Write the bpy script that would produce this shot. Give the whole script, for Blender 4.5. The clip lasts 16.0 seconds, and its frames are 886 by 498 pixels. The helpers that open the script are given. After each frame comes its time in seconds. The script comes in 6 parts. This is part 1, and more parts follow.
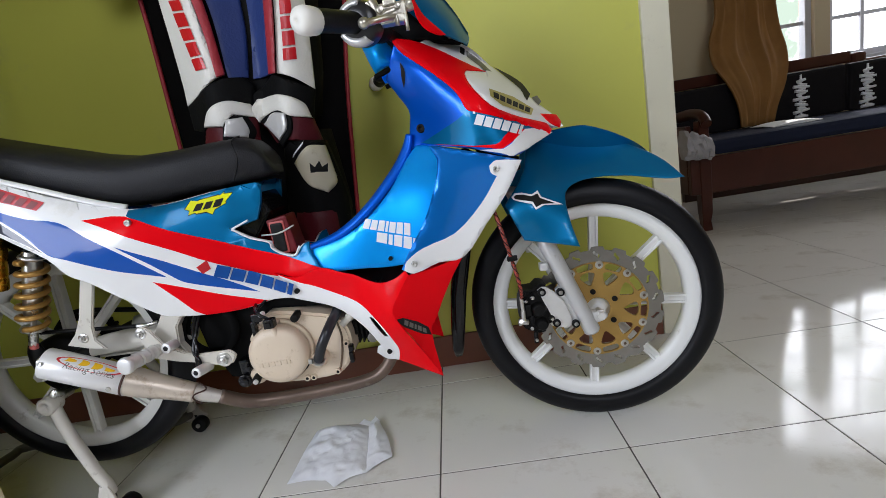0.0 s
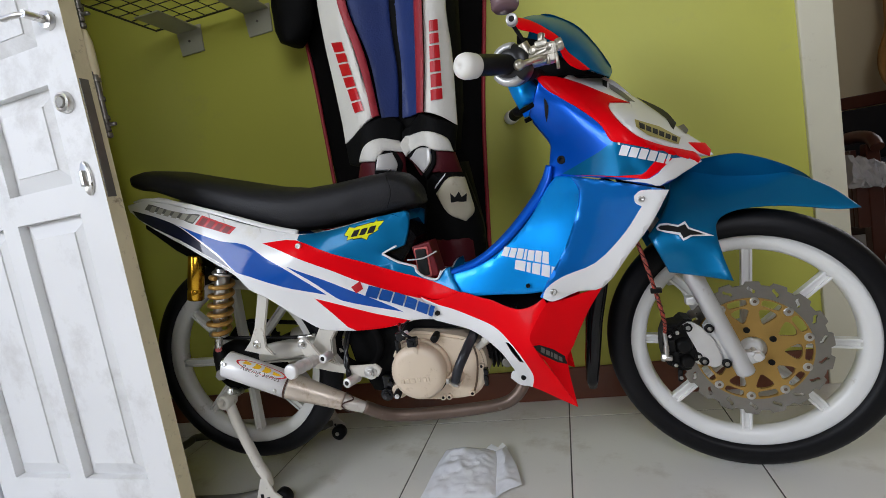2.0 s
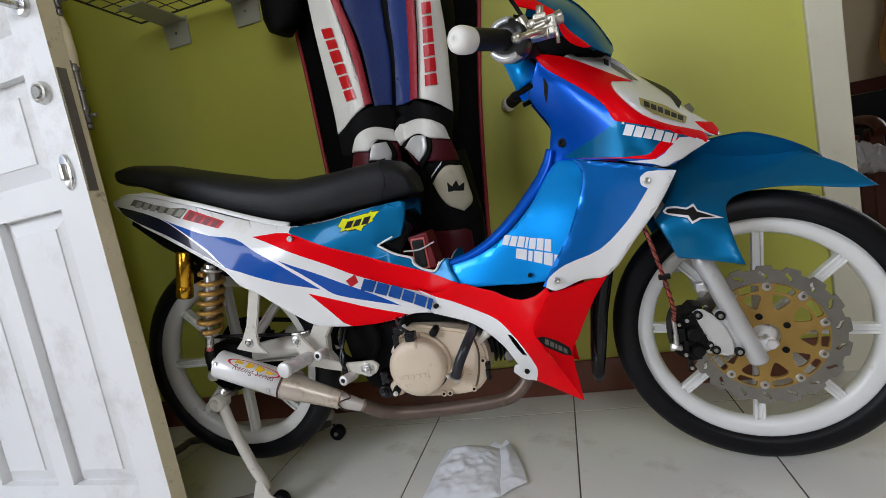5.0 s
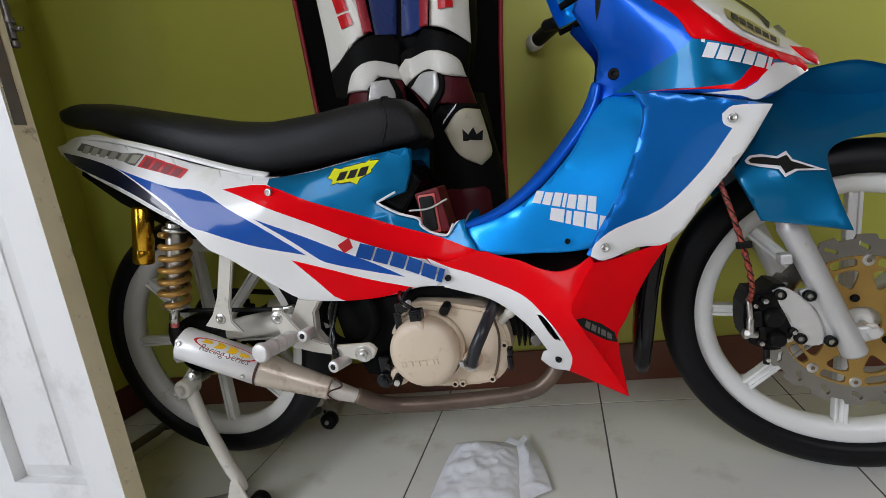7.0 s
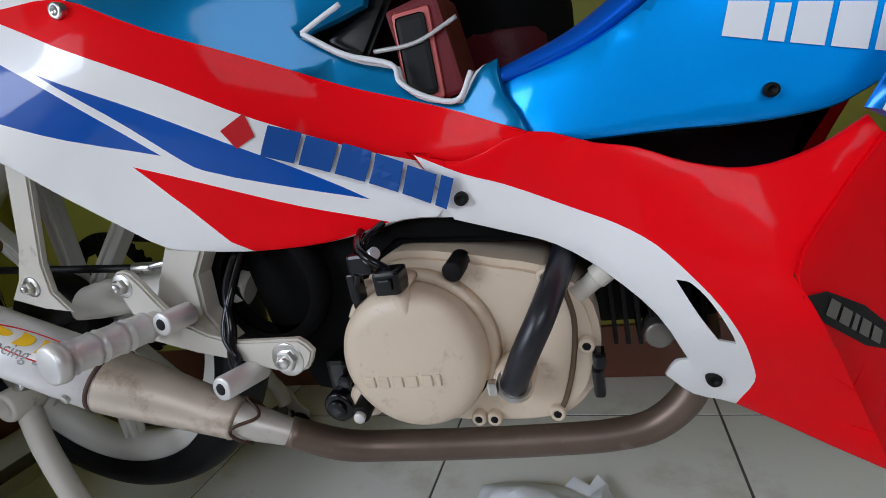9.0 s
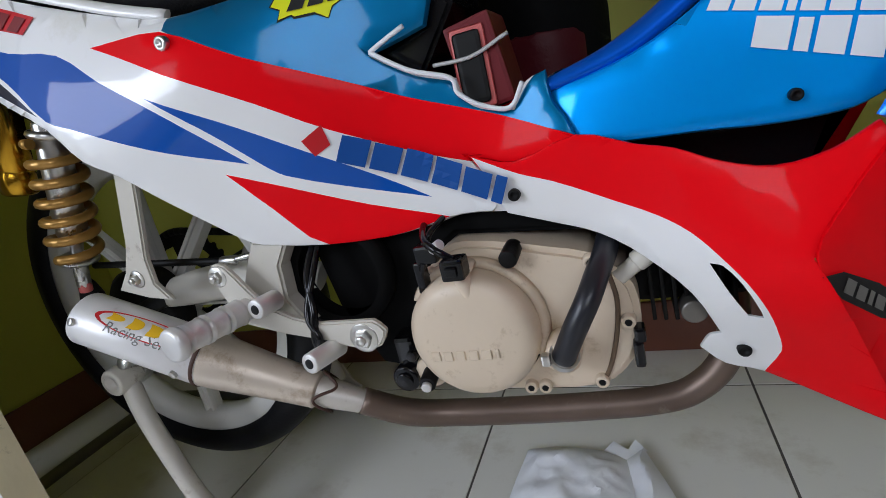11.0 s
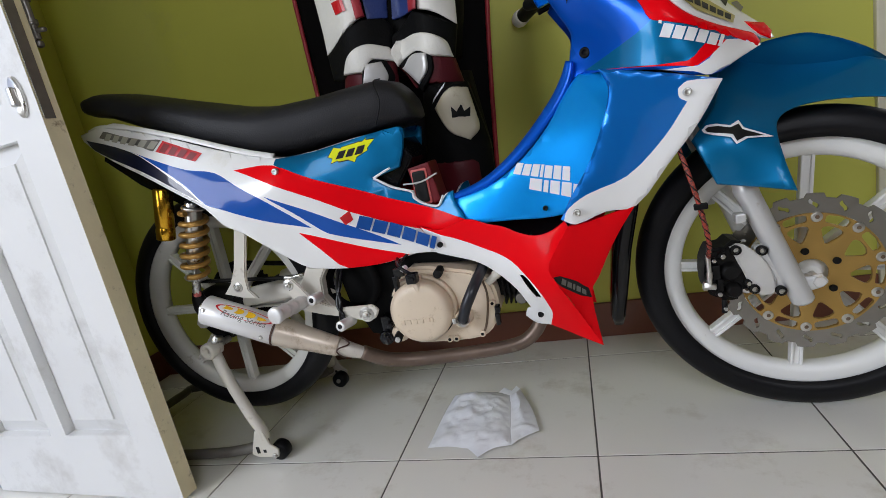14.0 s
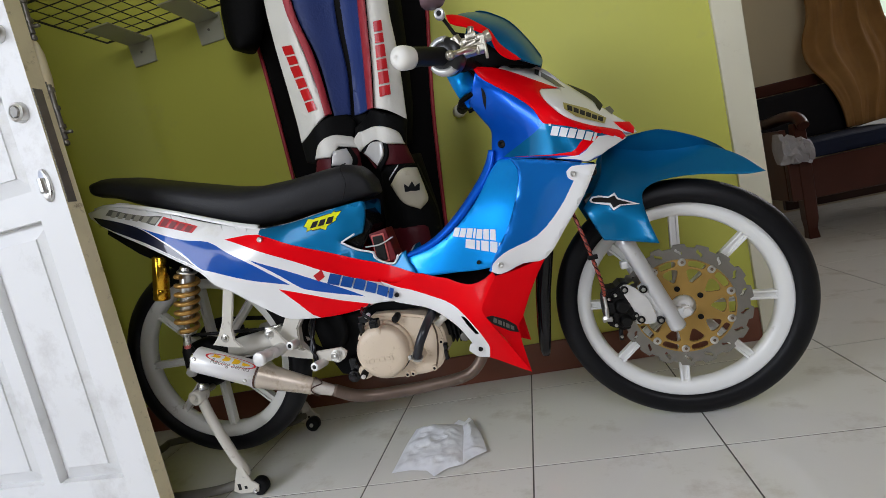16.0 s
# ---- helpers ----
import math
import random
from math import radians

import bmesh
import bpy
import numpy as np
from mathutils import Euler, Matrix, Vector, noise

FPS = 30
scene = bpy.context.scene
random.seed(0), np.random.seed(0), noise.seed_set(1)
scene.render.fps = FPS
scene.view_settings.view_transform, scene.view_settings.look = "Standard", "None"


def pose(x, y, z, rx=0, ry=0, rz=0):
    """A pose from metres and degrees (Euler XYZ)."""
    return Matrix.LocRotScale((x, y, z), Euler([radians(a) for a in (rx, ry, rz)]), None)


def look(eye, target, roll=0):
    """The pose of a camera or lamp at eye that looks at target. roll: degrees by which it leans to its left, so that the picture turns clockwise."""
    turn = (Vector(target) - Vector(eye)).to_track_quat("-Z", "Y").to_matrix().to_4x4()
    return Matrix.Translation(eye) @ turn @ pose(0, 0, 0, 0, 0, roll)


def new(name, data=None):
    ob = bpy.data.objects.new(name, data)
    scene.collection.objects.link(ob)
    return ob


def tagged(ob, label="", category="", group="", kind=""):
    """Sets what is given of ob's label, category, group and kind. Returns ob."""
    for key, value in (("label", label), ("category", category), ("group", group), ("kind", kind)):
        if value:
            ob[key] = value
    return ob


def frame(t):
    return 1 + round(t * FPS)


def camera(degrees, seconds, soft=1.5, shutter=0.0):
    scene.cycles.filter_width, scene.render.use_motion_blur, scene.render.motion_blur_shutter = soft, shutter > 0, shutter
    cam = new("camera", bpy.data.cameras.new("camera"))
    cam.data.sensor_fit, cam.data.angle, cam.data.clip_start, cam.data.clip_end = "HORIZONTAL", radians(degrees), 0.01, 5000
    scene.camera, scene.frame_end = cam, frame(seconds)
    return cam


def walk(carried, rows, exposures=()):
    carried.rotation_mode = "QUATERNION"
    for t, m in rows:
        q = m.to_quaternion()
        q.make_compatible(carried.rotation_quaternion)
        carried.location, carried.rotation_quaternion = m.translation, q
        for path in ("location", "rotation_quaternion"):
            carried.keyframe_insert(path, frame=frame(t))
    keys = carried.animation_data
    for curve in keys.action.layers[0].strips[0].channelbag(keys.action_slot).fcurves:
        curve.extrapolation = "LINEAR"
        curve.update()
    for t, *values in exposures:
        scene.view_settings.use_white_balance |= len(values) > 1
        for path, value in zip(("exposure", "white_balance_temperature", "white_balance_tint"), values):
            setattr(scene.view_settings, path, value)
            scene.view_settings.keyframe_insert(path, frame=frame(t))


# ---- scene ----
cam = camera(84.2, 16.0, soft=0.6)
PATH = [
    (0, (-0.098, 0.241, 0.671), (-0.178, 2.198, 0.265), -9.6),
    (0.5, (-0.14, 0.248, 0.685), (-0.408, 2.197, 0.327), -9.8),
    (1, (-0.157, 0.23, 0.687), (-0.538, 2.171, 0.396), -9.3),
    (1.5, (-0.149, 0.207, 0.684), (-0.597, 2.142, 0.443), -9.1),
    (2, (-0.149, 0.2, 0.684), (-0.65, 2.124, 0.466), -9.9),
    (2.5, (-0.149, 0.21, 0.678), (-0.669, 2.13, 0.465), -10.6),
    (3, (-0.149, 0.216, 0.678), (-0.667, 2.135, 0.463), -11.2),
    (3.5, (-0.147, 0.22, 0.676), (-0.663, 2.14, 0.457), -11.3),
    (4, (-0.155, 0.233, 0.667), (-0.651, 2.158, 0.446), -11.0),
    (6.5, (-0.166, 0.245, 0.653), (-0.672, 2.167, 0.425), -10.8),
    (7, (-0.24, 0.416, 0.613), (-0.744, 2.326, 0.299), -10.0),
    (7.5, (-0.296, 0.577, 0.604), (-0.769, 2.484, 0.228), -8.8),
    (8, (-0.311, 0.733, 0.558), (-0.787, 2.631, 0.143), -8.6),
    (8.3, (-0.325, 0.794, 0.514), (-0.895, 2.667, 0.107), -9.6),
    (8.5, (-0.334, 0.831, 0.494), (-0.939, 2.686, 0.057), -10.3),
    (8.7, (-0.344, 0.852, 0.487), (-0.964, 2.697, 0.028), -10.8),
    (10.8, (-0.352, 0.83, 0.499), (-1.092, 2.609, -0.038), -14.3),
    (11, (-0.353, 0.798, 0.516), (-1.102, 2.572, -0.023), -13.9),
    (11.5, (-0.353, 0.72, 0.565), (-1.106, 2.493, 0.026), -13.0),
    (12, (-0.34, 0.657, 0.601), (-1.068, 2.44, 0.06), -11.7),
    (12.5, (-0.319, 0.596, 0.623), (-0.998, 2.405, 0.109), -11.2),
    (13, (-0.299, 0.528, 0.618), (-0.889, 2.378, 0.141), -10.2),
    (13.5, (-0.259, 0.45, 0.602), (-0.817, 2.315, 0.143), -10.7),
    (14, (-0.188, 0.337, 0.619), (-0.741, 2.212, 0.196), -12.0),
    (14.5, (-0.148, 0.203, 0.611), (-0.687, 2.101, 0.282), -11.3),
    (15, (-0.127, 0.133, 0.631), (-0.656, 2.038, 0.327), -11.3),
    (15.5, (-0.094, 0.112, 0.624), (-0.561, 2.047, 0.428), -12.4),
    (16, (-0.102, 0.133, 0.635), (-0.493, 2.082, 0.416), -13.1),
]
walk(cam, [(t, look(eye, target, roll)) for t, eye, target, roll in PATH],
     [(0, 0.24, 6300, 16), (1, 0.16, 6400, 16), (3.5, 0.06, 6400, 16), (7, 0.0, 6500, 16), (8.5, -0.06, 6150, 16), (11, -0.08, 6150, 16), (12.5, 0.06, 6250, 16), (14.5, 0.12, 6450, 16), (16, 0.14, 6450, 16)])
from mathutils.geometry import delaunay_2d_cdt

# ---- world, lamps, exposure ----
world = bpy.data.worlds.new("world")
scene.world = world
world.use_nodes = True
wn = world.node_tree.nodes
sky = wn.new("ShaderNodeTexSky")
sky.sky_type = "NISHITA"
sky.sun_disc = False
sky.sun_elevation = radians(50)
sky.sun_rotation = radians(250)
wn["Background"].inputs["Strength"].default_value = 0.12
world.node_tree.links.new(sky.outputs["Color"], wn["Background"].inputs["Color"])


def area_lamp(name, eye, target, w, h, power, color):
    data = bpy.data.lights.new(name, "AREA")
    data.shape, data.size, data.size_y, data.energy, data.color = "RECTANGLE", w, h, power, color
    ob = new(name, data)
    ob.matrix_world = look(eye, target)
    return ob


sun_data = bpy.data.lights.new("sun", "SUN")
sun_data.energy, sun_data.angle, sun_data.color = 3.0, radians(0.5), (1.0, 0.95, 0.87)
sun = new("sun", sun_data)
sun.matrix_world = look((0, 0, 10), (-3, -5.5, 0))
area_lamp("doorway_skylight", (-2.25, -0.95, 1.5), (-0.5, 1.3, 0.5), 1.2, 1.1, 37, (0.88, 0.95, 1.0))
# added fill lamp from the unseen south side; no window is known there
area_lamp("south_fill_lamp", (0.6, -1.66, 2.0), (-0.1, 1.3, 0.4), 1.5, 1.0, 27, (0.93, 0.97, 1.0))
area_lamp("living_window_skylight", (2.85, 3.66, 1.45), (1.6, 0.5, 0.3), 1.9, 1.3, 20, (0.94, 0.97, 1.0))

# ---- materials ----


def material(name, color, rough=0.5, metal=0.0, coat=0.0, coat_rough=0.12, vary=0.12, scale=8.0, bump=0.0, bump_scale=120.0, dirt=None, dirt_at=0.62, spec=0.5):
    m = bpy.data.materials.new(name)
    m.use_nodes = True
    nt = m.node_tree
    nd, ln = nt.nodes, nt.links
    p = nd["Principled BSDF"]
    p.inputs["Metallic"].default_value = metal
    p.inputs["Roughness"].default_value = rough
    p.inputs["Coat Weight"].default_value = coat
    p.inputs["Coat Roughness"].default_value = coat_rough
    p.inputs["Specular IOR Level"].default_value = spec
    co = nd.new("ShaderNodeTexCoord")
    n1 = nd.new("ShaderNodeTexNoise")
    n1.inputs["Scale"].default_value = scale
    n1.inputs["Detail"].default_value = 5
    ln.new(co.outputs["Object"], n1.inputs["Vector"])
    mix = nd.new("ShaderNodeMix")
    mix.data_type = "RGBA"
    lo = [c * (1 - vary) for c in color]
    hi = [min(1, c * (1 + vary)) for c in color]
    mix.inputs[6].default_value, mix.inputs[7].default_value = (*lo, 1), (*hi, 1)
    ln.new(n1.outputs["Fac"], mix.inputs[0])
    out = mix.outputs[2]
    n2 = nd.new("ShaderNodeTexNoise")
    n2.inputs["Scale"].default_value = bump_scale
    n2.inputs["Detail"].default_value = 3
    ln.new(co.outputs["Object"], n2.inputs["Vector"])
    if dirt:
        n3 = nd.new("ShaderNodeTexNoise")
        n3.inputs["Scale"].default_value = scale * 2.3
        n3.inputs["Detail"].default_value = 8
        n3.inputs["Roughness"].default_value = 0.7
        ln.new(co.outputs["Object"], n3.inputs["Vector"])
        ramp = nd.new("ShaderNodeMapRange")
        ramp.inputs[1].default_value, ramp.inputs[2].default_value = dirt_at - 0.05, dirt_at + 0.1
        ln.new(n3.outputs["Fac"], ramp.inputs[0])
        mix2 = nd.new("ShaderNodeMix")
        mix2.data_type = "RGBA"
        mix2.inputs[7].default_value = (*dirt, 1)
        ln.new(out, mix2.inputs[6])
        ln.new(ramp.outputs[0], mix2.inputs[0])
        out = mix2.outputs[2]
    ln.new(out, p.inputs["Base Color"])
    rr = nd.new("ShaderNodeMapRange")
    rr.inputs[3].default_value, rr.inputs[4].default_value = max(0.02, rough * 0.8), min(1, rough * 1.25)
    ln.new(n1.outputs["Fac"], rr.inputs[0])
    ln.new(rr.outputs[0], p.inputs["Roughness"])
    if bump:
        b = nd.new("ShaderNodeBump")
        b.inputs["Strength"].default_value = bump
        b.inputs["Distance"].default_value = 0.002
        ln.new(n2.outputs["Fac"], b.inputs["Height"])
        ln.new(b.outputs[0], p.inputs["Normal"])
    return m


M_WALL = material("green_wall_paint", (0.545, 0.55, 0.092), 0.5, vary=0.07, scale=2.2, bump=0.15, bump_scale=60, dirt=(0.49, 0.49, 0.12), dirt_at=0.66)
M_CREAM = material("tan_wall_paint", (0.50, 0.42, 0.27), 0.6, vary=0.06, scale=2, bump=0.12, bump_scale=60)
# for the unseen south wall, kept dark so gloss paint mirrors little light
M_BROWN = material("dark_unseen_wall_paint", (0.10, 0.06, 0.04), 0.5, vary=0.3, scale=3)
M_TRIM = material("cream_trim_paint", (0.70, 0.67, 0.52), 0.5, vary=0.08, scale=5, bump=0.1, dirt=(0.52, 0.47, 0.34), dirt_at=0.66)
M_CEIL = material("tan_ceiling_board", (0.42, 0.38, 0.30), 0.8, vary=0.04, scale=2)
M_BASE = material("brown_ceramic_baseboard", (0.17, 0.055, 0.03), 0.3, vary=0.2, scale=9)
M_TILE = material("glazed_floor_tile", (0.78, 0.765, 0.715), 0.075, vary=0.08, scale=2.6, bump=0.06, bump_scale=8, dirt=(0.62, 0.585, 0.515), dirt_at=0.58)
M_GROUT = material("grey_brown_grout", (0.10, 0.09, 0.08), 0.85, vary=0.3, scale=30)
M_DOOR = material("worn_white_door_paint", (0.72, 0.72, 0.71), 0.45, vary=0.10, scale=2.6, bump=0.15, bump_scale=40, dirt=(0.58, 0.57, 0.55), dirt_at=0.57)
M_DOOREDGE = material("bare_yellowed_door_edge", (0.72, 0.64, 0.42), 0.6, vary=0.15, scale=14, bump=0.25, dirt=(0.20, 0.14, 0.08), dirt_at=0.64)
M_BRASS = material("aged_dark_steel", (0.20, 0.19, 0.17), 0.4, metal=0.8, vary=0.3, scale=40)
M_STEEL = material("brushed_steel", (0.62, 0.61, 0.58), 0.28, metal=1.0, vary=0.12, scale=30)
M_SWOOD = material("dark_varnished_wood", (0.055, 0.014, 0.008), 0.3, vary=0.4, scale=7, coat=0.2, spec=0.3)
M_CUSHION = material("dark_navy_cushion_fabric", (0.012, 0.016, 0.034), 0.8, vary=0.3, scale=20, bump=0.3, bump_scale=200, spec=0.2)
M_BACKREST = material("black_backrest_fabric", (0.006, 0.005, 0.006), 0.7, vary=0.3, scale=20, spec=0.2)
M_CURTAIN = material("golden_brown_curtain_cloth", (0.29, 0.15, 0.05), 0.75, vary=0.25, scale=9, bump=0.5, bump_scale=220, spec=0.15)
M_WINFRAME = material("grey_white_window_paint", (0.55, 0.56, 0.60), 0.5, vary=0.06, scale=6)
M_PAPER = material("white_paper", (0.78, 0.78, 0.78), 0.6, vary=0.05, scale=10)
M_PLASTIC = material("crinkled_clear_plastic_film", (0.70, 0.69, 0.72), 0.2, vary=0.2, scale=30, bump=0.6, bump_scale=40)

M_PLASTIC.node_tree.nodes["Principled BSDF"].inputs["Transmission Weight"].default_value = 0.55
WHITE = (0.84, 0.84, 0.83)
M_WHITE = material("gloss_white_paint", WHITE, 0.35, coat=0.6, coat_rough=0.04, vary=0.03, scale=6, dirt=(0.76, 0.75, 0.70), dirt_at=0.66)
M_RED = material("gloss_red_paint", (0.84, 0.001, 0.005), 0.5, coat=0.10, coat_rough=0.05, spec=0.05, vary=0.05, scale=6)
M_BLUE = material("gloss_blue_paint", (0.002, 0.078, 0.40), 0.4, coat=0.45, coat_rough=0.05, spec=0.1, vary=0.06, scale=6)
M_NAVY = material("gloss_navy_paint", (0.004, 0.006, 0.025), 0.3, coat=0.8, coat_rough=0.05, spec=0.15, vary=0.1, scale=6)
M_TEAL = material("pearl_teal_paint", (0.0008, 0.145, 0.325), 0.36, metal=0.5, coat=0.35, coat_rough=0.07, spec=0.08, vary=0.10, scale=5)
# one pearl paint: its change with light and angle put into three blues
M_SKY = material("pearl_blue_facing_tone", (0.0008, 0.33, 0.90), 0.34, metal=0.5, coat=0.32, coat_rough=0.06, spec=0.08, vary=0.10, scale=5)
M_ROYAL = material("pearl_blue_grazing_tone", (0.0008, 0.105, 0.62), 0.32, metal=0.5, coat=0.3, coat_rough=0.06, spec=0.15, vary=0.10, scale=5)
M_DEEP = material("pearl_blue_deep_tone", (0.0008, 0.17, 0.60), 0.32, metal=0.6, coat=0.5, coat_rough=0.06, spec=0.2, vary=0.10, scale=5)
M_YELLOW = material("yellow_sticker_film", (0.82, 0.86, 0.004), 0.4, vary=0.04, scale=20, spec=0.15)
M_AMBER = material("amber_sticker_film", (0.80, 0.47, 0.015), 0.4, vary=0.08, scale=30, spec=0.2)
M_BLACK = material("black_sticker_film", (0.009, 0.009, 0.009), 0.45, vary=0.2, scale=20, spec=0.2)
M_GREY = material("grey_sticker_film", (0.13, 0.125, 0.11), 0.35, vary=0.15, scale=30)
M_STICKW = material("white_sticker_film", (0.80, 0.82, 0.84), 0.3, vary=0.03, scale=20)
M_LBLUE = material("blue_sticker_film", (0.006, 0.07, 0.30), 0.45, vary=0.04, scale=20, spec=0.2)
M_REDST = material("red_sticker_film", (0.55, 0.01, 0.015), 0.3, vary=0.05, scale=20)
M_GOLDST = material("gold_sticker_film", (0.42, 0.36, 0.10), 0.35, vary=0.1, scale=30)
M_SEAT = material("black_vinyl_seat", (0.016, 0.016, 0.018), 0.5, vary=0.2, scale=10, bump=0.35, bump_scale=420, dirt=(0.034, 0.034, 0.038), dirt_at=0.66, spec=0.25)
M_RUBBER = material("black_tyre_rubber", (0.006, 0.006, 0.007), 0.45, vary=0.25, scale=20, bump=0.15, bump_scale=260, spec=0.2)
M_PLBLACK = material("black_plastic", (0.004, 0.004, 0.005), 0.16, vary=0.25, scale=25, spec=0.35)
M_MATTE = material("matte_black_plastic", (0.004, 0.004, 0.004), 0.75, vary=0.2, scale=20, spec=0.08)
M_GREYB = material("pale_grey_sticker_film", (0.36, 0.35, 0.29), 0.35, vary=0.15, scale=30)
M_MARST = material("dark_red_sticker_film", (0.20, 0.008, 0.010), 0.35, vary=0.1, scale=30)
M_DARK = material("oily_black_metal", (0.004, 0.0038, 0.0036), 0.5, vary=0.4, scale=25, bump=0.2, spec=0.2)
M_RIM = material("white_powder_coated_alloy", (0.80, 0.80, 0.77), 0.3, vary=0.04, scale=10, dirt=(0.50, 0.47, 0.40), dirt_at=0.72)
# rear rim: a greyer white than the front, with brownish blotches
M_RIMGREY = material("greyish_white_alloy", (0.68, 0.67, 0.62), 0.35, vary=0.08, scale=9, dirt=(0.36, 0.32, 0.25), dirt_at=0.66)
M_SILVER = material("silver_painted_metal", (0.60, 0.60, 0.59), 0.32, metal=0.4, vary=0.1, scale=14, dirt=(0.40, 0.36, 0.30), dirt_at=0.70)
M_FRAME = material("dirty_white_frame_paint", (0.60, 0.57, 0.50), 0.38, vary=0.1, scale=14, dirt=(0.26, 0.21, 0.15), dirt_at=0.66)
M_ALU = material("machined_aluminium", (0.74, 0.73, 0.71), 0.45, metal=0.6, vary=0.1, scale=40, bump=0.1, bump_scale=300)
M_DISC = material("brushed_steel_brake_disc", (0.27, 0.255, 0.23), 0.3, metal=0.9, vary=0.15, scale=40)
M_GOLD = material("gold_anodised_alloy", (0.43, 0.265, 0.075), 0.34, metal=0.7, vary=0.15, scale=25)
M_GOLDB = material("bright_gold_anodised_tube", (0.66, 0.36, 0.03), 0.22, metal=1.0, vary=0.1, scale=20)
M_SPRING = material("bronze_gold_spring_paint", (0.42, 0.23, 0.055), 0.3, metal=0.5, vary=0.15, scale=25)
M_ENGINE = material("beige_painted_engine_case", (0.66, 0.545, 0.41), 0.38, vary=0.10, scale=12, bump=0.2, bump_scale=90, dirt=(0.40, 0.29, 0.17), dirt_at=0.635)
M_MUFF = material("satin_aluminium_muffler", (0.78, 0.77, 0.76), 0.36, metal=0.2, vary=0.06, scale=16, dirt=(0.64, 0.61, 0.56), dirt_at=0.64)
M_CONE = material("heat_stained_steel", (0.58, 0.50, 0.41), 0.36, metal=0.4, vary=0.25, scale=10, dirt=(0.33, 0.24, 0.16), dirt_at=0.58)
M_BAND = material("brown_rust", (0.06, 0.025, 0.015), 0.6, vary=0.3, scale=60)
M_TIP = material("pale_welded_steel", (0.62, 0.58, 0.52), 0.45, metal=0.4, vary=0.2, scale=20, dirt=(0.30, 0.24, 0.18), dirt_at=0.64)
M_THROT = material("black_throttle_plastic", (0.012, 0.012, 0.013), 0.32, vary=0.15, scale=30)
M_GROUND = material("outdoor_concrete", (0.22, 0.21, 0.19), 0.85, vary=0.2, scale=3, bump=0.3, bump_scale=40, dirt=(0.14, 0.15, 0.09), dirt_at=0.6)
M_FUSE = material("dark_red_plastic", (0.13, 0.006, 0.010), 0.45, vary=0.15, scale=20, spec=0.3)
M_GRIME = material("oily_brown_grime", (0.13, 0.085, 0.05), 0.55, vary=0.4, scale=40)
M_CAST = material("dull_cast_alloy", (0.52, 0.49, 0.41), 0.3, metal=0.85, vary=0.25, scale=60, bump=0.2, bump_scale=200)
M_EDGE = material("pale_red_plastic_edge", (0.55, 0.12, 0.11), 0.4, vary=0.2, scale=40)
M_PIPE = material("brown_oxidised_exhaust_pipe", (0.16, 0.115, 0.09), 0.40, metal=0.6, vary=0.4, scale=18, dirt=(0.26, 0.22, 0.18), dirt_at=0.66)
M_HOSE = material("grey_black_rubber_hose", (0.011, 0.012, 0.017), 0.35, vary=0.2, scale=25)
M_CHAR = material("white_rubber_bar_end", (0.82, 0.80, 0.74), 0.45, vary=0.05, scale=30)
M_PINK = material("pinkish_translucent_plastic", (0.17, 0.10, 0.115), 0.18, vary=0.15, scale=20)
M_STANDBAR = material("dark_grey_stand_paint", (0.13, 0.12, 0.105), 0.45, vary=0.2, scale=18)
M_BAG = material("white_plastic_bag_film", (0.84, 0.86, 0.90), 0.42, vary=0.05, scale=20, bump=0.25, bump_scale=30)
M_REDHOSE = material("red_and_black_braided_hose", (0.40, 0.055, 0.03), 0.45, vary=0.2, scale=120, dirt=(0.01, 0.008, 0.008), dirt_at=0.5)
M_LEATHERW = material("white_leather", (0.72, 0.70, 0.64), 0.45, vary=0.07, scale=9, bump=0.4, bump_scale=180, dirt=(0.52, 0.48, 0.40), dirt_at=0.68)
M_LEATHERB = material("blue_leather", (0.014, 0.036, 0.16), 0.5, vary=0.15, scale=9, bump=0.4, bump_scale=180)
M_LEATHERR = material("red_leather", (0.34, 0.02, 0.03), 0.5, vary=0.15, scale=9, bump=0.4, bump_scale=180)
M_MAROON = material("maroon_leather", (0.075, 0.006, 0.010), 0.5, vary=0.2, scale=9, bump=0.4, bump_scale=180, spec=0.25)
M_LEATHERK = material("black_leather", (0.004, 0.004, 0.004), 0.65, vary=0.25, scale=9, bump=0.4, bump_scale=180, spec=0.1)
M_FELT = material("black_cloth_cover", (0.004, 0.0035, 0.0035), 0.85, vary=0.3, scale=14, bump=0.3, bump_scale=150, spec=0.1)
M_SHIN = material("aged_cream_plastic_guard", (0.58, 0.53, 0.40), 0.4, vary=0.12, scale=14, dirt=(0.42, 0.36, 0.25), dirt_at=0.62)
M_SLIDER = material("pale_grey_knee_plate", (0.58, 0.57, 0.55), 0.3, metal=0.15, vary=0.1, scale=20)
M_WIRE = material("dark_rack_wire", (0.05, 0.05, 0.035), 0.4, metal=0.4, vary=0.2, scale=30)
M_BRACKET = material("grey_translucent_plastic", (0.42, 0.42, 0.34), 0.4, vary=0.1, scale=15)

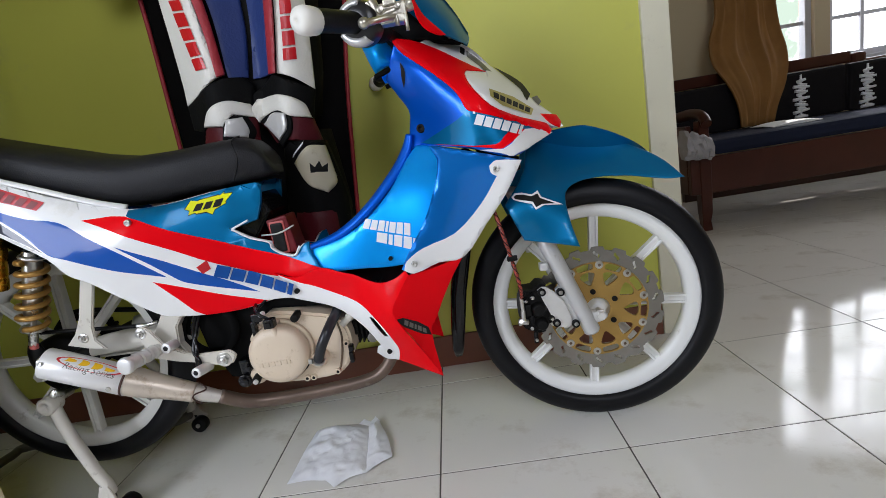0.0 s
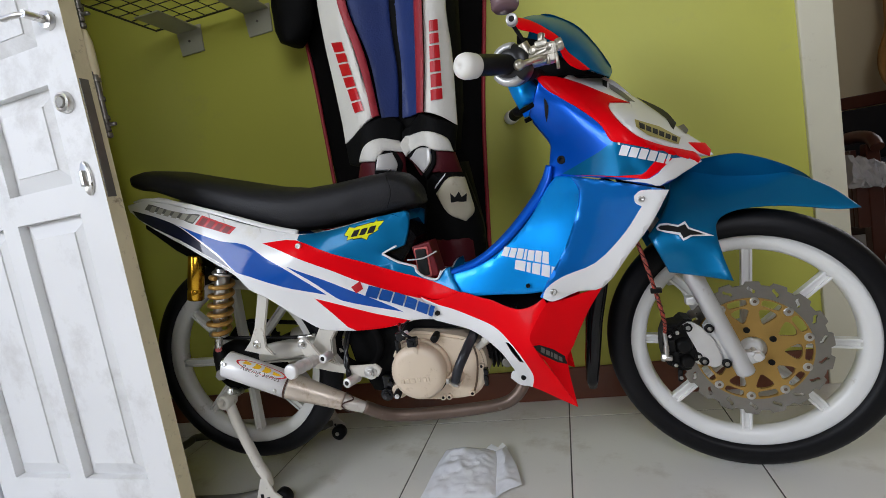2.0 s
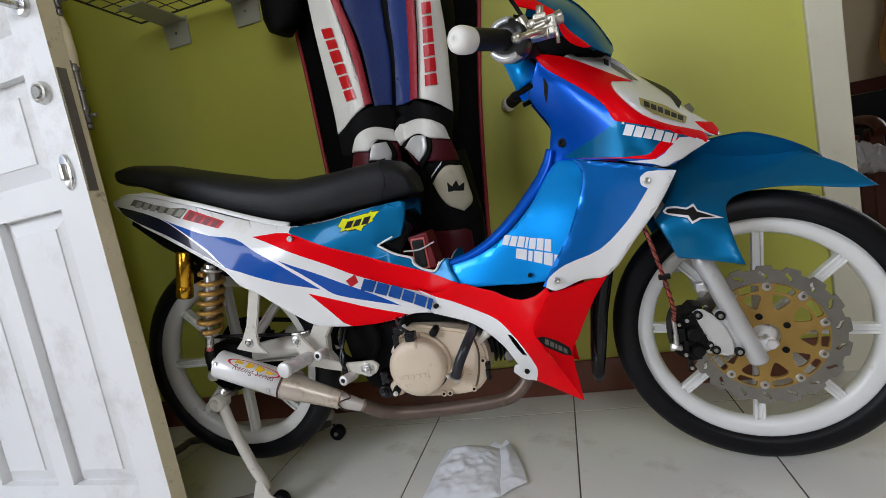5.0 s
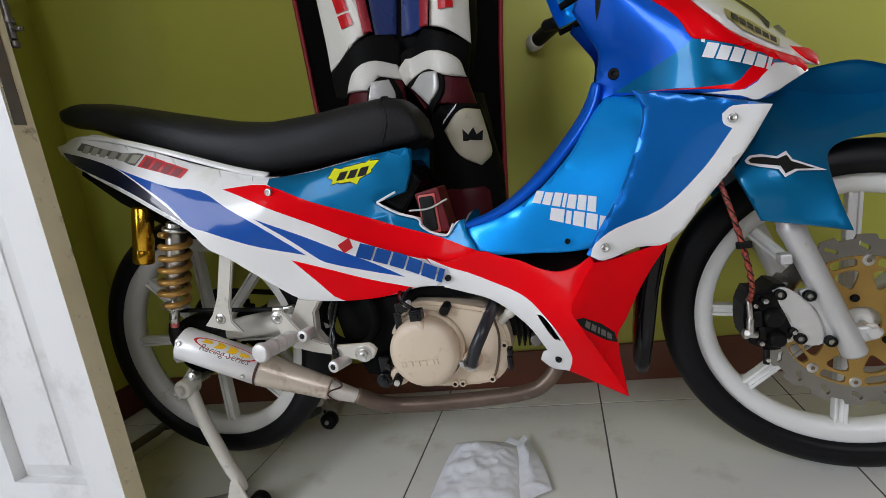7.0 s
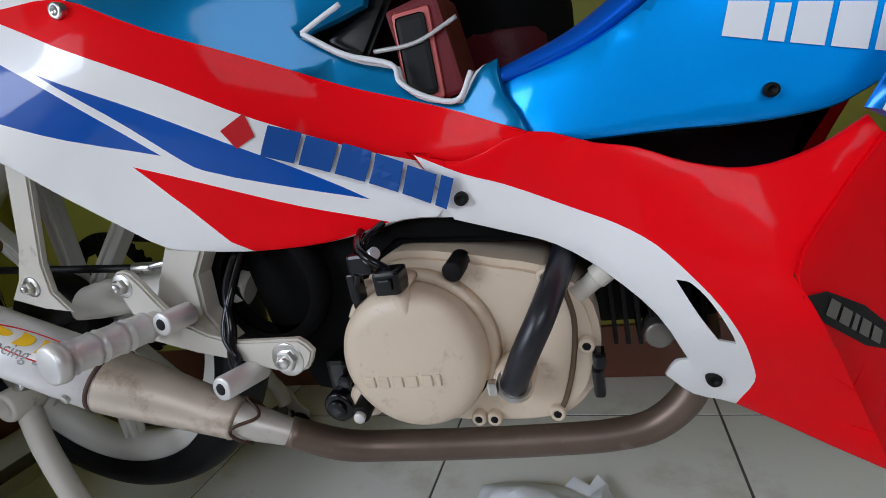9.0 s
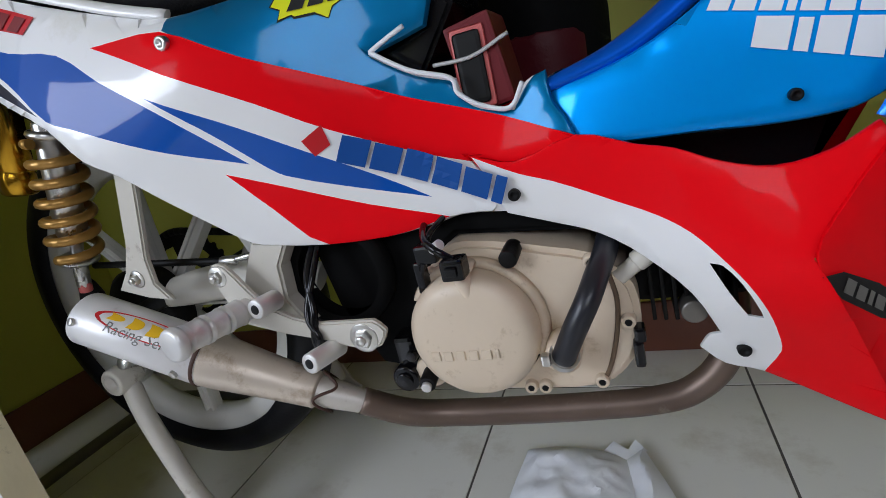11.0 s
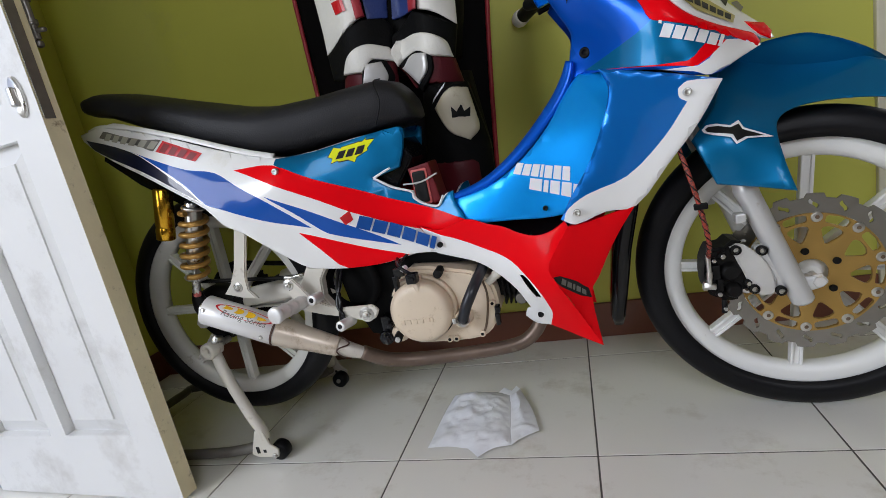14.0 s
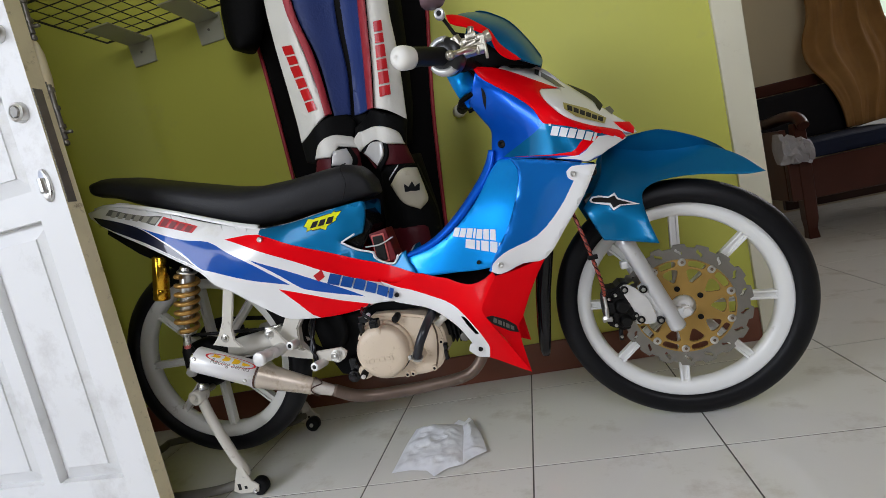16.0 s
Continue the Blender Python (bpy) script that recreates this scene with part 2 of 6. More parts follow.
# ---- geometry helpers ----


def part(name, bm, mat, parent=None, label=""):
    """One mesh object from a bmesh, under a thing or a part; materials: one or a list."""
    for e in bm.edges:
        if len(e.link_faces) == 2 and e.calc_face_angle(0) > 0.6:
            e.smooth = False
    me = bpy.data.meshes.new(name)
    bm.to_mesh(me)
    bm.free()
    for m in mat if isinstance(mat, (list, tuple)) else [mat]:
        me.materials.append(m)
    ob = new(name, me)
    if parent:
        ob.parent = parent
        if parent.type == "EMPTY":
            ob.matrix_parent_inverse = Matrix.Translation(-parent.location)
    if label:
        ob["label"] = label
    return ob


def thing(name, at, label, category, group="", kind=""):
    ob = new(name)
    ob.location = at
    ob.empty_display_size = 0.05
    return tagged(ob, label, category, group, kind)


def box(bm, lo, hi, bevel=0.0, m=None, seg=2):
    r = bmesh.ops.create_cube(bm, size=1.0)
    vs = r["verts"]
    for v in vs:
        v.co = Vector([lo[i] + (v.co[i] + 0.5) * (hi[i] - lo[i]) for i in range(3)])
    if bevel:
        es = list({e for v in vs for e in v.link_edges})
        r = bmesh.ops.bevel(bm, geom=es, offset=bevel, segments=seg, affect="EDGES", profile=0.6)
        vs = list({v for f in r["faces"] for v in f.verts} | {v for v in vs if v.is_valid})
    if m:
        bmesh.ops.transform(bm, matrix=m, verts=[v for v in vs if v.is_valid])
    return bm


def boxed(lo, hi, bevel=0.0, m=None):
    return box(bmesh.new(), lo, hi, bevel, m)


def lathe(bm, profile, m, n=48, smooth=True, close=False):
    """Revolves (radius, along) pairs about the local z axis of m."""
    rings = []
    for r, a in profile:
        if r < 1e-6:
            rings.append([bm.verts.new(m @ Vector((0, 0, a)))])
        else:
            rings.append([bm.verts.new(m @ Vector((r * math.cos(2 * math.pi * k / n), r * math.sin(2 * math.pi * k / n), a))) for k in range(n)])
    pairs = list(zip(rings, rings[1:])) + ([(rings[-1], rings[0])] if close else [])
    for a, b in pairs:
        for k in range(n):
            j = (k + 1) % n
            if len(a) == 1 and len(b) == 1:
                continue
            if len(a) == 1:
                f = bm.faces.new((a[0], b[j], b[k]))
            elif len(b) == 1:
                f = bm.faces.new((a[k], a[j], b[0]))
            else:
                f = bm.faces.new((a[k], a[j], b[j], b[k]))
            f.smooth = smooth
    return bm


def axis(a, b):
    """A pose at a whose z axis points to b."""
    a, b = Vector(a), Vector(b)
    return Matrix.Translation(a) @ (b - a).to_track_quat("Z", "Y").to_matrix().to_4x4()


def rod(bm, a, b, r0, r1=None, n=20, round_end=0.0):
    r1 = r0 if r1 is None else r1
    L = (Vector(b) - Vector(a)).length
    e = round_end or min(r0, r1) * 0.18
    prof = [(0, 0), (r0 - e, 0), (r0 - e * 0.3, e * 0.3), (r0, e), (r1, L - e), (r1 - e * 0.3, L - e * 0.3), (max(r1 - e, 0), L), (0, L)]
    return lathe(bm, prof, axis(a, b), n)


def smooth_path(pts, k=8):
    """Catmull-Rom through the points."""
    P = [Vector(p) for p in pts]
    P = [P[0] * 2 - P[1]] + P + [P[-1] * 2 - P[-2]]
    out = []
    for i in range(1, len(P) - 2):
        for s in range(k):
            t = s / k
            a, b, c, d = P[i - 1:i + 3]
            out.append(0.5 * (2 * b + (c - a) * t + (2 * a - 5 * b + 4 * c - d) * t * t + (3 * b - a - 3 * c + d) * t ** 3))
    return out + [P[-2]]


def tube(bm, pts, r, n=14, k=8, cap=True, flat=1.0):
    """A swept round tube; r may be a list of radii along pts."""
    path = smooth_path(pts, k) if k > 1 else [Vector(p) for p in pts]
    m = len(path)
    rad = [r] * m if not isinstance(r, (list, tuple)) else [float(np.interp(i / (m - 1) * (len(r) - 1), range(len(r)), r)) for i in range(m)]
    rings, up = [], None
    for i, p in enumerate(path):
        d = (path[min(i + 1, m - 1)] - path[max(i - 1, 0)]).normalized()
        if up is None:
            up = d.orthogonal().normalized()
        up = (up - d * up.dot(d)).normalized()
        side = d.cross(up)
        rings.append([bm.verts.new(p + (up * math.cos(2 * math.pi * j / n) + side * math.sin(2 * math.pi * j / n) * flat) * rad[i]) for j in range(n)])
    for a, b in zip(rings, rings[1:]):
        for j in range(n):
            f = bm.faces.new((a[j], a[(j + 1) % n], b[(j + 1) % n], b[j]))
            f.smooth = True
    if cap:
        bm.faces.new(list(reversed(rings[0])))
        bm.faces.new(rings[-1])
    return bm


def loft(bm, rings, cap=True, smooth=True, closed=True):
    vs = [[bm.verts.new(p) for p in ring] for ring in rings]
    n = len(vs[0])
    for a, b in zip(vs, vs[1:]):
        for j in range(n if closed else n - 1):
            f = bm.faces.new((a[j], a[(j + 1) % n], b[(j + 1) % n], b[j]))
            f.smooth = smooth
    if cap:
        for ring in (vs[0][::-1], vs[-1]):
            f = bm.faces.new(ring)
            f.smooth = smooth
    return bm


def plate(bm, outline, y0, y1, bevel=0.002, plane="xz"):
    """A flat plate with a bevelled edge: outline in x, z between two y."""
    vs = [bm.verts.new((x, y0, z)) for x, z in outline]
    f = bm.faces.new(vs)
    r = bmesh.ops.extrude_face_region(bm, geom=[f])
    top = [g for g in r["geom"] if isinstance(g, bmesh.types.BMVert)]
    for v in top:
        v.co.y = y1
    bmesh.ops.recalc_face_normals(bm, faces=list(bm.faces))
    if bevel:
        es = [e for e in bm.edges if abs(e.verts[0].co.y - e.verts[1].co.y) < 1e-6 and (e.verts[0] in top or e.verts[0] in vs) and len(e.link_faces) == 2 and (e.verts[1] in top or e.verts[1] in vs)]
        bmesh.ops.bevel(bm, geom=es, offset=bevel, segments=2, affect="EDGES")
    return bm


def surface(controls):
    """A smooth sheet y(x, z) through a few control points."""
    P = np.array(controls, float)
    n, X = len(P), np.array(controls, float)[:, :2]
    spread = lambda r2: 0.5 * r2 * np.log(r2 + 1e-12)
    A = np.zeros((n + 3, n + 3))
    A[:n, :n] = spread(((X[:, None] - X[None]) ** 2).sum(-1)) + np.eye(n) * 2e-4
    A[:n, n], A[:n, n + 1:], A[n, :n], A[n + 1:, :n] = 1, X, 1, X.T
    w = np.linalg.solve(A, np.r_[P[:, 2], 0, 0, 0])

    def y(q):
        q = np.atleast_2d(np.array(q, float))
        r = ((q[:, None] - X[None]) ** 2).sum(-1)
        return spread(r) @ w[:n] + w[n] + q @ w[n + 1:]
    return y


def rounded(outline, k=4, corner=50):
    """The outline with its gentle bends made smooth, its sharp corners kept."""
    P = [Vector(p) for p in outline]
    n = len(P)
    sharp = []
    for i in range(n):
        a, b = P[i] - P[i - 1], P[(i + 1) % n] - P[i]
        sharp.append(a.length < 1e-6 or b.length < 1e-6 or math.degrees(a.angle(b)) > corner)
    out = []
    for i in range(n):
        b, c = P[i], P[(i + 1) % n]
        a = b * 2 - c if sharp[i] else P[i - 1]
        d = c * 2 - b if sharp[(i + 1) % n] else P[(i + 2) % n]
        L = (c - b).length
        # tangents no longer than the step, so that long and short steps meet smoothly
        ta, tb = (c - a), (d - b)
        ta = ta.normalized() * L if ta.length else ta
        tb = tb.normalized() * L if tb.length else tb
        for s in range(k):
            t = s / k
            h = (2 * t ** 3 - 3 * t ** 2 + 1, t ** 3 - 2 * t ** 2 + t, -2 * t ** 3 + 3 * t ** 2, t ** 3 - t ** 2)
            out.append(tuple(b * h[0] + ta * h[1] + c * h[2] + tb * h[3]))
    return out


def dist_to(loop, q):
    a = np.array(loop)
    b = np.roll(a, -1, 0)
    q = np.atleast_2d(q)
    ab = b - a
    t = np.clip(((q[:, None] - a) * ab).sum(-1) / ((ab ** 2).sum(-1) + 1e-12), 0, 1)
    return np.sqrt((((a + t[..., None] * ab) - q[:, None]) ** 2).sum(-1)).min(1)


def inside(loop, q):
    a = np.array(loop)
    b = np.roll(a, -1, 0)
    q = np.atleast_2d(q)
    c = ((a[:, 1] > q[:, None, 1]) != (b[:, 1] > q[:, None, 1]))
    xs = a[:, 0] + (q[:, None, 1] - a[:, 1]) / np.where(np.abs(b[:, 1] - a[:, 1]) < 1e-9, 1e-9, b[:, 1] - a[:, 1]) * (b[:, 0] - a[:, 0])
    return (c & (q[:, None, 0] < xs)).sum(1) % 2 == 1


def panel(outline, sheet, zones=(), thick=0.003, fillet=0.005, step=0.016, off=0.0, curve=4, mirror=False, holes=()):
    """A moulded shell: an outline in x, z laid on a sheet, with a rolled edge, a back, and paint zones as material slots 1, 2, ..."""
    loop = rounded(outline, curve) if curve > 1 else list(outline)
    loops = [loop] + [rounded(z, curve) if curve > 1 else list(z) for z in zones] + [rounded(h, 3) for h in holes]
    pts, edges = [], []
    for lp in loops:
        s = len(pts)
        pts += lp
        edges += [(s + i, s + (i + 1) % len(lp)) for i in range(len(lp))]
    a = np.array(loop)
    if step:
        gx, gz = np.meshgrid(np.arange(a[:, 0].min(), a[:, 0].max(), step), np.arange(a[:, 1].min(), a[:, 1].max(), step))
        gx = gx + (np.arange(gx.shape[0]) % 2)[:, None] * step / 2
        g = np.c_[gx.ravel(), gz.ravel()]
        g = g[inside(loop, g)]
        if len(g):
            g = g[dist_to(loop, g) > step * 0.45]
        pts += [tuple(p) for p in g]
    if fillet:
        nrm = np.roll(a, -1, 0) - np.roll(a, 1, 0)
        nrm = np.c_[-nrm[:, 1], nrm[:, 0]]
        nrm /= np.linalg.norm(nrm, axis=1)[:, None] + 1e-9
        for d in (0.3 * fillet, fillet):
            for sgn in (1, -1):
                q = a + nrm * d * sgn
                ok = inside(loop, q)
                q = q[ok]
                if len(q):
                    q = q[dist_to(loop, q) > d * 0.8]
                pts += [tuple(p) for p in q]
    vs, _, fs, *_ = delaunay_2d_cdt([Vector(p) for p in pts], edges, [], 1, 1e-5)
    q = np.array([tuple(v) for v in vs])
    y = sheet(q) - off
    d = dist_to(loop, q)
    if fillet:
        e = np.clip(fillet - d, 0, None)
        y = y + fillet - np.sqrt(np.clip(fillet ** 2 - e ** 2, 0, None))
    cen = np.array([q[list(f)].mean(0) for f in fs])
    keep = inside(loop, cen)
    slot = np.zeros(len(fs), int)
    for k, z in enumerate(loops[1:1 + len(zones)]):
        slot[inside(z, cen)] = k + 1
    for h in loops[1 + len(zones):]:
        keep &= ~inside(h, cen)
    flip = (lambda v: 2 * YB - v) if mirror else (lambda v: v)
    bm = bmesh.new()
    front = [bm.verts.new((p[0], flip(yy), p[1])) for p, yy in zip(q, y)]
    back = [bm.verts.new((p[0], flip(yy + thick), p[1])) for p, yy in zip(q, y)] if thick else None
    count = {}
    for f, k, c in zip(fs, keep, slot):
        if not k:
            continue
        tri = [front[i] for i in f]
        face = bm.faces.new(tri if not mirror else tri[::-1])
        face.normal_update()
        if (face.normal.y > 0) != mirror:
            face.normal_flip()
        face.smooth, face.material_index = True, int(c)
        if thick:
            fb = bm.faces.new([back[i] for i in f])
            fb.normal_update()
            if (fb.normal.y > 0) == mirror:
                fb.normal_flip()
            fb.smooth = True
            fb.material_index = int(c)
            for i in range(3):
                key = tuple(sorted((f[i], f[(i + 1) % 3])))
                count[key] = count.get(key, []) + [int(c)]
    if thick:
        for (i, j), c in count.items():
            if len(c) == 1:
                s = [bm.verts.new(v.co) for v in (front[i], front[j], back[j], back[i])]
                bm.faces.new(s).material_index = c[0]
    for v in [v for v in bm.verts if not v.link_faces]:
        bm.verts.remove(v)
    return bm


def cutout(bm, outer, holes, m, thick):
    """A flat plate with real holes: loops in local x, y, from z 0 to thick."""
    pts, edges = [], []
    for lp in [outer] + list(holes):
        k = len(pts)
        pts += lp
        edges += [(k + i, k + (i + 1) % len(lp)) for i in range(len(lp))]
    vs, _, fs, *_ = delaunay_2d_cdt([Vector(p) for p in pts], edges, [], 1, 1e-6)
    q = np.array([tuple(v) for v in vs])
    cen = np.array([q[list(f)].mean(0) for f in fs])
    keep = inside(outer, cen)
    for h in holes:
        keep &= ~inside(h, cen)
    lo = [bm.verts.new(m @ Vector((v[0], v[1], 0))) for v in vs]
    hi = [bm.verts.new(m @ Vector((v[0], v[1], thick))) for v in vs]
    count = {}
    for f, k in zip(fs, keep):
        if k:
            bm.faces.new([hi[i] for i in f])
            bm.faces.new([lo[i] for i in reversed(f)])
            for i in range(3):
                e = (f[i], f[(i + 1) % 3])
                count[tuple(sorted(e))] = count.get(tuple(sorted(e)), []) + [e]
    for es in count.values():
        if len(es) == 1:
            i, j = es[0]
            bm.faces.new((lo[i], lo[j], hi[j], hi[i]))
    for v in [v for v in bm.verts if not v.link_faces]:
        bm.verts.remove(v)
    bmesh.ops.recalc_face_normals(bm, faces=bm.faces)
    return bm


def sticker(outline, sheet, mat, parent, name="sticker", off=0.0012, curve=1, label=""):
    return part(name, panel(outline, sheet, thick=0, fillet=0, step=0.01, off=off, curve=curve), mat, parent, label)


def bars(quad, sheet, widths, mat, parent, off=0.0014, gap=0.18, name="lettering"):
    """Plain bars in a row inside a quad (bottom left, top left, top right, bottom right): unread lettering."""
    bl, tl, tr, br = [Vector(p) for p in quad]
    total = sum(widths) + gap * (len(widths) - 1)
    u = 0
    bm = bmesh.new()
    for k, w in enumerate(widths):
        a, b = u / total, (u + w) / total
        top = 1.0 if k % 3 != 1 else 0.96
        P = [bl.lerp(br, a), tl.lerp(tr, a), tl.lerp(tr, b), bl.lerp(br, b)]
        P[1], P[2] = P[0].lerp(P[1], top), P[3].lerp(P[2], top)
        q = [tuple(P[0].lerp(P[3], i / 3).lerp(P[1].lerp(P[2], i / 3), j / 4)) for j in range(5) for i in range(4)]
        yy = sheet(q) - off
        V = [bm.verts.new((p[0], v, p[1])) for p, v in zip(q, yy)]
        for j in range(4):
            for i in range(3):
                bm.faces.new((V[j * 4 + i], V[j * 4 + i + 1], V[j * 4 + i + 5], V[j * 4 + i + 4]))
        u += w + gap
    for f in bm.faces:
        f.normal_update()
        if f.normal.y > 0:
            f.normal_flip()
    return part(name, bm, mat, parent)


YB = 1.31  # the motorcycle's middle plane

# ---- the room ----
WX, NY = -1.71, 1.68  # west wall, north wall
XE, YS, YN, H = 4.6, -1.7, 3.72, 2.85


def structure(name, bm, mat, label):
    return tagged(part(name, bm, mat), label, name.split("_")[0], kind="structure")


floor = structure("floor", boxed((WX - 0.6, YS - 0.2, -0.08), (XE + 0.2, YN + 0.2, -0.0012)), M_GROUT, "pale glossy square ceramic tiles with dark joints")
structure("ground", boxed((-40, -40, -0.4), (40, 40, -0.085)), M_GROUND, "grey concrete yard around the house")
structure("wall_north", boxed((WX - 0.15, NY, -0.02), (0.54, NY + 0.13, H)), M_WALL, "yellow-green painted plaster wall behind the motorcycle")
wb = bmesh.new()
box(wb, (WX - 0.15, 1.13, -0.02), (WX, NY, H))
box(wb, (WX - 0.15, YS, -0.02), (WX, -1.5, H))
box(wb, (WX - 0.15, -1.5, 2.1), (WX, 1.13, H))
structure("wall_west", wb, M_WALL, "yellow-green painted plaster wall with a wide doorway")
# unseen wall added to close the south side, opened high for the fill
wb = bmesh.new()
box(wb, (WX - 0.15, YS - 0.15, -0.02), (XE, YS, 1.4))
box(wb, (WX - 0.15, YS - 0.15, 2.5), (XE, YS, H))
box(wb, (WX - 0.15, YS - 0.15, 1.4), (-0.2, YS, 2.5))
box(wb, (1.4, YS - 0.15, 1.4), (XE, YS, 2.5))
structure("wall_south", wb, M_BROWN, "added unseen dark brown wall, open high up for the fill lamp")
structure("wall_east", boxed((XE, YS - 0.15, -0.02), (XE + 0.15, YN + 0.15, H)), M_CREAM, "cream painted plaster wall closing the living room")
wb = bmesh.new()
W1, W2, WZ0, WZ1 = (2.10, 2.42), (2.52, 3.75), 0.80, 2.15
box(wb, (0.54, YN, -0.02), (W1[0], YN + 0.15, H))
box(wb, (W1[0], YN, -0.02), (XE, YN + 0.15, WZ0))
box(wb, (W1[0], YN, WZ1), (XE, YN + 0.15, H))
box(wb, (W1[1], YN, WZ0), (W2[0], YN + 0.15, WZ1))
box(wb, (W2[1], YN, WZ0), (XE, YN + 0.15, WZ1))
structure("wall_living_room", wb, M_CREAM, "cream painted plaster wall with two barred windows")
structure("wall_passage", boxed((0.44, NY + 0.13, -0.02), (0.54, YN, H)), M_CREAM, "cream painted plaster wall beside the living room bench")
structure("ceiling", boxed((WX - 0.15, YS - 0.15, H), (XE + 0.15, YN + 0.15, H + 0.1)), M_CEIL, "flat tan board ceiling")
structure("trim", boxed((0.475, NY - 0.012, 0), (0.552, NY + 0.142, 2.4), 0.004), M_TRIM, "cream painted vertical casing at the wall's end")
structure("baseboard", boxed((WX, NY - 0.009, 0), (0.473, NY - 0.001, 0.1), 0.002), M_BASE, "red-brown glazed ceramic skirting tiles")
structure("baseboard_west", boxed((WX + 0.001, 1.14, 0), (WX + 0.009, NY - 0.01, 0.1), 0.002), M_BASE, "red-brown glazed ceramic skirting tiles")
structure("door_frame", box(boxed((WX - 0.16, 1.088, 0.0), (WX + 0.014, 1.128, 2.1), 0.004), (WX - 0.165, 1.082, 0.0), (WX + 0.018, 1.129, 0.07), 0.004), M_WINFRAME, "grey painted wooden door post")


def window(name, x0, x1, cols, rows):
    w = tagged(part(name, boxed((x0 - 0.001, YN - 0.02, WZ0 - 0.03), (x1 + 0.001, YN + 0.12, WZ0), 0.003), M_WINFRAME), "barred living room window bright with daylight", "window", kind="structure")
    bm = bmesh.new()
    for a, b in ((x0, x0 + 0.04), (x1 - 0.04, x1)):
        box(bm, (a, YN + 0.03, WZ0), (b, YN + 0.09, WZ1), 0.003)
    box(bm, (x0 + 0.04, YN + 0.03, WZ0), (x1 - 0.04, YN + 0.09, WZ0 + 0.04), 0.003)
    box(bm, (x0 + 0.04, YN + 0.03, WZ1 - 0.04), (x1 - 0.04, YN + 0.09, WZ1), 0.003)
    part("window_frame", bm, M_WINFRAME, w)
    for k in range(1, cols):
        x = x0 + (x1 - x0) * k / cols
        part("window_bar", boxed((x - 0.012, YN + 0.045, WZ0 + 0.04), (x + 0.012, YN + 0.07, WZ1 - 0.04), 0.002), M_WINFRAME, w)
    for k in range(1, rows):
        z = WZ0 + (WZ1 - WZ0) * k / rows
        part("window_bar", boxed((x0 + 0.04, YN + 0.05, z - 0.012), (x1 - 0.04, YN + 0.066, z + 0.012), 0.002), M_WINFRAME, w)
    return w


window("window_1", *W1, 1, 5)
window("window_2", *W2, 5, 5)

# a bright garden far outside the windows
gm = bpy.data.materials.new("bright_outdoors")
gm.use_nodes = True
gn, gl = gm.node_tree.nodes, gm.node_tree.links
em = gn.new("ShaderNodeEmission")
nz = gn.new("ShaderNodeTexNoise")
nz.inputs["Scale"].default_value = 1.3
nz.inputs["Detail"].default_value = 6
cr = gn.new("ShaderNodeValToRGB")
cr.color_ramp.elements[0].position, cr.color_ramp.elements[0].color = 0.36, (0.16, 0.20, 0.16, 1)
cr.color_ramp.elements[1].position, cr.color_ramp.elements[1].color = 0.6, (0.95, 0.98, 1.0, 1)
tc = gn.new("ShaderNodeTexCoord")
gl.new(tc.outputs["Object"], nz.inputs["Vector"])
gl.new(nz.outputs["Fac"], cr.inputs[0])
gl.new(cr.outputs[0], em.inputs[0])
em.inputs[1].default_value = 4.0
gl.new(em.outputs[0], gn["Material Output"].inputs[0])
bk = bmesh.new()
box(bk, (-4, 9.0, -1), (16, 9.05, 6))
tagged(part("backdrop", bk, gm), "bright overexposed garden seen through the windows", "backdrop", kind="structure")

# ---- the motorcycle ----
moto = thing("motorcycle", (-0.43, YB, 0), "blue, white and red tuned underbone motorcycle on a paddock stand", "motorcycle")

SIDE = surface([(-1.20, .793, 1.225), (-1.04, .70, 1.168), (-.876, .593, 1.142), (-.727, .627, 1.166), (-.717, .502, 1.178), (-.648, .416, 1.202), (-.629, .516, 1.189), (-.457, .427, 1.219), (-.629, .628, 1.2), (-.554, .648, 1.235), (-.488, .670, 1.24), (-.562, .574, 1.225), (-.446, .499, 1.232), (-.394, .47, 1.212), (-.735, .65, 1.185)])
LOW = surface([(-.394, .47, 1.212), (-.457, .427, 1.219), (-.283, .266, 1.216), (-.252, .356, 1.146), (-.18, .198, 1.2), (-.205, .44, 1.156), (-.33, .40, 1.2), (-.33, .32, 1.21)])
FACET = surface([(-.252, .356, 1.146), (-.18, .198, 1.2), (-.205, .44, 1.156), (-.102, .453, 1.18), (-.16, .34, 1.2), (-.15, .28, 1.215)])
LEG = surface([(-.241, .467, 1.208), (-.283, .552, 1.221), (-.144, .714, 1.266), (-.394, .47, 1.222), (-.16, .60, 1.215), (-.2, .66, 1.255)])
WING = surface([(-.192, .465, 1.151), (-.017, .615, 1.153), (-.102, .453, 1.177), (-.14, .62, 1.17), (-.15, .52, 1.165)])
COWL = surface([(0.142, 0.672, 1.275), (-0.008, 0.755, 1.182), (-0.03, 0.69, 1.163), (-0.144, 0.714, 1.258), (-0.157, 0.805, 1.222), (0.06, 0.66, 1.19), (-0.1, 0.66, 1.2), (-0.085, 0.885, 1.29), (-0.042, 0.866, 1.31), (-0.003, 0.834, 1.31), (0.046, 0.794, 1.31), (0.093, 0.749, 1.31), (0.127, 0.712, 1.3), (-0.1, 0.77, 1.195), (-0.165, 0.872, 1.205), (-0.105, 0.825, 1.205), (-0.185, 0.76, 1.27)])
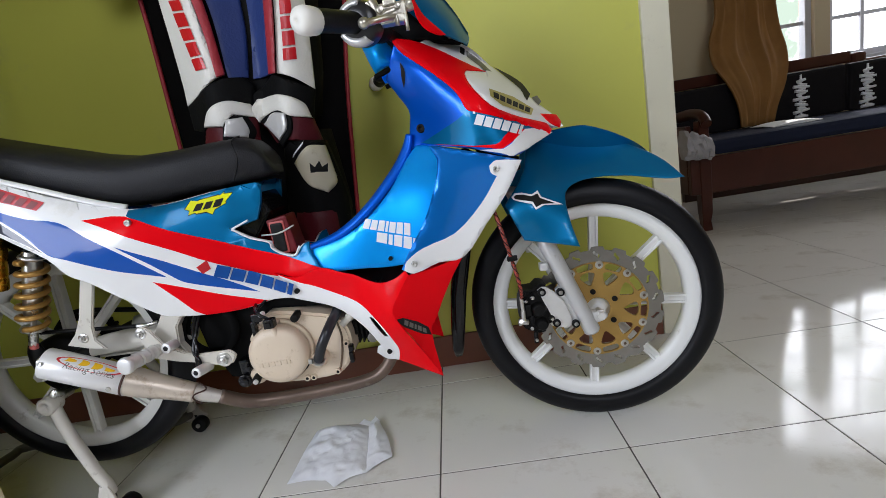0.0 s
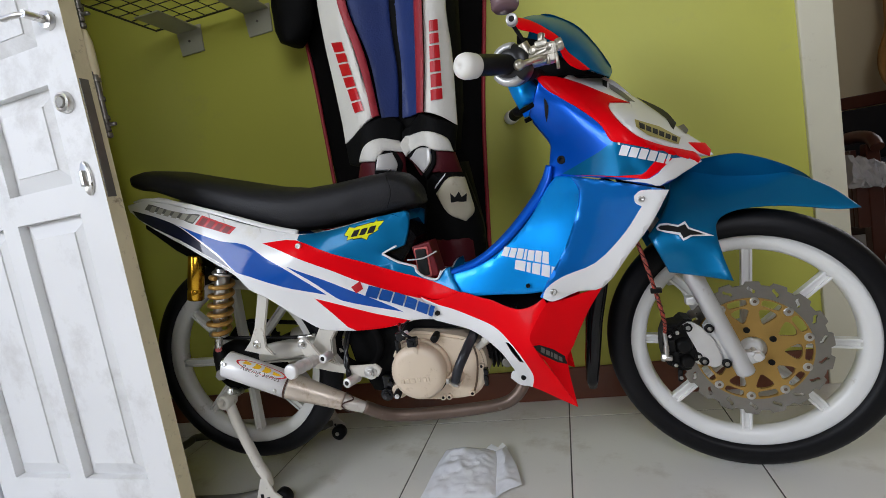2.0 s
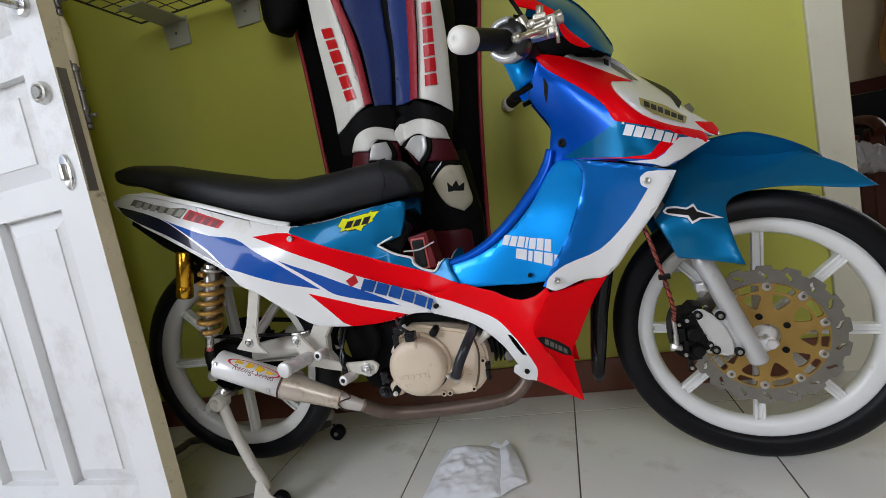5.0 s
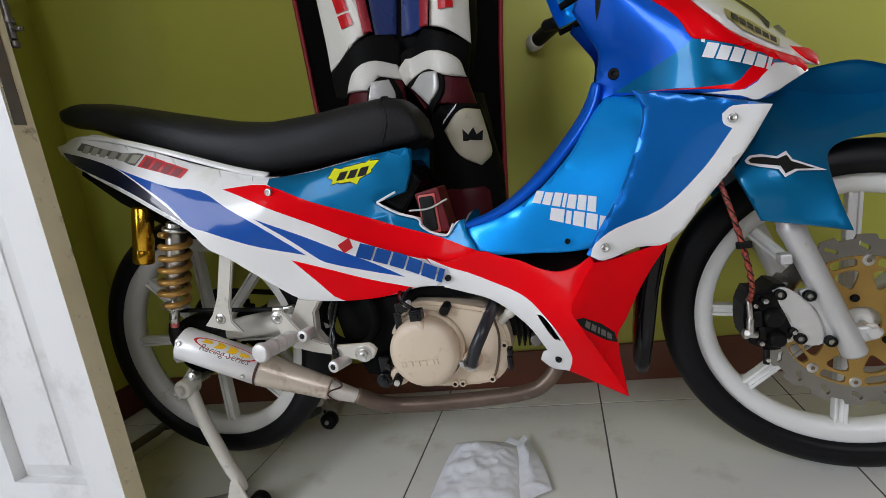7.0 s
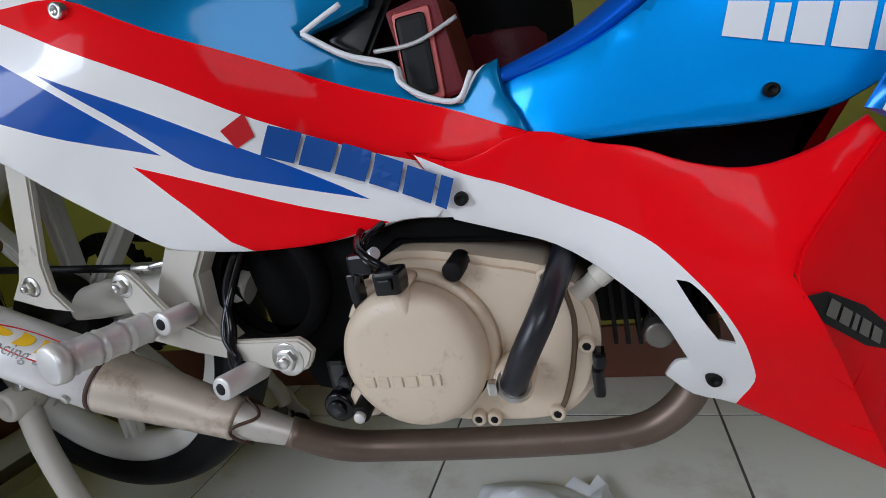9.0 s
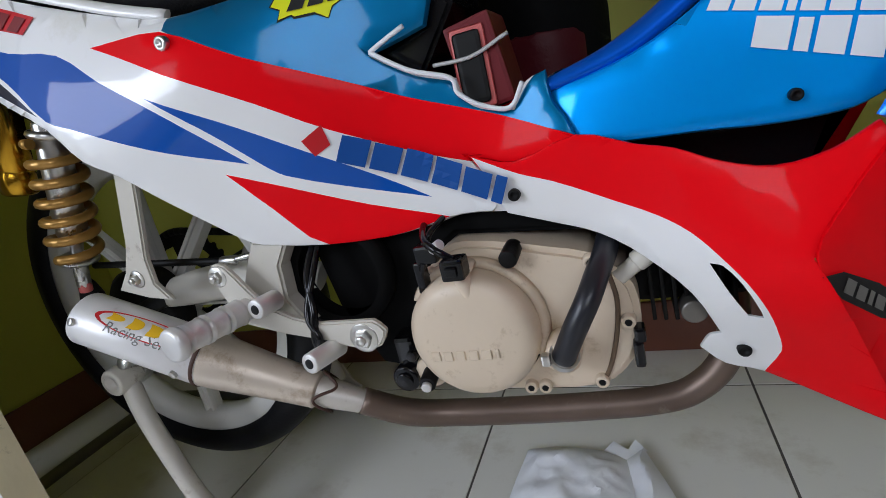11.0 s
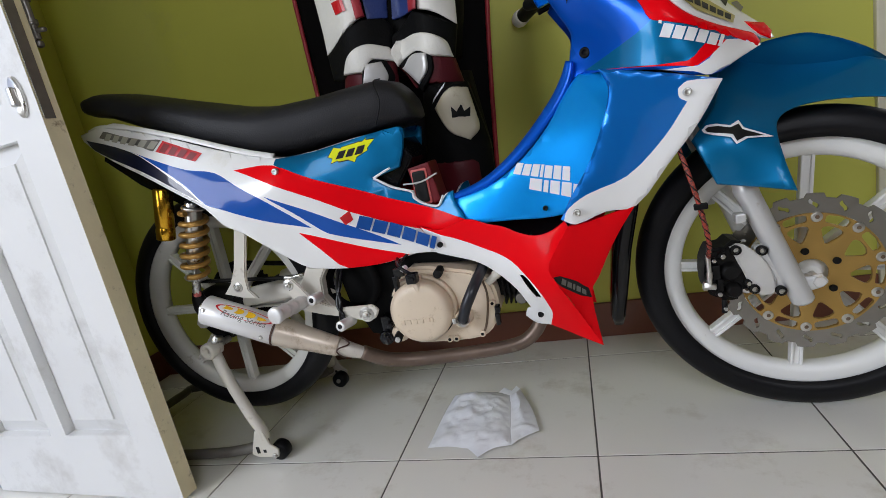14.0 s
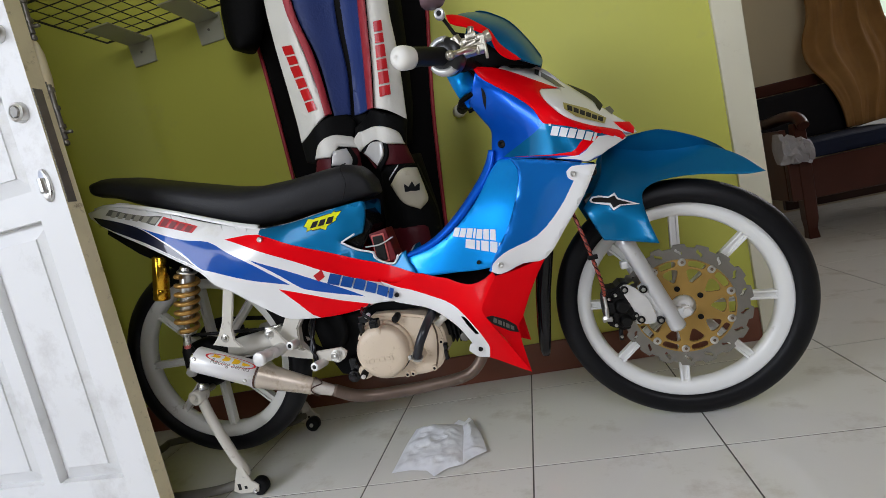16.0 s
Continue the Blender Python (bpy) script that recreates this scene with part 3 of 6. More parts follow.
FEND = surface([(.02, .544, 1.2), (.05, .539, 1.19), (.125, .44, 1.17), (.356, .534, 1.235), (.14, .6, 1.28), (.25, .585, 1.285), (.2, .54, 1.235), (.02, .60, 1.25), (.03, .46, 1.19)])

OUT_SIDE = [(-1.215, 0.793), (-1.103, 0.796), (-1.016, 0.764), (-0.908, 0.717), (-0.82, 0.681), (-0.73, 0.652), (-0.655, 0.65), (-0.583, 0.658), (-0.494, 0.662), (-0.484, 0.657), (-0.491, 0.622), (-0.506, 0.587), (-0.532, 0.581), (-0.557, 0.576), (-0.524, 0.553), (-0.488, 0.538), (-0.485, 0.524), (-0.468, 0.51), (-0.442, 0.502), (-0.427, 0.521), (-0.409, 0.526), (-0.406, 0.501), (-0.398, 0.487), (-0.392, 0.471), (-0.447, 0.456), (-0.488, 0.469), (-0.473, 0.445), (-0.46, 0.415), (-0.504, 0.418), (-0.529, 0.414), (-0.58, 0.409), (-0.645, 0.412), (-0.697, 0.421), (-0.724, 0.43), (-0.754, 0.456), (-0.791, 0.493), (-0.822, 0.525), (-0.853, 0.547), (-0.879, 0.582), (-0.927, 0.616), (-1.022, 0.675), (-1.142, 0.736), (-1.199, 0.772)]
Z_NAVY = [(-1.191, 0.777), (-1.089, 0.744), (-1.017, 0.711), (-0.923, 0.637), (-0.885, 0.599), (-0.925, 0.626), (-1.02, 0.684), (-1.159, 0.749)]
Z_BLUE = [(-1.057, 0.733), (-0.982, 0.698), (-0.91, 0.666), (-0.851, 0.649), (-0.806, 0.613), (-0.752, 0.573), (-0.687, 0.508), (-0.758, 0.535), (-0.809, 0.559), (-0.848, 0.579), (-0.876, 0.593), (-0.918, 0.639), (-1.011, 0.709)]
Z_BLUE2 = [(-0.758, 0.587), (-0.701, 0.554), (-0.648, 0.52), (-0.596, 0.485), (-0.529, 0.44), (-0.586, 0.46), (-0.657, 0.49), (-0.674, 0.504), (-0.715, 0.548)]
Z_BAND = [(-0.812, 0.646), (-0.733, 0.640), (-0.659, 0.599), (-0.594, 0.565), (-0.534, 0.533), (-0.49, 0.514), (-0.454, 0.499), (-0.393, 0.471), (-0.447, 0.451), (-0.488, 0.465), (-0.534, 0.483), (-0.602, 0.520), (-0.660, 0.559), (-0.733, 0.603)]
Z_TEAL = [(-0.728, 0.65), (-0.655, 0.649), (-0.583, 0.657), (-0.495, 0.664), (-0.479, 0.659), (-0.486, 0.621), (-0.503, 0.583), (-0.532, 0.579), (-0.56, 0.575), (-0.525, 0.55), (-0.49, 0.536), (-0.487, 0.522), (-0.469, 0.507), (-0.44, 0.5), (-0.425, 0.519), (-0.407, 0.531), (-0.4, 0.502), (-0.391, 0.488), (-0.386, 0.472), (-0.393, 0.47), (-0.454, 0.499), (-0.49, 0.514), (-0.534, 0.533), (-0.594, 0.565), (-0.659, 0.599), (-0.73, 0.64)]
Z_TRI = [(-0.717, 0.504), (-0.661, 0.479), (-0.589, 0.445), (-0.516, 0.419), (-0.58, 0.409), (-0.645, 0.412), (-0.685, 0.46)]
OUT_LOW = [(-0.392, 0.471), (-0.349, 0.456), (-0.323, 0.449), (-0.295, 0.436), (-0.266, 0.430), (-0.237, 0.437), (-0.215, 0.450), (-0.21, 0.44), (-0.235, 0.407), (-0.253, 0.371), (-0.232, 0.324), (-0.181, 0.202), (-0.208, 0.215), (-0.27, 0.243), (-0.297, 0.245), (-0.316, 0.263), (-0.309, 0.281), (-0.301, 0.286), (-0.32, 0.328), (-0.352, 0.361), (-0.385, 0.384), (-0.421, 0.398), (-0.462, 0.413), (-0.472, 0.446), (-0.486, 0.471), (-0.446, 0.458)]
Z_LOWWHITE = [(-0.483, 0.469), (-0.445, 0.448), (-0.416, 0.436), (-0.369, 0.412), (-0.34, 0.398), (-0.318, 0.384), (-0.301, 0.366), (-0.286, 0.346), (-0.274, 0.322), (-0.266, 0.297), (-0.262, 0.275), (-0.27, 0.243), (-0.297, 0.245), (-0.316, 0.263), (-0.309, 0.281), (-0.301, 0.286), (-0.32, 0.328), (-0.352, 0.361), (-0.385, 0.384), (-0.421, 0.398), (-0.462, 0.413), (-0.472, 0.446)]
SLOT_LOW = [(-0.308, 0.36), (-0.3, 0.359), (-0.289, 0.345), (-0.278, 0.321), (-0.276, 0.314), (-0.285, 0.314), (-0.296, 0.334)]
OUT_FACET = [(-0.211, 0.441), (-0.178, 0.442), (-0.141, 0.448), (-0.1, 0.455), (-0.126, 0.418), (-0.15, 0.378), (-0.172, 0.336), (-0.188, 0.31), (-0.181, 0.201), (-0.23, 0.317), (-0.253, 0.373), (-0.235, 0.408)]
OUT_LEG = [(-0.409, 0.509), (-0.343, 0.522), (-0.283, 0.552), (-0.222, 0.605), (-0.181, 0.66), (-0.158, 0.681), (-0.11, 0.672), (-0.086, 0.639), (-0.097, 0.603), (-0.132, 0.533), (-0.176, 0.476), (-0.207, 0.455), (-0.228, 0.451), (-0.263, 0.451), (-0.297, 0.454), (-0.338, 0.456), (-0.398, 0.459)]
OUT_WING = [(-0.131, 0.676), (-0.048, 0.651), (0.034, 0.623), (0.0, 0.567), (-0.046, 0.511), (-0.099, 0.453), (-0.148, 0.453), (-0.198, 0.442), (-0.22, 0.455), (-0.201, 0.485), (-0.16, 0.542), (-0.128, 0.611), (-0.12, 0.647)]
Z_WINGWHITE = [(0.034, 0.623), (-0.013, 0.63), (-0.026, 0.622), (-0.025, 0.609), (-0.015, 0.601), (-0.051, 0.553), (-0.108, 0.505), (-0.174, 0.488), (-0.207, 0.47), (-0.215, 0.453), (-0.197, 0.443), (-0.148, 0.454), (-0.099, 0.453), (-0.046, 0.511), (0.0, 0.567)]
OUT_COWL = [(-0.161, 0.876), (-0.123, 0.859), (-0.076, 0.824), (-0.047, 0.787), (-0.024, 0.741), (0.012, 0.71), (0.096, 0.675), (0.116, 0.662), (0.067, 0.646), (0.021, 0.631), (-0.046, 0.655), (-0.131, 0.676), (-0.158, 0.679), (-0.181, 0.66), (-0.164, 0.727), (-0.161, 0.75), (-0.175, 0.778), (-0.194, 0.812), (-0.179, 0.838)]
Z_COWLWHITE = [(-0.123, 0.675), (0.005, 0.648), (0.054, 0.677), (0.116, 0.662), (0.022, 0.632), (-0.001, 0.641)]
Z_COWLRED = [(-0.126, 0.678), (-0.008, 0.658), (0.02, 0.677), (0.054, 0.677), (0.005, 0.649), (-0.018, 0.653)]
# shade of the cowl's down-facing lower facet, painted as a teal zone
Z_COWLSHADE = [(-0.040, 0.729), (-0.07, 0.714), (-0.114, 0.696), (-0.145, 0.684), (-0.126, 0.678), (-0.008, 0.658), (0.02, 0.677), (0.054, 0.677), (0.096, 0.675), (0.012, 0.71)]
OUT_TOP = [(-0.17, 0.88), (-0.129, 0.873), (-0.09, 0.857), (-0.041, 0.826), (0.002, 0.799), (-0.038, 0.803), (-0.043, 0.795), (-0.034, 0.766), (-0.006, 0.729), (0.043, 0.704), (0.091, 0.687), (0.106, 0.682), (0.115, 0.667), (0.106, 0.66), (0.045, 0.688), (-0.01, 0.71), (-0.036, 0.72), (-0.052, 0.728), (-0.063, 0.756), (-0.086, 0.787), (-0.126, 0.825), (-0.156, 0.853)]
OUT_NOSE = [(-0.118, 0.868), (-0.108, 0.875), (-0.09, 0.882), (-0.055, 0.88), (-0.038, 0.867), (-0.016, 0.85), (0.02, 0.812), (0.061, 0.77), (0.083, 0.744), (0.111, 0.715), (0.136, 0.69), (0.146, 0.67), (0.131, 0.669), (0.109, 0.677), (0.091, 0.686), (0.043, 0.702), (-0.006, 0.728), (-0.034, 0.765), (-0.043, 0.793), (-0.038, 0.803), (0.002, 0.798), (-0.042, 0.823), (-0.085, 0.852)]
OUT_TIP = [(0.098, 0.702), (0.136, 0.696), (0.143, 0.68), (0.135, 0.668), (0.114, 0.68)]
OUT_FENDER = [(0.071, 0.643), (0.097, 0.652), (0.15, 0.657), (0.192, 0.653), (0.278, 0.614), (0.333, 0.576), (0.365, 0.532), (0.33, 0.534), (0.25, 0.552), (0.183, 0.558), (0.138, 0.552), (0.119, 0.536), (0.118, 0.491), (0.127, 0.439), (0.074, 0.453), (0.025, 0.464), (-0.003, 0.537), (0.048, 0.595)]

for far in (False, True):
    side = part("side_cover", panel(OUT_SIDE, SIDE, [Z_NAVY, Z_BLUE, Z_BLUE2, Z_TEAL, Z_BAND, Z_TRI], mirror=far, curve=3), [M_WHITE, M_NAVY, M_BLUE, M_BLUE, M_TEAL, M_RED, M_RED], moto, "white side cover with blue, teal and red paint")
    low = part("lower_cover", panel(OUT_LOW, LOW, [Z_LOWWHITE], mirror=far, curve=3, fillet=0.001, holes=[SLOT_LOW]), [M_RED, M_WHITE], moto, "red lower cover with a white edge")
    facet = part("lower_cover_front", panel(OUT_FACET, FACET, mirror=far, curve=3, fillet=0.001), M_RED, moto, "red front face of the lower cover")
    leg = part("leg_shield", panel(OUT_LEG, LEG, mirror=far), M_SKY, moto, "pearl blue leg shield, its lighter facing tone put into the colour")
    wing = part("leg_shield_wing", panel(OUT_WING, WING, [Z_WINGWHITE], mirror=far, curve=3, step=0.008), [M_DEEP, M_WHITE], moto, "pearl blue leg shield wing, its darker tone put into the colour, with a white strip")
    cowl = part("front_cowl", panel(OUT_COWL, COWL, [Z_COWLSHADE, Z_COWLWHITE, Z_COWLRED], mirror=far, curve=3), [M_ROYAL, M_TEAL, M_WHITE, M_RED], moto, "royal blue front cowl, the shade of its lower facet painted teal")
    top = part("cowl_band", panel(OUT_TOP, COWL, mirror=far, off=0.003, curve=3), M_RED, moto, "red band along the front cowl")
    nose = part("nose_cover", panel(OUT_NOSE, COWL, mirror=far, off=0.001, curve=3), M_WHITE, moto, "white nose cover")
    tip = part("nose_lamp", panel(OUT_TIP, COWL, mirror=far, off=0.006), M_RED, moto, "red nose tip")
    fend = part("front_fender", panel([(x, z + (.010 if far else 0)) for x, z in OUT_FENDER], FEND, mirror=far, curve=6, step=.010, fillet=.004), M_TEAL, moto, "teal pearl front fender")
    if not far:
        near = dict(side=side, low=low, facet=facet, leg=leg, wing=wing, cowl=cowl, nose=nose, fend=fend)

# stickers on the near side
sticker([(-1.129, 0.784), (-0.963, 0.734), (-0.983, 0.716), (-1.143, 0.773)], SIDE, M_GREY, near["side"])
sticker([(-0.959, 0.732), (-0.873, 0.691), (-0.888, 0.678), (-0.977, 0.714)], SIDE, M_REDST, near["side"])
bars([(-1.125, 0.765), (-1.115, 0.777), (-0.968, 0.732), (-0.982, 0.72)], SIDE, [1, 1, 1, 1, 1, 1], M_GREYB, near["side"], 0.002, 0.5)
bars([(-0.968, 0.713), (-0.955, 0.727), (-0.882, 0.692), (-0.894, 0.682)], SIDE, [1, 1, 1, 1], M_MARST, near["side"], 0.002, 0.5)
sticker([(-0.629, 0.633), (-0.617, 0.648), (-0.604, 0.644), (-0.603, 0.647), (-0.568, 0.651), (-0.565, 0.649), (-0.555, 0.656), (-0.557, 0.651), (-0.54, 0.651), (-0.557, 0.636), (-0.557, 0.631), (-0.579, 0.622), (-0.584, 0.613), (-0.594, 0.619), (-0.611, 0.619), (-0.613, 0.622), (-0.625, 0.619), (-0.621, 0.628)], SIDE, M_BLACK, near["side"], off=0.0006)
sticker([(-0.627, 0.633), (-0.616, 0.648), (-0.604, 0.644), (-0.602, 0.646), (-0.569, 0.649), (-0.566, 0.648), (-0.556, 0.654), (-0.559, 0.65), (-0.542, 0.649), (-0.558, 0.635), (-0.558, 0.631), (-0.579, 0.623), (-0.584, 0.614), (-0.594, 0.621), (-0.61, 0.621), (-0.612, 0.623), (-0.623, 0.621), (-0.62, 0.629)], SIDE, M_YELLOW, near["side"])
bars([(-0.615, 0.626), (-0.607, 0.639), (-0.56, 0.642), (-0.568, 0.627)], SIDE, [1, 1, 1.1], M_BLACK, near["side"], 0.002, 0.3)
sticker([(-0.629, 0.517), (-0.609, 0.527), (-0.606, 0.508), (-0.622, 0.501)], SIDE, M_REDST, near["side"])
bars([(-0.603, 0.492), (-0.591, 0.514), (-0.452, 0.447), (-0.463, 0.424)], lambda q: np.minimum(SIDE(q), LOW(q)), [1, 1, 1, 1, 1, 0.4], M_LBLUE, near["side"], 0.0075, 0.14)
sticker([(-0.25, 0.359), (-0.236, 0.358), (-0.211, 0.34), (-0.192, 0.319), (-0.189, 0.3), (-0.207, 0.31), (-0.236, 0.337)], FACET, M_BLACK, near["facet"])
bars([(-0.236, 0.343), (-0.233, 0.353), (-0.197, 0.318), (-0.198, 0.308)], FACET, [1, 1, 0.5, 1, 1], M_GREY, near["facet"], 0.002, 0.3)
bars([(-0.292, 0.537), (-0.282, 0.555), (-0.193, 0.533), (-0.197, 0.509)], LEG, [1, 1, 1, 0.4, 1, 1, 1], M_STICKW, near["leg"])
bars([(-0.268, 0.506), (-0.263, 0.525), (-0.182, 0.502), (-0.187, 0.477)], LEG, [1.3, 0.5, 1, 1, 0.6], M_STICKW, near["leg"])
bars([(-0.042, 0.7), (-0.034, 0.717), (0.053, 0.684), (0.042, 0.668)], COWL, [1, 1, 1, 1, 1, 0.4], M_STICKW, near["cowl"])
sticker([(-0.003, 0.76), (0.046, 0.741), (0.085, 0.713), (0.075, 0.701), (0.016, 0.726), (-0.004, 0.745)], COWL, M_GOLDST, near["nose"], off=0.003)
bars([(0.002, 0.742), (0.004, 0.753), (0.078, 0.715), (0.072, 0.706)], COWL, [1, 1, 1, 1, 1, 1], M_BLACK, near["nose"], 0.004, 0.25)
# no sticker: the dark of a vent slit, painted on as black film
sticker([(-0.159, 0.835), (-0.155, 0.828), (-0.153, 0.817), (-0.156, 0.803), (-0.161, 0.790), (-0.162, 0.806), (-0.160, 0.822)], COWL, M_BLACK, near["cowl"], curve=2)
sticker([(-0.039, 0.733), (-0.035, 0.731), (-0.037, 0.717), (-0.041, 0.719)], COWL, M_STICKW, near["cowl"])
sticker([(-0.038, 0.861), (-0.029, 0.856), (-0.034, 0.839), (-0.042, 0.845)], COWL, M_BLACK, near["nose"], off=.0025)
sticker([(-0.027, 0.851), (-0.005, 0.829), (0.015, 0.798), (-0.0, 0.803), (-0.029, 0.836)], COWL, M_GREY, near["nose"], off=.0025)
sticker([(0.021, 0.812), (0.058, 0.789), (0.079, 0.77), (0.09, 0.745), (0.076, 0.731), (0.073, 0.739), (0.069, 0.758), (0.042, 0.788)], COWL, M_BLACK, near["nose"], off=.0025, curve=2)
sticker([(0.09, 0.737), (0.106, 0.741), (0.111, 0.727), (0.101, 0.719)], COWL, M_GREY, near["nose"], off=.0025)
sticker([(0.012, 0.552), (0.019, 0.558), (0.032, 0.558), (0.05, 0.552), (0.064, 0.557), (0.068, 0.545), (0.109, 0.523), (0.07, 0.529), (0.053, 0.523), (0.047, 0.535), (0.025, 0.542), (0.014, 0.547)], FEND, M_STICKW, near["fend"], off=0.004)
sticker([(0.016, 0.552), (0.021, 0.555), (0.034, 0.554), (0.049, 0.549), (0.062, 0.552), (0.065, 0.543), (0.094, 0.528), (0.067, 0.532), (0.054, 0.528), (0.05, 0.539), (0.028, 0.545), (0.018, 0.548)], FEND, M_BLACK, near["fend"], off=0.0052)


def about_y(x, y, z):
    """A pose whose z axis points to the near side."""
    return Matrix.Translation((x, y, z)) @ Matrix.Rotation(radians(90), 4, "X")


def wheel(name, x, z, R, rim_r, tyre_w, turn, label, steer=0.0, paint=M_RIM):
    """A cast alloy wheel: tyre, rim with a deep well, hub and eight grooved spokes."""
    m = Matrix.Translation((x, YB, z)) @ Matrix.Rotation(steer, 4, "Z") @ Matrix.Rotation(radians(90), 4, "X")
    w = tyre_w / 2
    bm = bmesh.new()
    prof = [(rim_r, -w * 0.62), (rim_r + 0.006, -w * 0.62), (rim_r + 0.007, -w * 0.50), (rim_r - 0.010, -w * 0.42), (rim_r - 0.022, -w * 0.30), (rim_r - 0.024, 0), (rim_r - 0.022, w * 0.30), (rim_r - 0.010, w * 0.42), (rim_r + 0.007, w * 0.50), (rim_r + 0.006, w * 0.62), (rim_r, w * 0.62), (rim_r - 0.010, w * 0.60), (rim_r - 0.024, w * 0.50), (rim_r - 0.028, w * 0.2), (rim_r - 0.028, -w * 0.2), (rim_r - 0.024, -w * 0.50), (rim_r - 0.012, -w * 0.60)]
    lathe(bm, prof, m, 96, close=True)
    wh = part(name, bm, paint, moto, label)
    bm = bmesh.new()
    tp = [(rim_r + 0.004, -w * 0.55)]
    for k in range(17):
        a = -math.pi / 2 + math.pi * k / 16
        tp.append((rim_r + 0.004 + (R - rim_r - 0.004) * max(0, math.cos(a)) ** 0.62, w * math.sin(a)))
    tp += [(rim_r + 0.004, w * 0.55), (rim_r - 0.004, w * 0.4), (rim_r - 0.004, -w * 0.4)]
    lathe(bm, tp, m, 112, close=True)
    part("tyre", bm, M_RUBBER, wh, "narrow black road tyre")
    bm = bmesh.new()
    lathe(bm, [(0, -0.05), (0.028, -0.05), (0.032, -0.046), (0.034, -0.02), (0.044, -0.012), (0.044, 0.012), (0.032, 0.02), (0.024, 0.040), (0.015, 0.058), (0.013, 0.060), (0, 0.060)], m, 40)
    part("hub", bm, paint, wh)
    for k in range(8):
        a = turn + 2 * math.pi * k / 8
        rot = m @ Matrix.Rotation(a, 4, "Z")
        bm = bmesh.new()
        box(bm, (0.03, -0.0095, -0.010), (rim_r - 0.022, 0.0095, 0.007), 0.003)
        for s in (-1, 1):
            box(bm, (0.03, s * 0.0072 - 0.0028, 0.002), (rim_r - 0.020, s * 0.0072 + 0.0028, 0.012), 0.002)
        bmesh.ops.transform(bm, matrix=rot, verts=bm.verts)
        part("spoke", bm, paint, wh)
    return wh


FX, FZ, RX, RZ = 0.176, 0.2765, -1.026, 0.338
STEER = radians(-6.4)  # the bars are turned a little to the near side
front_wheel = wheel("front_wheel", FX, FZ, 0.2765, 0.2215, 0.064, radians(-95), "white cast alloy front wheel", STEER)
rear_wheel = wheel("rear_wheel", RX, RZ, 0.2745, 0.2225, 0.066, radians(-92), "greyish white cast alloy rear wheel", paint=M_RIMGREY)

# front brake disc: petal-edged steel ring with slots, on a gold carrier with windows
hub_m = Matrix.Translation((FX, YB, FZ)) @ Matrix.Rotation(STEER, 4, "Z") @ Matrix.Rotation(radians(90), 4, "X")
m = hub_m @ Matrix.Translation((0, 0, 0.052))
outer = []
for k in range(216):
    t = 2 * math.pi * k / 216
    w = (18 * t / (2 * math.pi)) % 1
    q = 0.1375 if w < 0.58 else 0.1305
    outer.append((q * math.cos(t), q * math.sin(t)))
holes = [[(0.1055 * math.cos(2 * math.pi * k / 72), 0.1055 * math.sin(2 * math.pi * k / 72)) for k in range(72)]]
for k in range(18):
    a = 2 * math.pi * (k + 0.3) / 18
    slot = []
    for q in range(16):
        b = 2 * math.pi * q / 16
        u = 0.0095 * math.cos(b)
        v = (0.0030 + 0.0016 * math.cos(b) ** 2) * math.sin(b) + 0.0022 * math.sin(u * 300)
        c, s_ = math.cos(a + 0.55), math.sin(a + 0.55)
        slot.append((0.1205 * math.cos(a) + u * c - v * s_, 0.1205 * math.sin(a) + u * s_ + v * c))
    holes.append(slot)
disc = part("brake_disc", cutout(bmesh.new(), outer, holes, m, 0.004), M_DISC, front_wheel, "petal-edged slotted steel brake disc")
outer = [(0.105 * math.cos(t), 0.105 * math.sin(t)) for t in (2 * math.pi * k / 120 for k in range(120))]
holes = [[(0.026 * math.cos(2 * math.pi * k / 32), 0.026 * math.sin(2 * math.pi * k / 32)) for k in range(32)]]
for k in range(10):
    a = 2 * math.pi * (k + .5) / 10 + 0.2
    tri = [(.0555, -.05), (.0545, 0), (.0555, .05), (.066, .15), (.077, .205), (.0815, .185), (.084, .1), (.0845, 0), (.084, -.1), (.0815, -.185), (.077, -.205), (.066, -.15)]
    holes.append([(r * math.cos(a + d), r * math.sin(a + d)) for r, d in tri])
    win = [(.0895, -.15), (.0885, 0), (.0895, .15), (.092, .182), (.099, .182), (.1022, .15), (.1030, 0), (.1022, -.15), (.099, -.182), (.092, -.182)]
    holes.append([(r * math.cos(a + d), r * math.sin(a + d)) for r, d in win])
part("disc_carrier", cutout(bmesh.new(), outer, holes, m, 0.006), M_GOLD, front_wheel, "gold anodised disc carrier with windows")
for k in range(5):
    a = 2 * math.pi * k / 5 + .5
    p = m @ Vector((.041 * math.cos(a), .041 * math.sin(a), .004))
    part("disc_bolt", rod(bmesh.new(), p, p + Vector((0, -.006, 0)), .006, n=12), M_DARK, front_wheel)
for k in range(10):
    a = 2 * math.pi * k / 10 + 0.2
    bm = bmesh.new()
    p = m @ Vector((0.098 * math.cos(a), 0.098 * math.sin(a), 0))
    rod(bm, p, p + Vector((0, -0.0075, 0)), 0.0095, 0.0088, n=18)
    bob = part("disc_bobbin", bm, M_STEEL, front_wheel)
    part("bobbin_bore", rod(bmesh.new(), p, p + Vector((0, -0.0080, 0)), 0.0034, n=10), M_GRIME, bob)

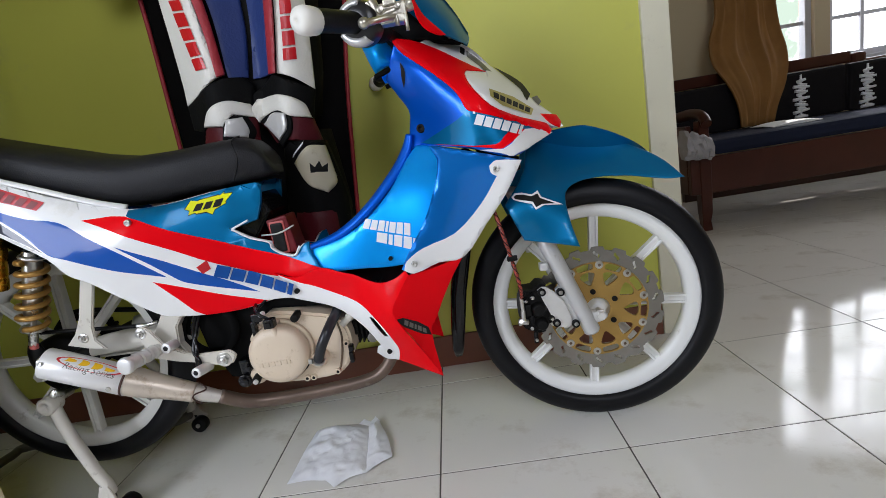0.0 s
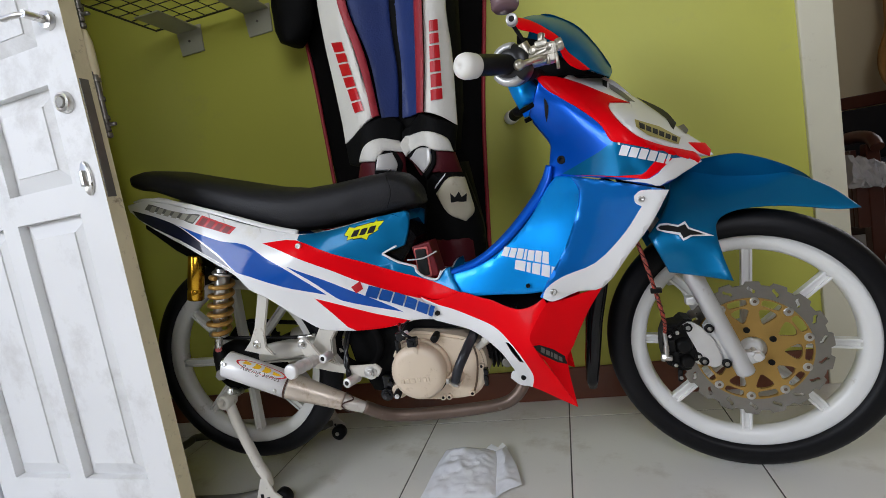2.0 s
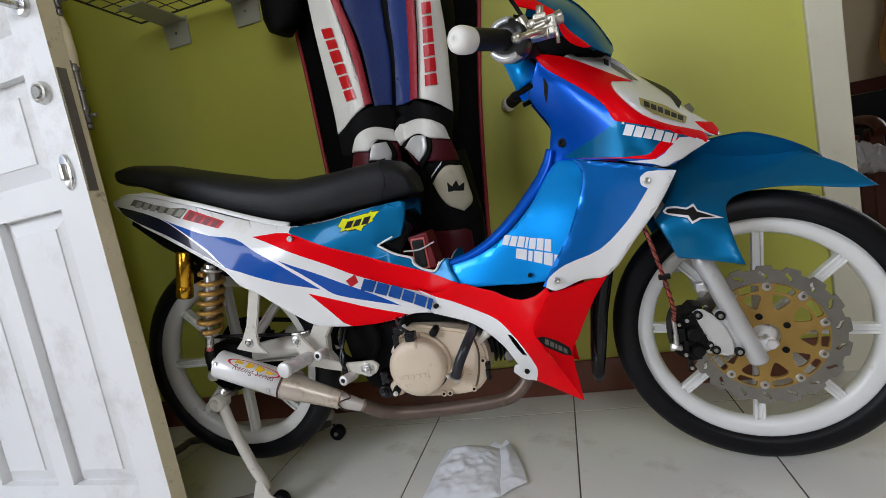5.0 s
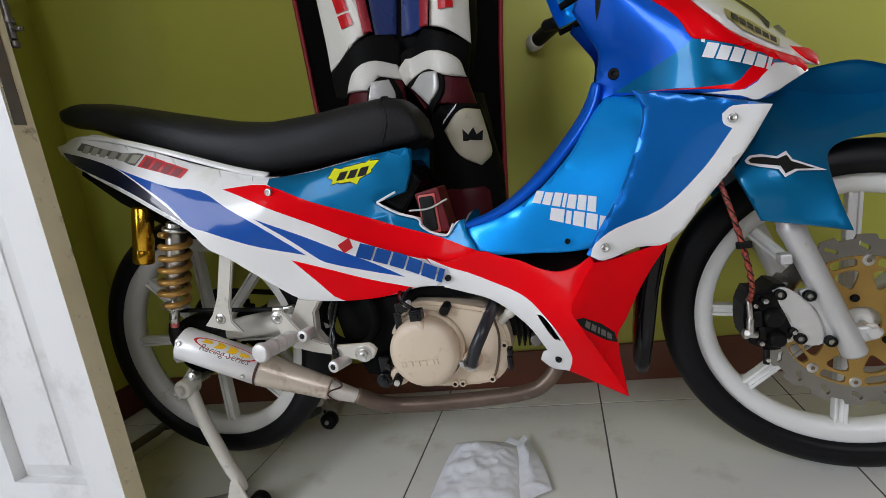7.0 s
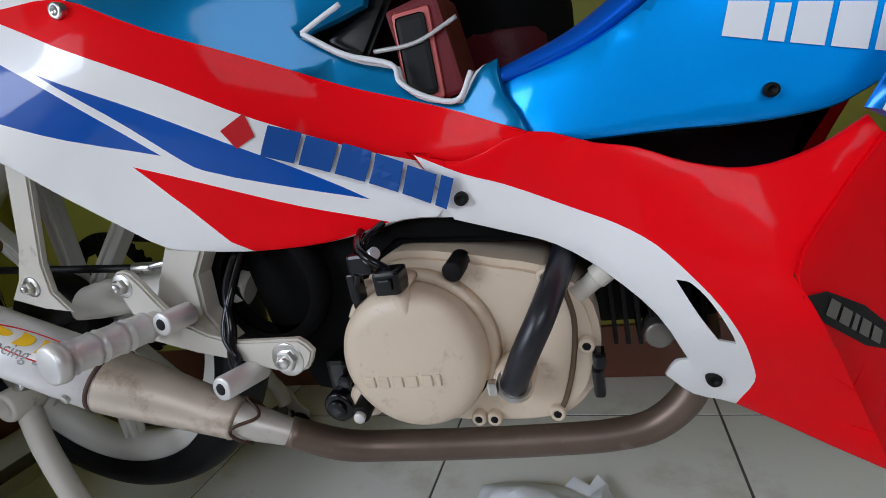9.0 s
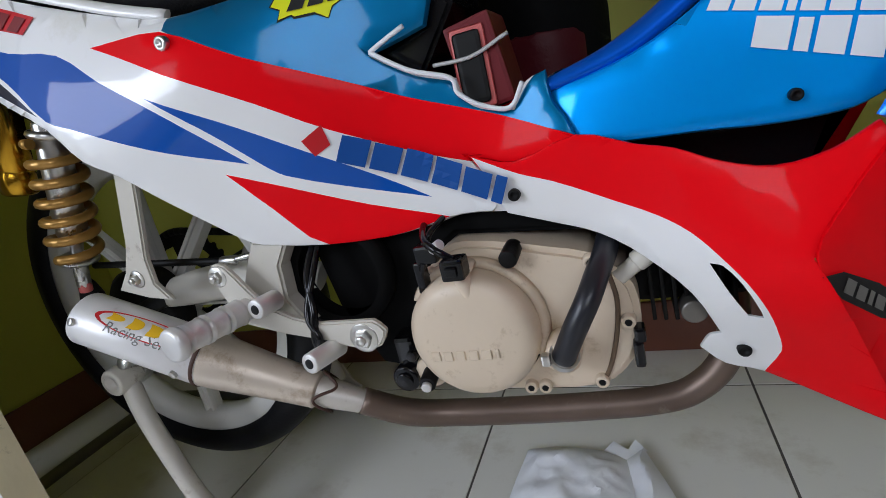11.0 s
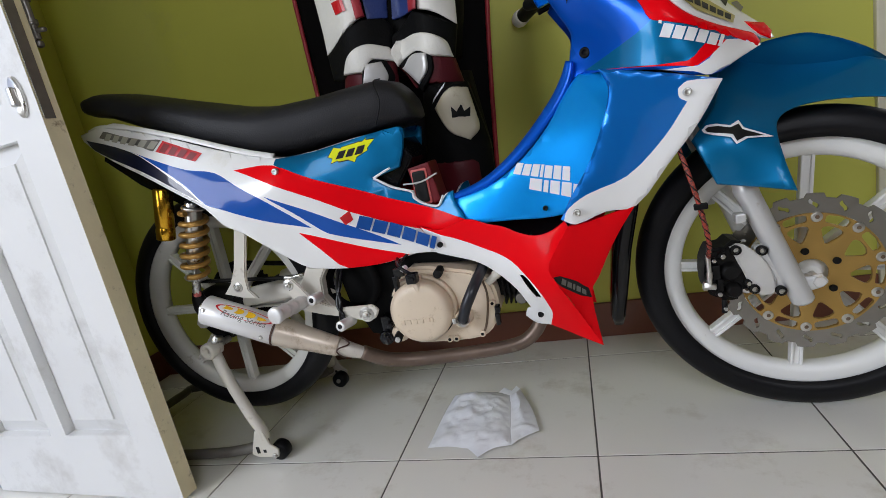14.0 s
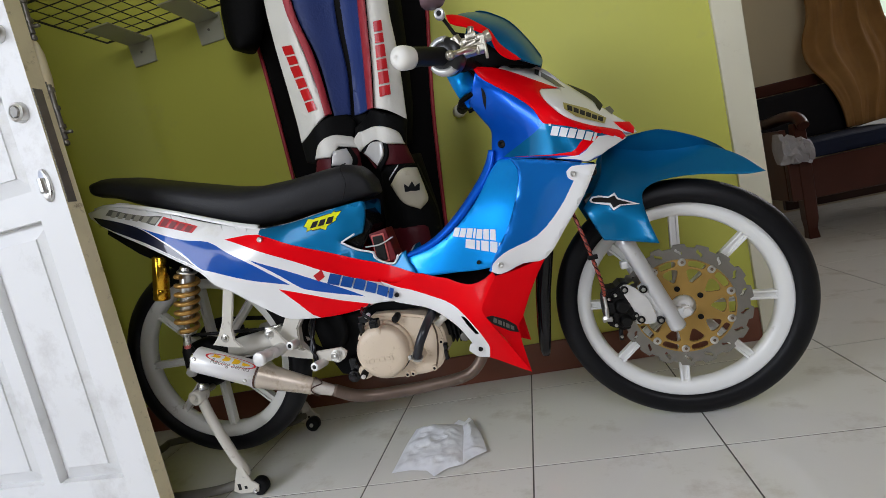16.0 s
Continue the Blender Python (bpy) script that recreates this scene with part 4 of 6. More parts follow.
# ---- seat ----
top_z = [(-1.222, .852), (-1.205, .870), (-1.17, .874), (-1.11, .862), (-.989, .822), (-.839, .775), (-.744, .755), (-.652, .753), (-.566, .757), (-.52, .757), (-.492, .747), (-.472, .720), (-.462, .690)]
bot_z = [(-1.222, .842), (-1.19, .824), (-1.144, .812), (-1.072, .778), (-.968, .731), (-.869, .690), (-.769, .654), (-.678, .650), (-.586, .658), (-.492, .664), (-.462, .672)]
wid = [(-1.222, .04), (-1.20, .07), (-1.05, .09), (-.9, .108), (-.75, .112), (-.62, .098), (-.52, .078), (-.47, .055), (-.462, .03)]
bm = bmesh.new()
rings = []
for k in range(45):
    u = k / 44
    x = -1.222 + (1.222 - .462) * (0.5 - 0.5 * math.cos(math.pi * u))
    t, b, w = (float(np.interp(x, [p[0] for p in c], [p[1] for p in c])) for c in (top_z, bot_z, wid))
    mid, hh = (t + b) / 2, max((t - b) / 2, 0.004)
    ring = []
    for j in range(32):
        a = 2 * math.pi * j / 32
        ca, sa = math.cos(a), math.sin(a)
        ring.append((x, YB + w * math.copysign(abs(ca) ** 0.62, ca), mid + hh * math.copysign(abs(sa) ** 0.7, sa)))
    rings.append(ring)
loft(bm, rings)
seat = part("seat", bm, M_SEAT, moto, "black textured vinyl seat")
bm = bmesh.new()
tube(bm, [(-.53, YB - .08, .672), (-.512, YB - .083, .71), (-.52, YB - .07, .748), (-.53, YB, .762)], 0.0016, 6)
part("seat_seam", bm, M_RUBBER, seat)

# ---- frame and inner body ----
bm = bmesh.new()
plate(bm, [(-1.16, .748), (-1.0, .70), (-.86, .62), (-.66, .62), (-.5, .64), (-.48, .60), (-.56, .50), (-.66, .45), (-.78, .50), (-.9, .57), (-1.05, .655)], YB - .06, YB + .06, 0.004)
part("rear_inner_body", bm, M_PLBLACK, moto, "black inner fender and battery tray")
bm = bmesh.new()
plate(bm, [(-1.184, .729), (-1.108, .66), (-.989, .581), (-.92, .585), (-1.02, .665), (-1.174, .748)], YB - .075, YB + .075, 0.004)
part("undertail", bm, M_PLBLACK, moto, "dark grey undertail panel")
bm = bmesh.new()
tube(bm, [(-.10, YB, .74), (-.2, YB, .58), (-.3, YB, .50), (-.42, YB, .46), (-.55, YB, .46), (-.66, YB, .40), (-.68, YB, .32)], 0.028, 16)
part("backbone_tube", bm, M_DARK, moto, "black main frame tube")
bm = bmesh.new()
plate(bm, [(-.37, .475), (-.22, .47), (-.10, .50), (.0, .62), (-.06, .66), (-.13, .64), (-.2, .48), (-.23, .40), (-.32, .41)], YB - .05, YB + .05, 0.004)
part("inner_leg_shield", bm, M_PLBLACK, moto, "black inner leg shield")
bm = bmesh.new()
rings = []
for z, x0, x1, w in ((.56, -.078, -.03, .045), (.46, -.115, -.075, .040), (.35, -.141, -.104, .036), (.27, -.153, -.119, .032), (.215, -.158, -.130, .024), (.196, -.154, -.136, .014)):
    cx, hx = (x0 + x1) / 2, (x1 - x0) / 2
    rings.append([(cx + hx * math.copysign(abs(math.cos(a)) ** .8, math.cos(a)), YB + w * math.copysign(abs(math.sin(a)) ** .6, math.sin(a)), z) for a in np.linspace(0, 2 * math.pi, 28, endpoint=False)])
loft(bm, rings)
part("mud_flap", bm, M_PLBLACK, moto, "gloss black inner front fender flap")
# side grab of the tail: white rear rail
bm = bmesh.new()
tube(bm, [(-1.21, YB - .06, .80), (-1.15, YB - .085, .797), (-1.05, YB - .115, .776), (-.93, YB - .13, .735), (-.80, YB - .125, .680), (-.735, YB - .115, .656)], [.0035, .005, .006, .006, .0065, .0065], 10, flat=0.6)
part("seat_rail", bm, M_WHITE, moto)

# leg shield rim
bm = bmesh.new()
tube(bm, [(-.415, 1.235, .512), (-.343, 1.240, .530), (-.275, 1.245, .572), (-.212, 1.255, .632), (-.182, 1.262, .672), (-.169, 1.265, .705)], [.006, .011, .013, .013, .012, .008], 12, flat=0.7)
part("leg_shield_rim", bm, M_ROYAL, moto, "pearl blue rolled rim of the leg shield, its grazing tone put into the colour")
bm = bmesh.new()
tube(bm, [(-.556, 1.223, .577), (-.524, 1.224, .554), (-.489, 1.226, .539), (-.485, 1.227, .525), (-.468, 1.228, .511), (-.443, 1.228, .503), (-.428, 1.225, .521)], 0.0022, 8, k=5)
tube(bm, [(-.556, 1.223, .577), (-.540, 1.224, .583), (-.520, 1.226, .590)], 0.0022, 8, k=5)
part("notch_trim", bm, M_STICKW, moto, "white edge trim of the side cover's cutout")
bm = bmesh.new()
box(bm, (-.489, 1.245, .505), (-.445, 1.31, .584), 0.004)
bmesh.ops.transform(bm, matrix=Matrix.Translation((-.466, 1.27, .55)) @ Matrix.Rotation(radians(-8), 4, "Y") @ Matrix.Translation((.466, -1.27, -.55)), verts=bm.verts)
pouch = part("fuse_box", bm, M_FUSE, moto, "dark red box strapped inside the frame")
part("strap", tube(bmesh.new(), [(-.506, 1.24, .553), (-.47, 1.240, .552), (-.436, 1.243, .563)], 0.0018, 8), M_SILVER, moto)
part("fuse_box_edge", boxed((-.488, 1.2434, .508), (-.456, 1.2462, .577), 0.003), M_EDGE, pouch, "pale red edge of the box face")
part("fuse_box_face", boxed((-.485, 1.2415, .512), (-.460, 1.2455, .573), 0.004), M_BLACK, pouch)

# ---- handlebar ----
DOME = surface([(-0.159,1.023,1.31), (-0.131,1.016,1.31), (-0.1, 0.999,1.31), (-0.07, 0.974,1.31), (-0.043, 0.934,1.31), (-0.026, 0.901,1.31), (-0.015, 0.875,1.31), (-0.165, 0.989,1.225), (-0.137, 0.966,1.225), (-0.103, 0.915,1.225), (-0.066, 0.872,1.225), (-0.199, 0.994,1.2), (-0.193, 0.975,1.2), (-0.159, 0.955,1.2), (-0.119, 0.922,1.2), (-0.108, 0.89,1.2), (-0.135, 0.982,1.24), (-0.097, 0.951,1.24), (-0.062, 0.905,1.24), (-0.042, 0.868,1.24)])
for far in (False, True):
    dome = part("handlebar_cover", panel([(-0.159,1.018), (-0.131,1.016), (-0.1, 0.999), (-0.07, 0.974), (-0.043, 0.934), (-0.026, 0.901), (-0.017, 0.875), (-0.027, 0.856), (-0.047, 0.86), (-0.067, 0.872), (-0.086, 0.893), (-0.103, 0.915), (-0.111, 0.931), (-0.116, 0.944), (-0.137, 0.966), (-0.161, 0.985), (-0.18, 0.996)], DOME, mirror=far, fillet=.003, curve=3), M_TEAL, moto, "teal domed handlebar cover")
    part("handlebar_cover_edge", panel([(-0.199, 0.996), (-0.18, 0.998), (-0.16, 0.987), (-0.137, 0.967), (-0.116, 0.945), (-0.11, 0.931), (-0.102, 0.914), (-0.085, 0.893), (-0.064, 0.872), (-0.08, 0.871), (-0.097, 0.879), (-0.108, 0.891), (-0.115, 0.908), (-0.119, 0.924), (-0.136, 0.94), (-0.159, 0.957), (-0.193, 0.974)], DOME, mirror=far, off=.002, fillet=.004, curve=3), M_RED, moto, "red lower edge of the handlebar cover")
# black backing plate added for the shade under the handlebar cover
bm = bmesh.new()
plate(bm, [(-.195, .975), (-.15, .955), (-.11, .91), (-.06, .872), (-.03, .864), (-.10, .868), (-.17, .880), (-.205, .91)], YB - .055, YB + .055, 0.006)
part("dark_backing", bm, M_MATTE, moto)
NECK = surface([(-0.199, 0.86,1.195), (-0.194, 0.845,1.195), (-0.205, 0.882,1.21), (-0.182, 0.86,1.21), (-0.207, 0.84,1.21), (-0.229, 0.902,1.228), (-0.203, 0.903,1.228), (-0.169, 0.869,1.228), (-0.165, 0.848,1.228), (-0.209, 0.823,1.228), (-0.224, 0.865,1.228)])
for far in (False, True):
    f = (lambda y: 2 * YB - y) if far else (lambda y: y)
    part("handlebar_lower_cover", panel([(-0.231, 0.906), (-0.205, 0.899), (-0.18, 0.878), (-0.161, 0.851), (-0.168, 0.838), (-0.189, 0.832), (-0.210, 0.825), (-0.219, 0.85), (-0.227, 0.878)], NECK, mirror=far, thick=.012, fillet=.005, step=.008, curve=3), M_SKY, moto)
    part("cover_edge", tube(bmesh.new(), [(-.158, f(1.222), .850), (-.166, f(1.223), .835), (-.188, f(1.222), .826), (-.211, f(1.226), .819)], .005, 10), M_MATTE, moto)
    bm = bmesh.new()
    tube(bm, [(-.15, YB, .885), (-.165, f(1.22), .885), (-.198, f(1.08), .878), (-.24, f(1.0), .872), (-.265, f(.955), .867)], 0.011, 14)
    part("handlebar", bm, M_DARK, moto)
    bm = bmesh.new()
    tube(bm, [(-.206, f(1.06), .8775), (-.222, f(1.03), .875), (-.244, f(.99), .871), (-.262, f(.960), .8675)], 0.0165, 20, flat=1)
    g = part("grip", bm, M_RUBBER, moto, "black rubber grip")
    bm = bmesh.new()
    m = axis((-.253, f(.976), .8685), (-.271, f(.944), .866))
    lathe(bm, [(0, -.002), (.0176, -.002), (.0186, -.0008), (.0196, .010), (.0198, .020), (.0180, .028), (.0120, .0325), (.003, .0338), (.0025, .0315), (0, .0313)], m, 28)
    part("bar_end", bm, M_CHAR, g, "white rubber bar end")
bm = bmesh.new()
m = axis((-.196, 1.085, .8785), (-.210, 1.045, .877))
lathe(bm, [(.012, -.006), (.030, -.006), (.034, 0), (.034, .022), (.030, .03), (.018, .034), (.012, .034)], m, 32)
hous = part("throttle_housing", bm, M_THROT, moto, "black throttle housing with a pale rim")
d = (Vector((-.210, 1.045, .877)) - Vector((-.196, 1.085, .8785))).normalized()
o = Vector((-.196, 1.085, .8785)) + d * .026
e1 = (Vector((1, 0, 0)) - d * d.x).normalized()
e2 = d.cross(e1) if d.cross(e1).z > 0 else e1.cross(d)
for a0, a1 in ((70, 172), (205, 300)):
    bm = bmesh.new()
    loft(bm, [[o + (e1 * math.cos(t) + e2 * math.sin(t)) * q + d * h for q, h in ((.0345, -.012), (.0355, -.002), (.034, .0045), (.0225 + .006 * abs((t - radians((a0 + a1) / 2)) / radians((a1 - a0) / 2)) ** 2, .0095), (.0225, .004))] for t in np.linspace(radians(a0), radians(a1), 18)])
    part("housing_rim", bm, M_SILVER, hous, "pale grey rim of the throttle housing")
bm = bmesh.new()
rod(bm, (-.182, 1.062, .905), (-.168, 1.066, .872), 0.012, .010)
rod(bm, (-.178, 1.060, .878), (-.124, 1.066, .892), 0.0085)
rod(bm, (-.126, 1.066, .8915), (-.116, 1.067, .894), 0.0105, n=12)
box(bm, (-.172, 1.056, .870), (-.126, 1.084, .899), 0.005)
box(bm, (-.168, 1.050, .866), (-.130, 1.075, .880), 0.003)
rod(bm, (-.165, 1.052, .888), (-.165, 1.047, .888), .0055, n=10)
rod(bm, (-.138, 1.055, .890), (-.138, 1.049, .890), .0045, n=10)
box(bm, (-.160, 1.052, .892), (-.140, 1.07, .903), 0.003)
rod(bm, (-.150, 1.058, .900), (-.147, 1.06, .914), .006, n=8)
rod(bm, (-.128, 1.052, .852), (-.128, 1.052, .876), 0.0028)
rod(bm, (-.142, 1.052, .862), (-.142, 1.052, .876), 0.0034)
part("brake_master_cylinder", bm, M_CAST, moto, "polished brake master cylinder")
bm = bmesh.new()
tube(bm, [(-.14, 1.06, .876), (-.160, 1.03, .870), (-.178, .99, .858), (-.190, .985, .857)], [.005, .0055, .006, .006], 10, flat=.7)
lathe(bm, [(0, -.008), (.006, -.006), (.0085, 0), (.006, .006), (0, .008)], about_y(-.186, .985, .857), 16)
part("brake_lever", bm, M_CAST, moto, "silver brake lever")
bm = bmesh.new()
tube(bm, [(-.168, 1.06, .89), (-.186, 1.05, .928), (-.192, 1.03, .936), (-.187, .985, .922), (-.185, .955, .914)], .0032, 10)
m2 = part("reservoir_arm", bm, M_DARK, moto)
part("reservoir_lug", rod(bmesh.new(), (-.185, .957, .913), (-.185, .944, .913), .0085), M_SILVER, m2)
part("bolt", rod(bmesh.new(), (-.185, .946, .913), (-.185, .9425, .913), .0042, n=12), M_BLACK, m2)
bm = bmesh.new()
lathe(bm, [(0, 0), (.017, 0), (.020, .004), (.020, .04), (.022, .044), (.022, .052), (0, .054)], Matrix.Translation((-.191, .945, .928)) @ Matrix.Rotation(radians(-8), 4, "X"), 28)
part("brake_reservoir", bm, M_PINK, moto, "pinkish brake fluid reservoir")
bm = bmesh.new()
rod(bm, (-.196, 1.088, .879), (-.178, 1.16, .884), .026, .022, n=24)
part("switch_block", bm, M_MATTE, moto)
bm = bmesh.new()
rod(bm, (-.19, 1.42, .845), (-.235, 1.475, .855), .012, round_end=.006)
part("far_lever_knob", bm, M_RUBBER, moto)

# screws on the covers
for x, y, z, r in ((-.724, 1.165, .627, .006), (-.451, 1.214, .430, .005), (-.285, 1.211, .2695, .005), (-.193, 1.144, .4635, .0055), (-.0145, 1.150, .6145, .0055), (-.245, 1.203, .469, .004), (-.143, 1.250, .712, .008)):
    bm = bmesh.new()
    lathe(bm, [(0, .001), (r * .5, .001), (r * .55, .0022), (r, .0022), (r * 1.1, .0005), (r * 1.1, -.004)], about_y(x, y, z), 16)
    part("screw", bm, M_DARK if z < .44 or r in (.004, .008) else M_STEEL, moto)

# ---- front fork and brake ----
for far in (False, True):
    yf = 2 * YB - 1.222 if far else 1.222
    bm = bmesh.new()
    top, bot = Vector((.000, yf, .640)), Vector((.146, yf, .240))
    lathe(bm, [(0, 0), (.014, 0), (.0172, .004), (.0172, .20), (.0182, .215), (.0182, .222), (.0155, .226), (.0155, .325), (0, .335)], axis(bot, top), 26)
    loft(bm, [[(.150 + .020 * k + w * math.cos(q), y, .272 + .004 * k + w * .8 * math.sin(q)) for q in np.linspace(0, 2 * math.pi, 20, endpoint=False)] for k, w, y in ((0, .017, yf + .012), (0, .017, yf - .002), (.7, .013, yf - .008), (.9, .010, yf - .009))])
    box(bm, (.050, yf - .016, .392), (.066, yf + .004, .408), 0.003)
    fk = part("fork_leg", bm, M_SILVER, moto, "silver painted fork leg")
bm = bmesh.new()
rod(bm, hub_m @ Vector((0, 0, .100)), hub_m @ Vector((0, 0, -.100)), .006)
lathe(bm, [(0, .010), (.0085, .010), (.0095, .008), (.0095, 0), (.012, 0), (.012, -.003)], hub_m @ Matrix.Translation((0, 0, .093)), 6, False)
part("front_axle", bm, M_ALU, moto)
bm = bmesh.new()
plate(bm, rounded([(.040, .352), (.050, .357), (.062, .353), (.080, .336), (.092, .317), (.101, .290), (.103, .269), (.096, .262), (.079, .264), (.064, .274), (.062, .293), (.052, .320)], 2, 60), 1.212, 1.220, 0.002)
br = part("caliper_bracket", bm, M_ALU, moto, "machined aluminium caliper bracket")
bm = bmesh.new()
plate(bm, rounded([(.077, .347), (.089, .350), (.098, .342), (.116, .300), (.121, .269), (.114, .257), (.103, .261), (.104, .284), (.092, .317), (.079, .334)], 2, 60), 1.216, 1.228, 0.003)
part("fork_lug", bm, M_SILVER, br, "silver cast lug on the fork leg")
for x, z in ((.048, .347), (.086, .341), (.071, .276), (.110, .268)):
    bm = bmesh.new()
    lathe(bm, [(.0045, .0052), (.0078, .0052), (.0082, .004), (.0082, -.003)], about_y(x, 1.212, z), 18)
    bt = part("bolt", bm, M_DARK, br)
    part("bolt_socket", rod(bmesh.new(), (x, 1.213, z), (x, 1.2085, z), .0046, n=6), M_STEEL, bt)
bm = bmesh.new()
plate(bm, rounded([(.013, .353), (.034, .353), (.045, .362), (.060, .358), (.050, .340), (.066, .302), (.070, .287), (.064, .275), (.054, .272), (.048, .257), (.034, .256), (.022, .262), (.006, .270), (.000, .288), (.002, .33)], 2, 60), 1.216, 1.275, 0.005)
for x, z, q in ((.038, .310, 1.0), (.041, .277, .82)):
    lathe(bm, [(0, .012), (.011 * q, .012), (.0135 * q, .010), (.015 * q, .006), (.0175 * q, 0)], about_y(x, 1.216, z), 24)
for x, z, r in ((.027, .340, .0065), (.013, .334, .0055), (.018, .274, .006), (.062, .288, .006)):
    lathe(bm, [(0, .010), (r * .7, .010), (r, .008), (r, 0)], about_y(x, 1.216, z), 14)
box(bm, (.008, 1.206, .300), (.022, 1.218, .326), .003)
box(bm, (.016, 1.208, .278), (.026, 1.218, .300), .003)
rod(bm, (.026, 1.214, .262), (.024, 1.212, .238), .0045, n=10)
cal = part("brake_caliper", bm, M_DARK, moto, "black two-piston brake caliper")
for x, z, r in ((.027, .340, .0042), (.013, .334, .0035), (.018, .274, .004), (.062, .288, .0035), (.025, .247, .0036)):
    part("caliper_bolt", rod(bmesh.new(), (x, 1.208, z), (x, 1.2035, z), r, n=6), M_STEEL, cal)
bm = bmesh.new()
rod(bm, (.004, 1.205, .347), (.004, 1.203, .315), .0040, n=12)
rod(bm, (.004, 1.203, .317), (.002, 1.203, .290), .0052, n=10)
rod(bm, (-.008, 1.203, .294), (.012, 1.203, .290), .0058, n=12)
lathe(bm, [(.005, -.003), (.0078, -.003), (.0078, .003), (.005, .003)], axis((-.004, 1.203, .293), (.010, 1.203, .2905)), 6, False)
part("banjo_fitting", bm, M_STEEL, cal, "silver hose fitting")
bm = bmesh.new()
HOSE = [(-.043, 1.21, .60), (-.026, 1.19, .53), (-.010, 1.175, .45), (.002, 1.18, .38), (.005, 1.204, .343)]
tube(bm, HOSE, .0038, 10)
part("hose_clip", boxed((-.016, 1.170, .432), (.004, 1.178, .442), .002), M_DARK, moto)
hose = part("brake_hose", bm, M_REDHOSE, moto, "red braided brake hose")
line = smooth_path(HOSE, 24)
for k in range(2):
    part("braid", tube(bmesh.new(), [q + Vector((.0036 * math.cos(i * .55 + 3.14 * k), .0036 * math.sin(i * .55 + 3.14 * k), 0)) for i, q in enumerate(line)], .0011, 5, k=1), M_PLBLACK, hose)
bm = bmesh.new()
for s in (-1, 1):
    rod(bm, (-.03, YB + s * .04, .68), (.005, YB + s * .088, .64), .018)
rod(bm, (-.06, YB, .76), (.02, YB, .58), .024)
box(bm, (-.03, YB - .1, .60), (.04, YB + .1, .63), 0.008)
part("steering_stem", bm, M_DARK, moto)

# ---- rear suspension, stays, swingarm ----
bm = bmesh.new()
a, b = Vector((-.945, 1.190, .604)), Vector((-1.002, 1.188, .425))
rod(bm, a.lerp(b, .05), a.lerp(b, .10), .0235)
rod(bm, a, a.lerp(b, .72), .0165)
rod(bm, a.lerp(b, .5), b, .006)
rod(bm, a.lerp(b, .86), a.lerp(b, .91), .023)
rod(bm, a.lerp(b, .92), b + (b - a) * .08, .009, n=6)
shock = part("shock_absorber", bm, M_STEEL, moto, "rear shock absorber with bronze spring")
bm = bmesh.new()
m = axis(a.lerp(b, .12), b)
L = (b - a).length * .73
turns = 6.0
tube(bm, [m @ Vector((.0245 * math.cos(2 * math.pi * turns * k / 144), .0245 * math.sin(2 * math.pi * turns * k / 144), L * (k / 144))) for k in range(145)], .0058, 10, k=1)
part("spring", bm, M_SPRING, shock, "bronze gold coil spring")
part("bushing", rod(bmesh.new(), (-1.0045, 1.188, .415), (-1.0075, 1.188, .403), .0078, n=14), M_EDGE, shock, "pale red shock bushing")
bm = bmesh.new()
lathe(bm, [(0, 0), (.016, 0), (.0188, .003), (.0188, .024), (.0178, .026), (.0178, .030), (.0188, .032), (.0188, .106), (.016, .110), (0, .110)], axis((-1.035, 1.184, .536), (-1.010, 1.190, .640)), 36)
part("gas_reservoir", bm, M_GOLDB, shock, "bright gold gas reservoir")
bm = bmesh.new()
loft(bm, [[(-1.014 + w * math.cos(q), 1.196 + w * .8 * math.sin(q), z) for q in np.linspace(0, 2 * math.pi, 18, endpoint=False)] for z, w in ((.352, .006), (.358, .013), (.375, .017), (.395, .016), (.410, .011), (.418, .006))])
part("shock_clevis", bm, M_DARK, moto)
bm = bmesh.new()
plate(bm, [(-0.849, 0.549), (-0.828, 0.527), (-0.86, 0.435), (-0.862, 0.406), (-0.845, 0.384), (-0.881, 0.39), (-0.922, 0.403), (-0.901, 0.423), (-0.882, 0.455)], 1.170, 1.178, 0.002)
stay = part("muffler_stay", bm, M_FRAME, moto, "dirty white painted muffler stay")
bm = bmesh.new()
plate(bm, [(-0.731, 0.431), (-0.687, 0.424), (-0.705, 0.4), (-0.709, 0.363), (-0.69, 0.332), (-0.737, 0.341), (-0.771, 0.366), (-0.753, 0.398)], 1.192, 1.215, 0.003)
part("frame_plate", bm, M_FRAME, moto)
bm = bmesh.new()
plate(bm, rounded([(-.778, .410), (-.768, .418), (-.754, .415), (-.736, .390), (-.714, .364), (-.662, .343), (-.599, .342), (-.587, .330), (-.597, .314), (-.619, .311), (-.658, .323), (-.758, .350), (-.766, .375)], 2, 70), 1.168, 1.176, 0.002)
hang = part("peg_hanger", bm, M_FRAME, moto, "white painted footpeg hanger plate")
for x, y, z, r in ((-.884, 1.170, .414, .008), (-.766, 1.169, .4045, .009), (-.613, 1.169, .324, .012)):
    bm = bmesh.new()
    lathe(bm, [(0, .0015), (r * 1.2, .0015), (r * 1.3, .001), (r * 1.3, -.002)], about_y(x, y, z), 20)
    lathe(bm, [(0, .0065), (r * .7, .0065), (r * .8, .0055), (r * .8, .001), (r * 1.25, .001)], about_y(x, y, z), 6, False)
    lathe(bm, [(0, .0095), (r * .38, .0095), (r * .42, .009), (r * .42, .006)], about_y(x, y, z), 12)
    part("bolt", bm, M_STEEL, hang)
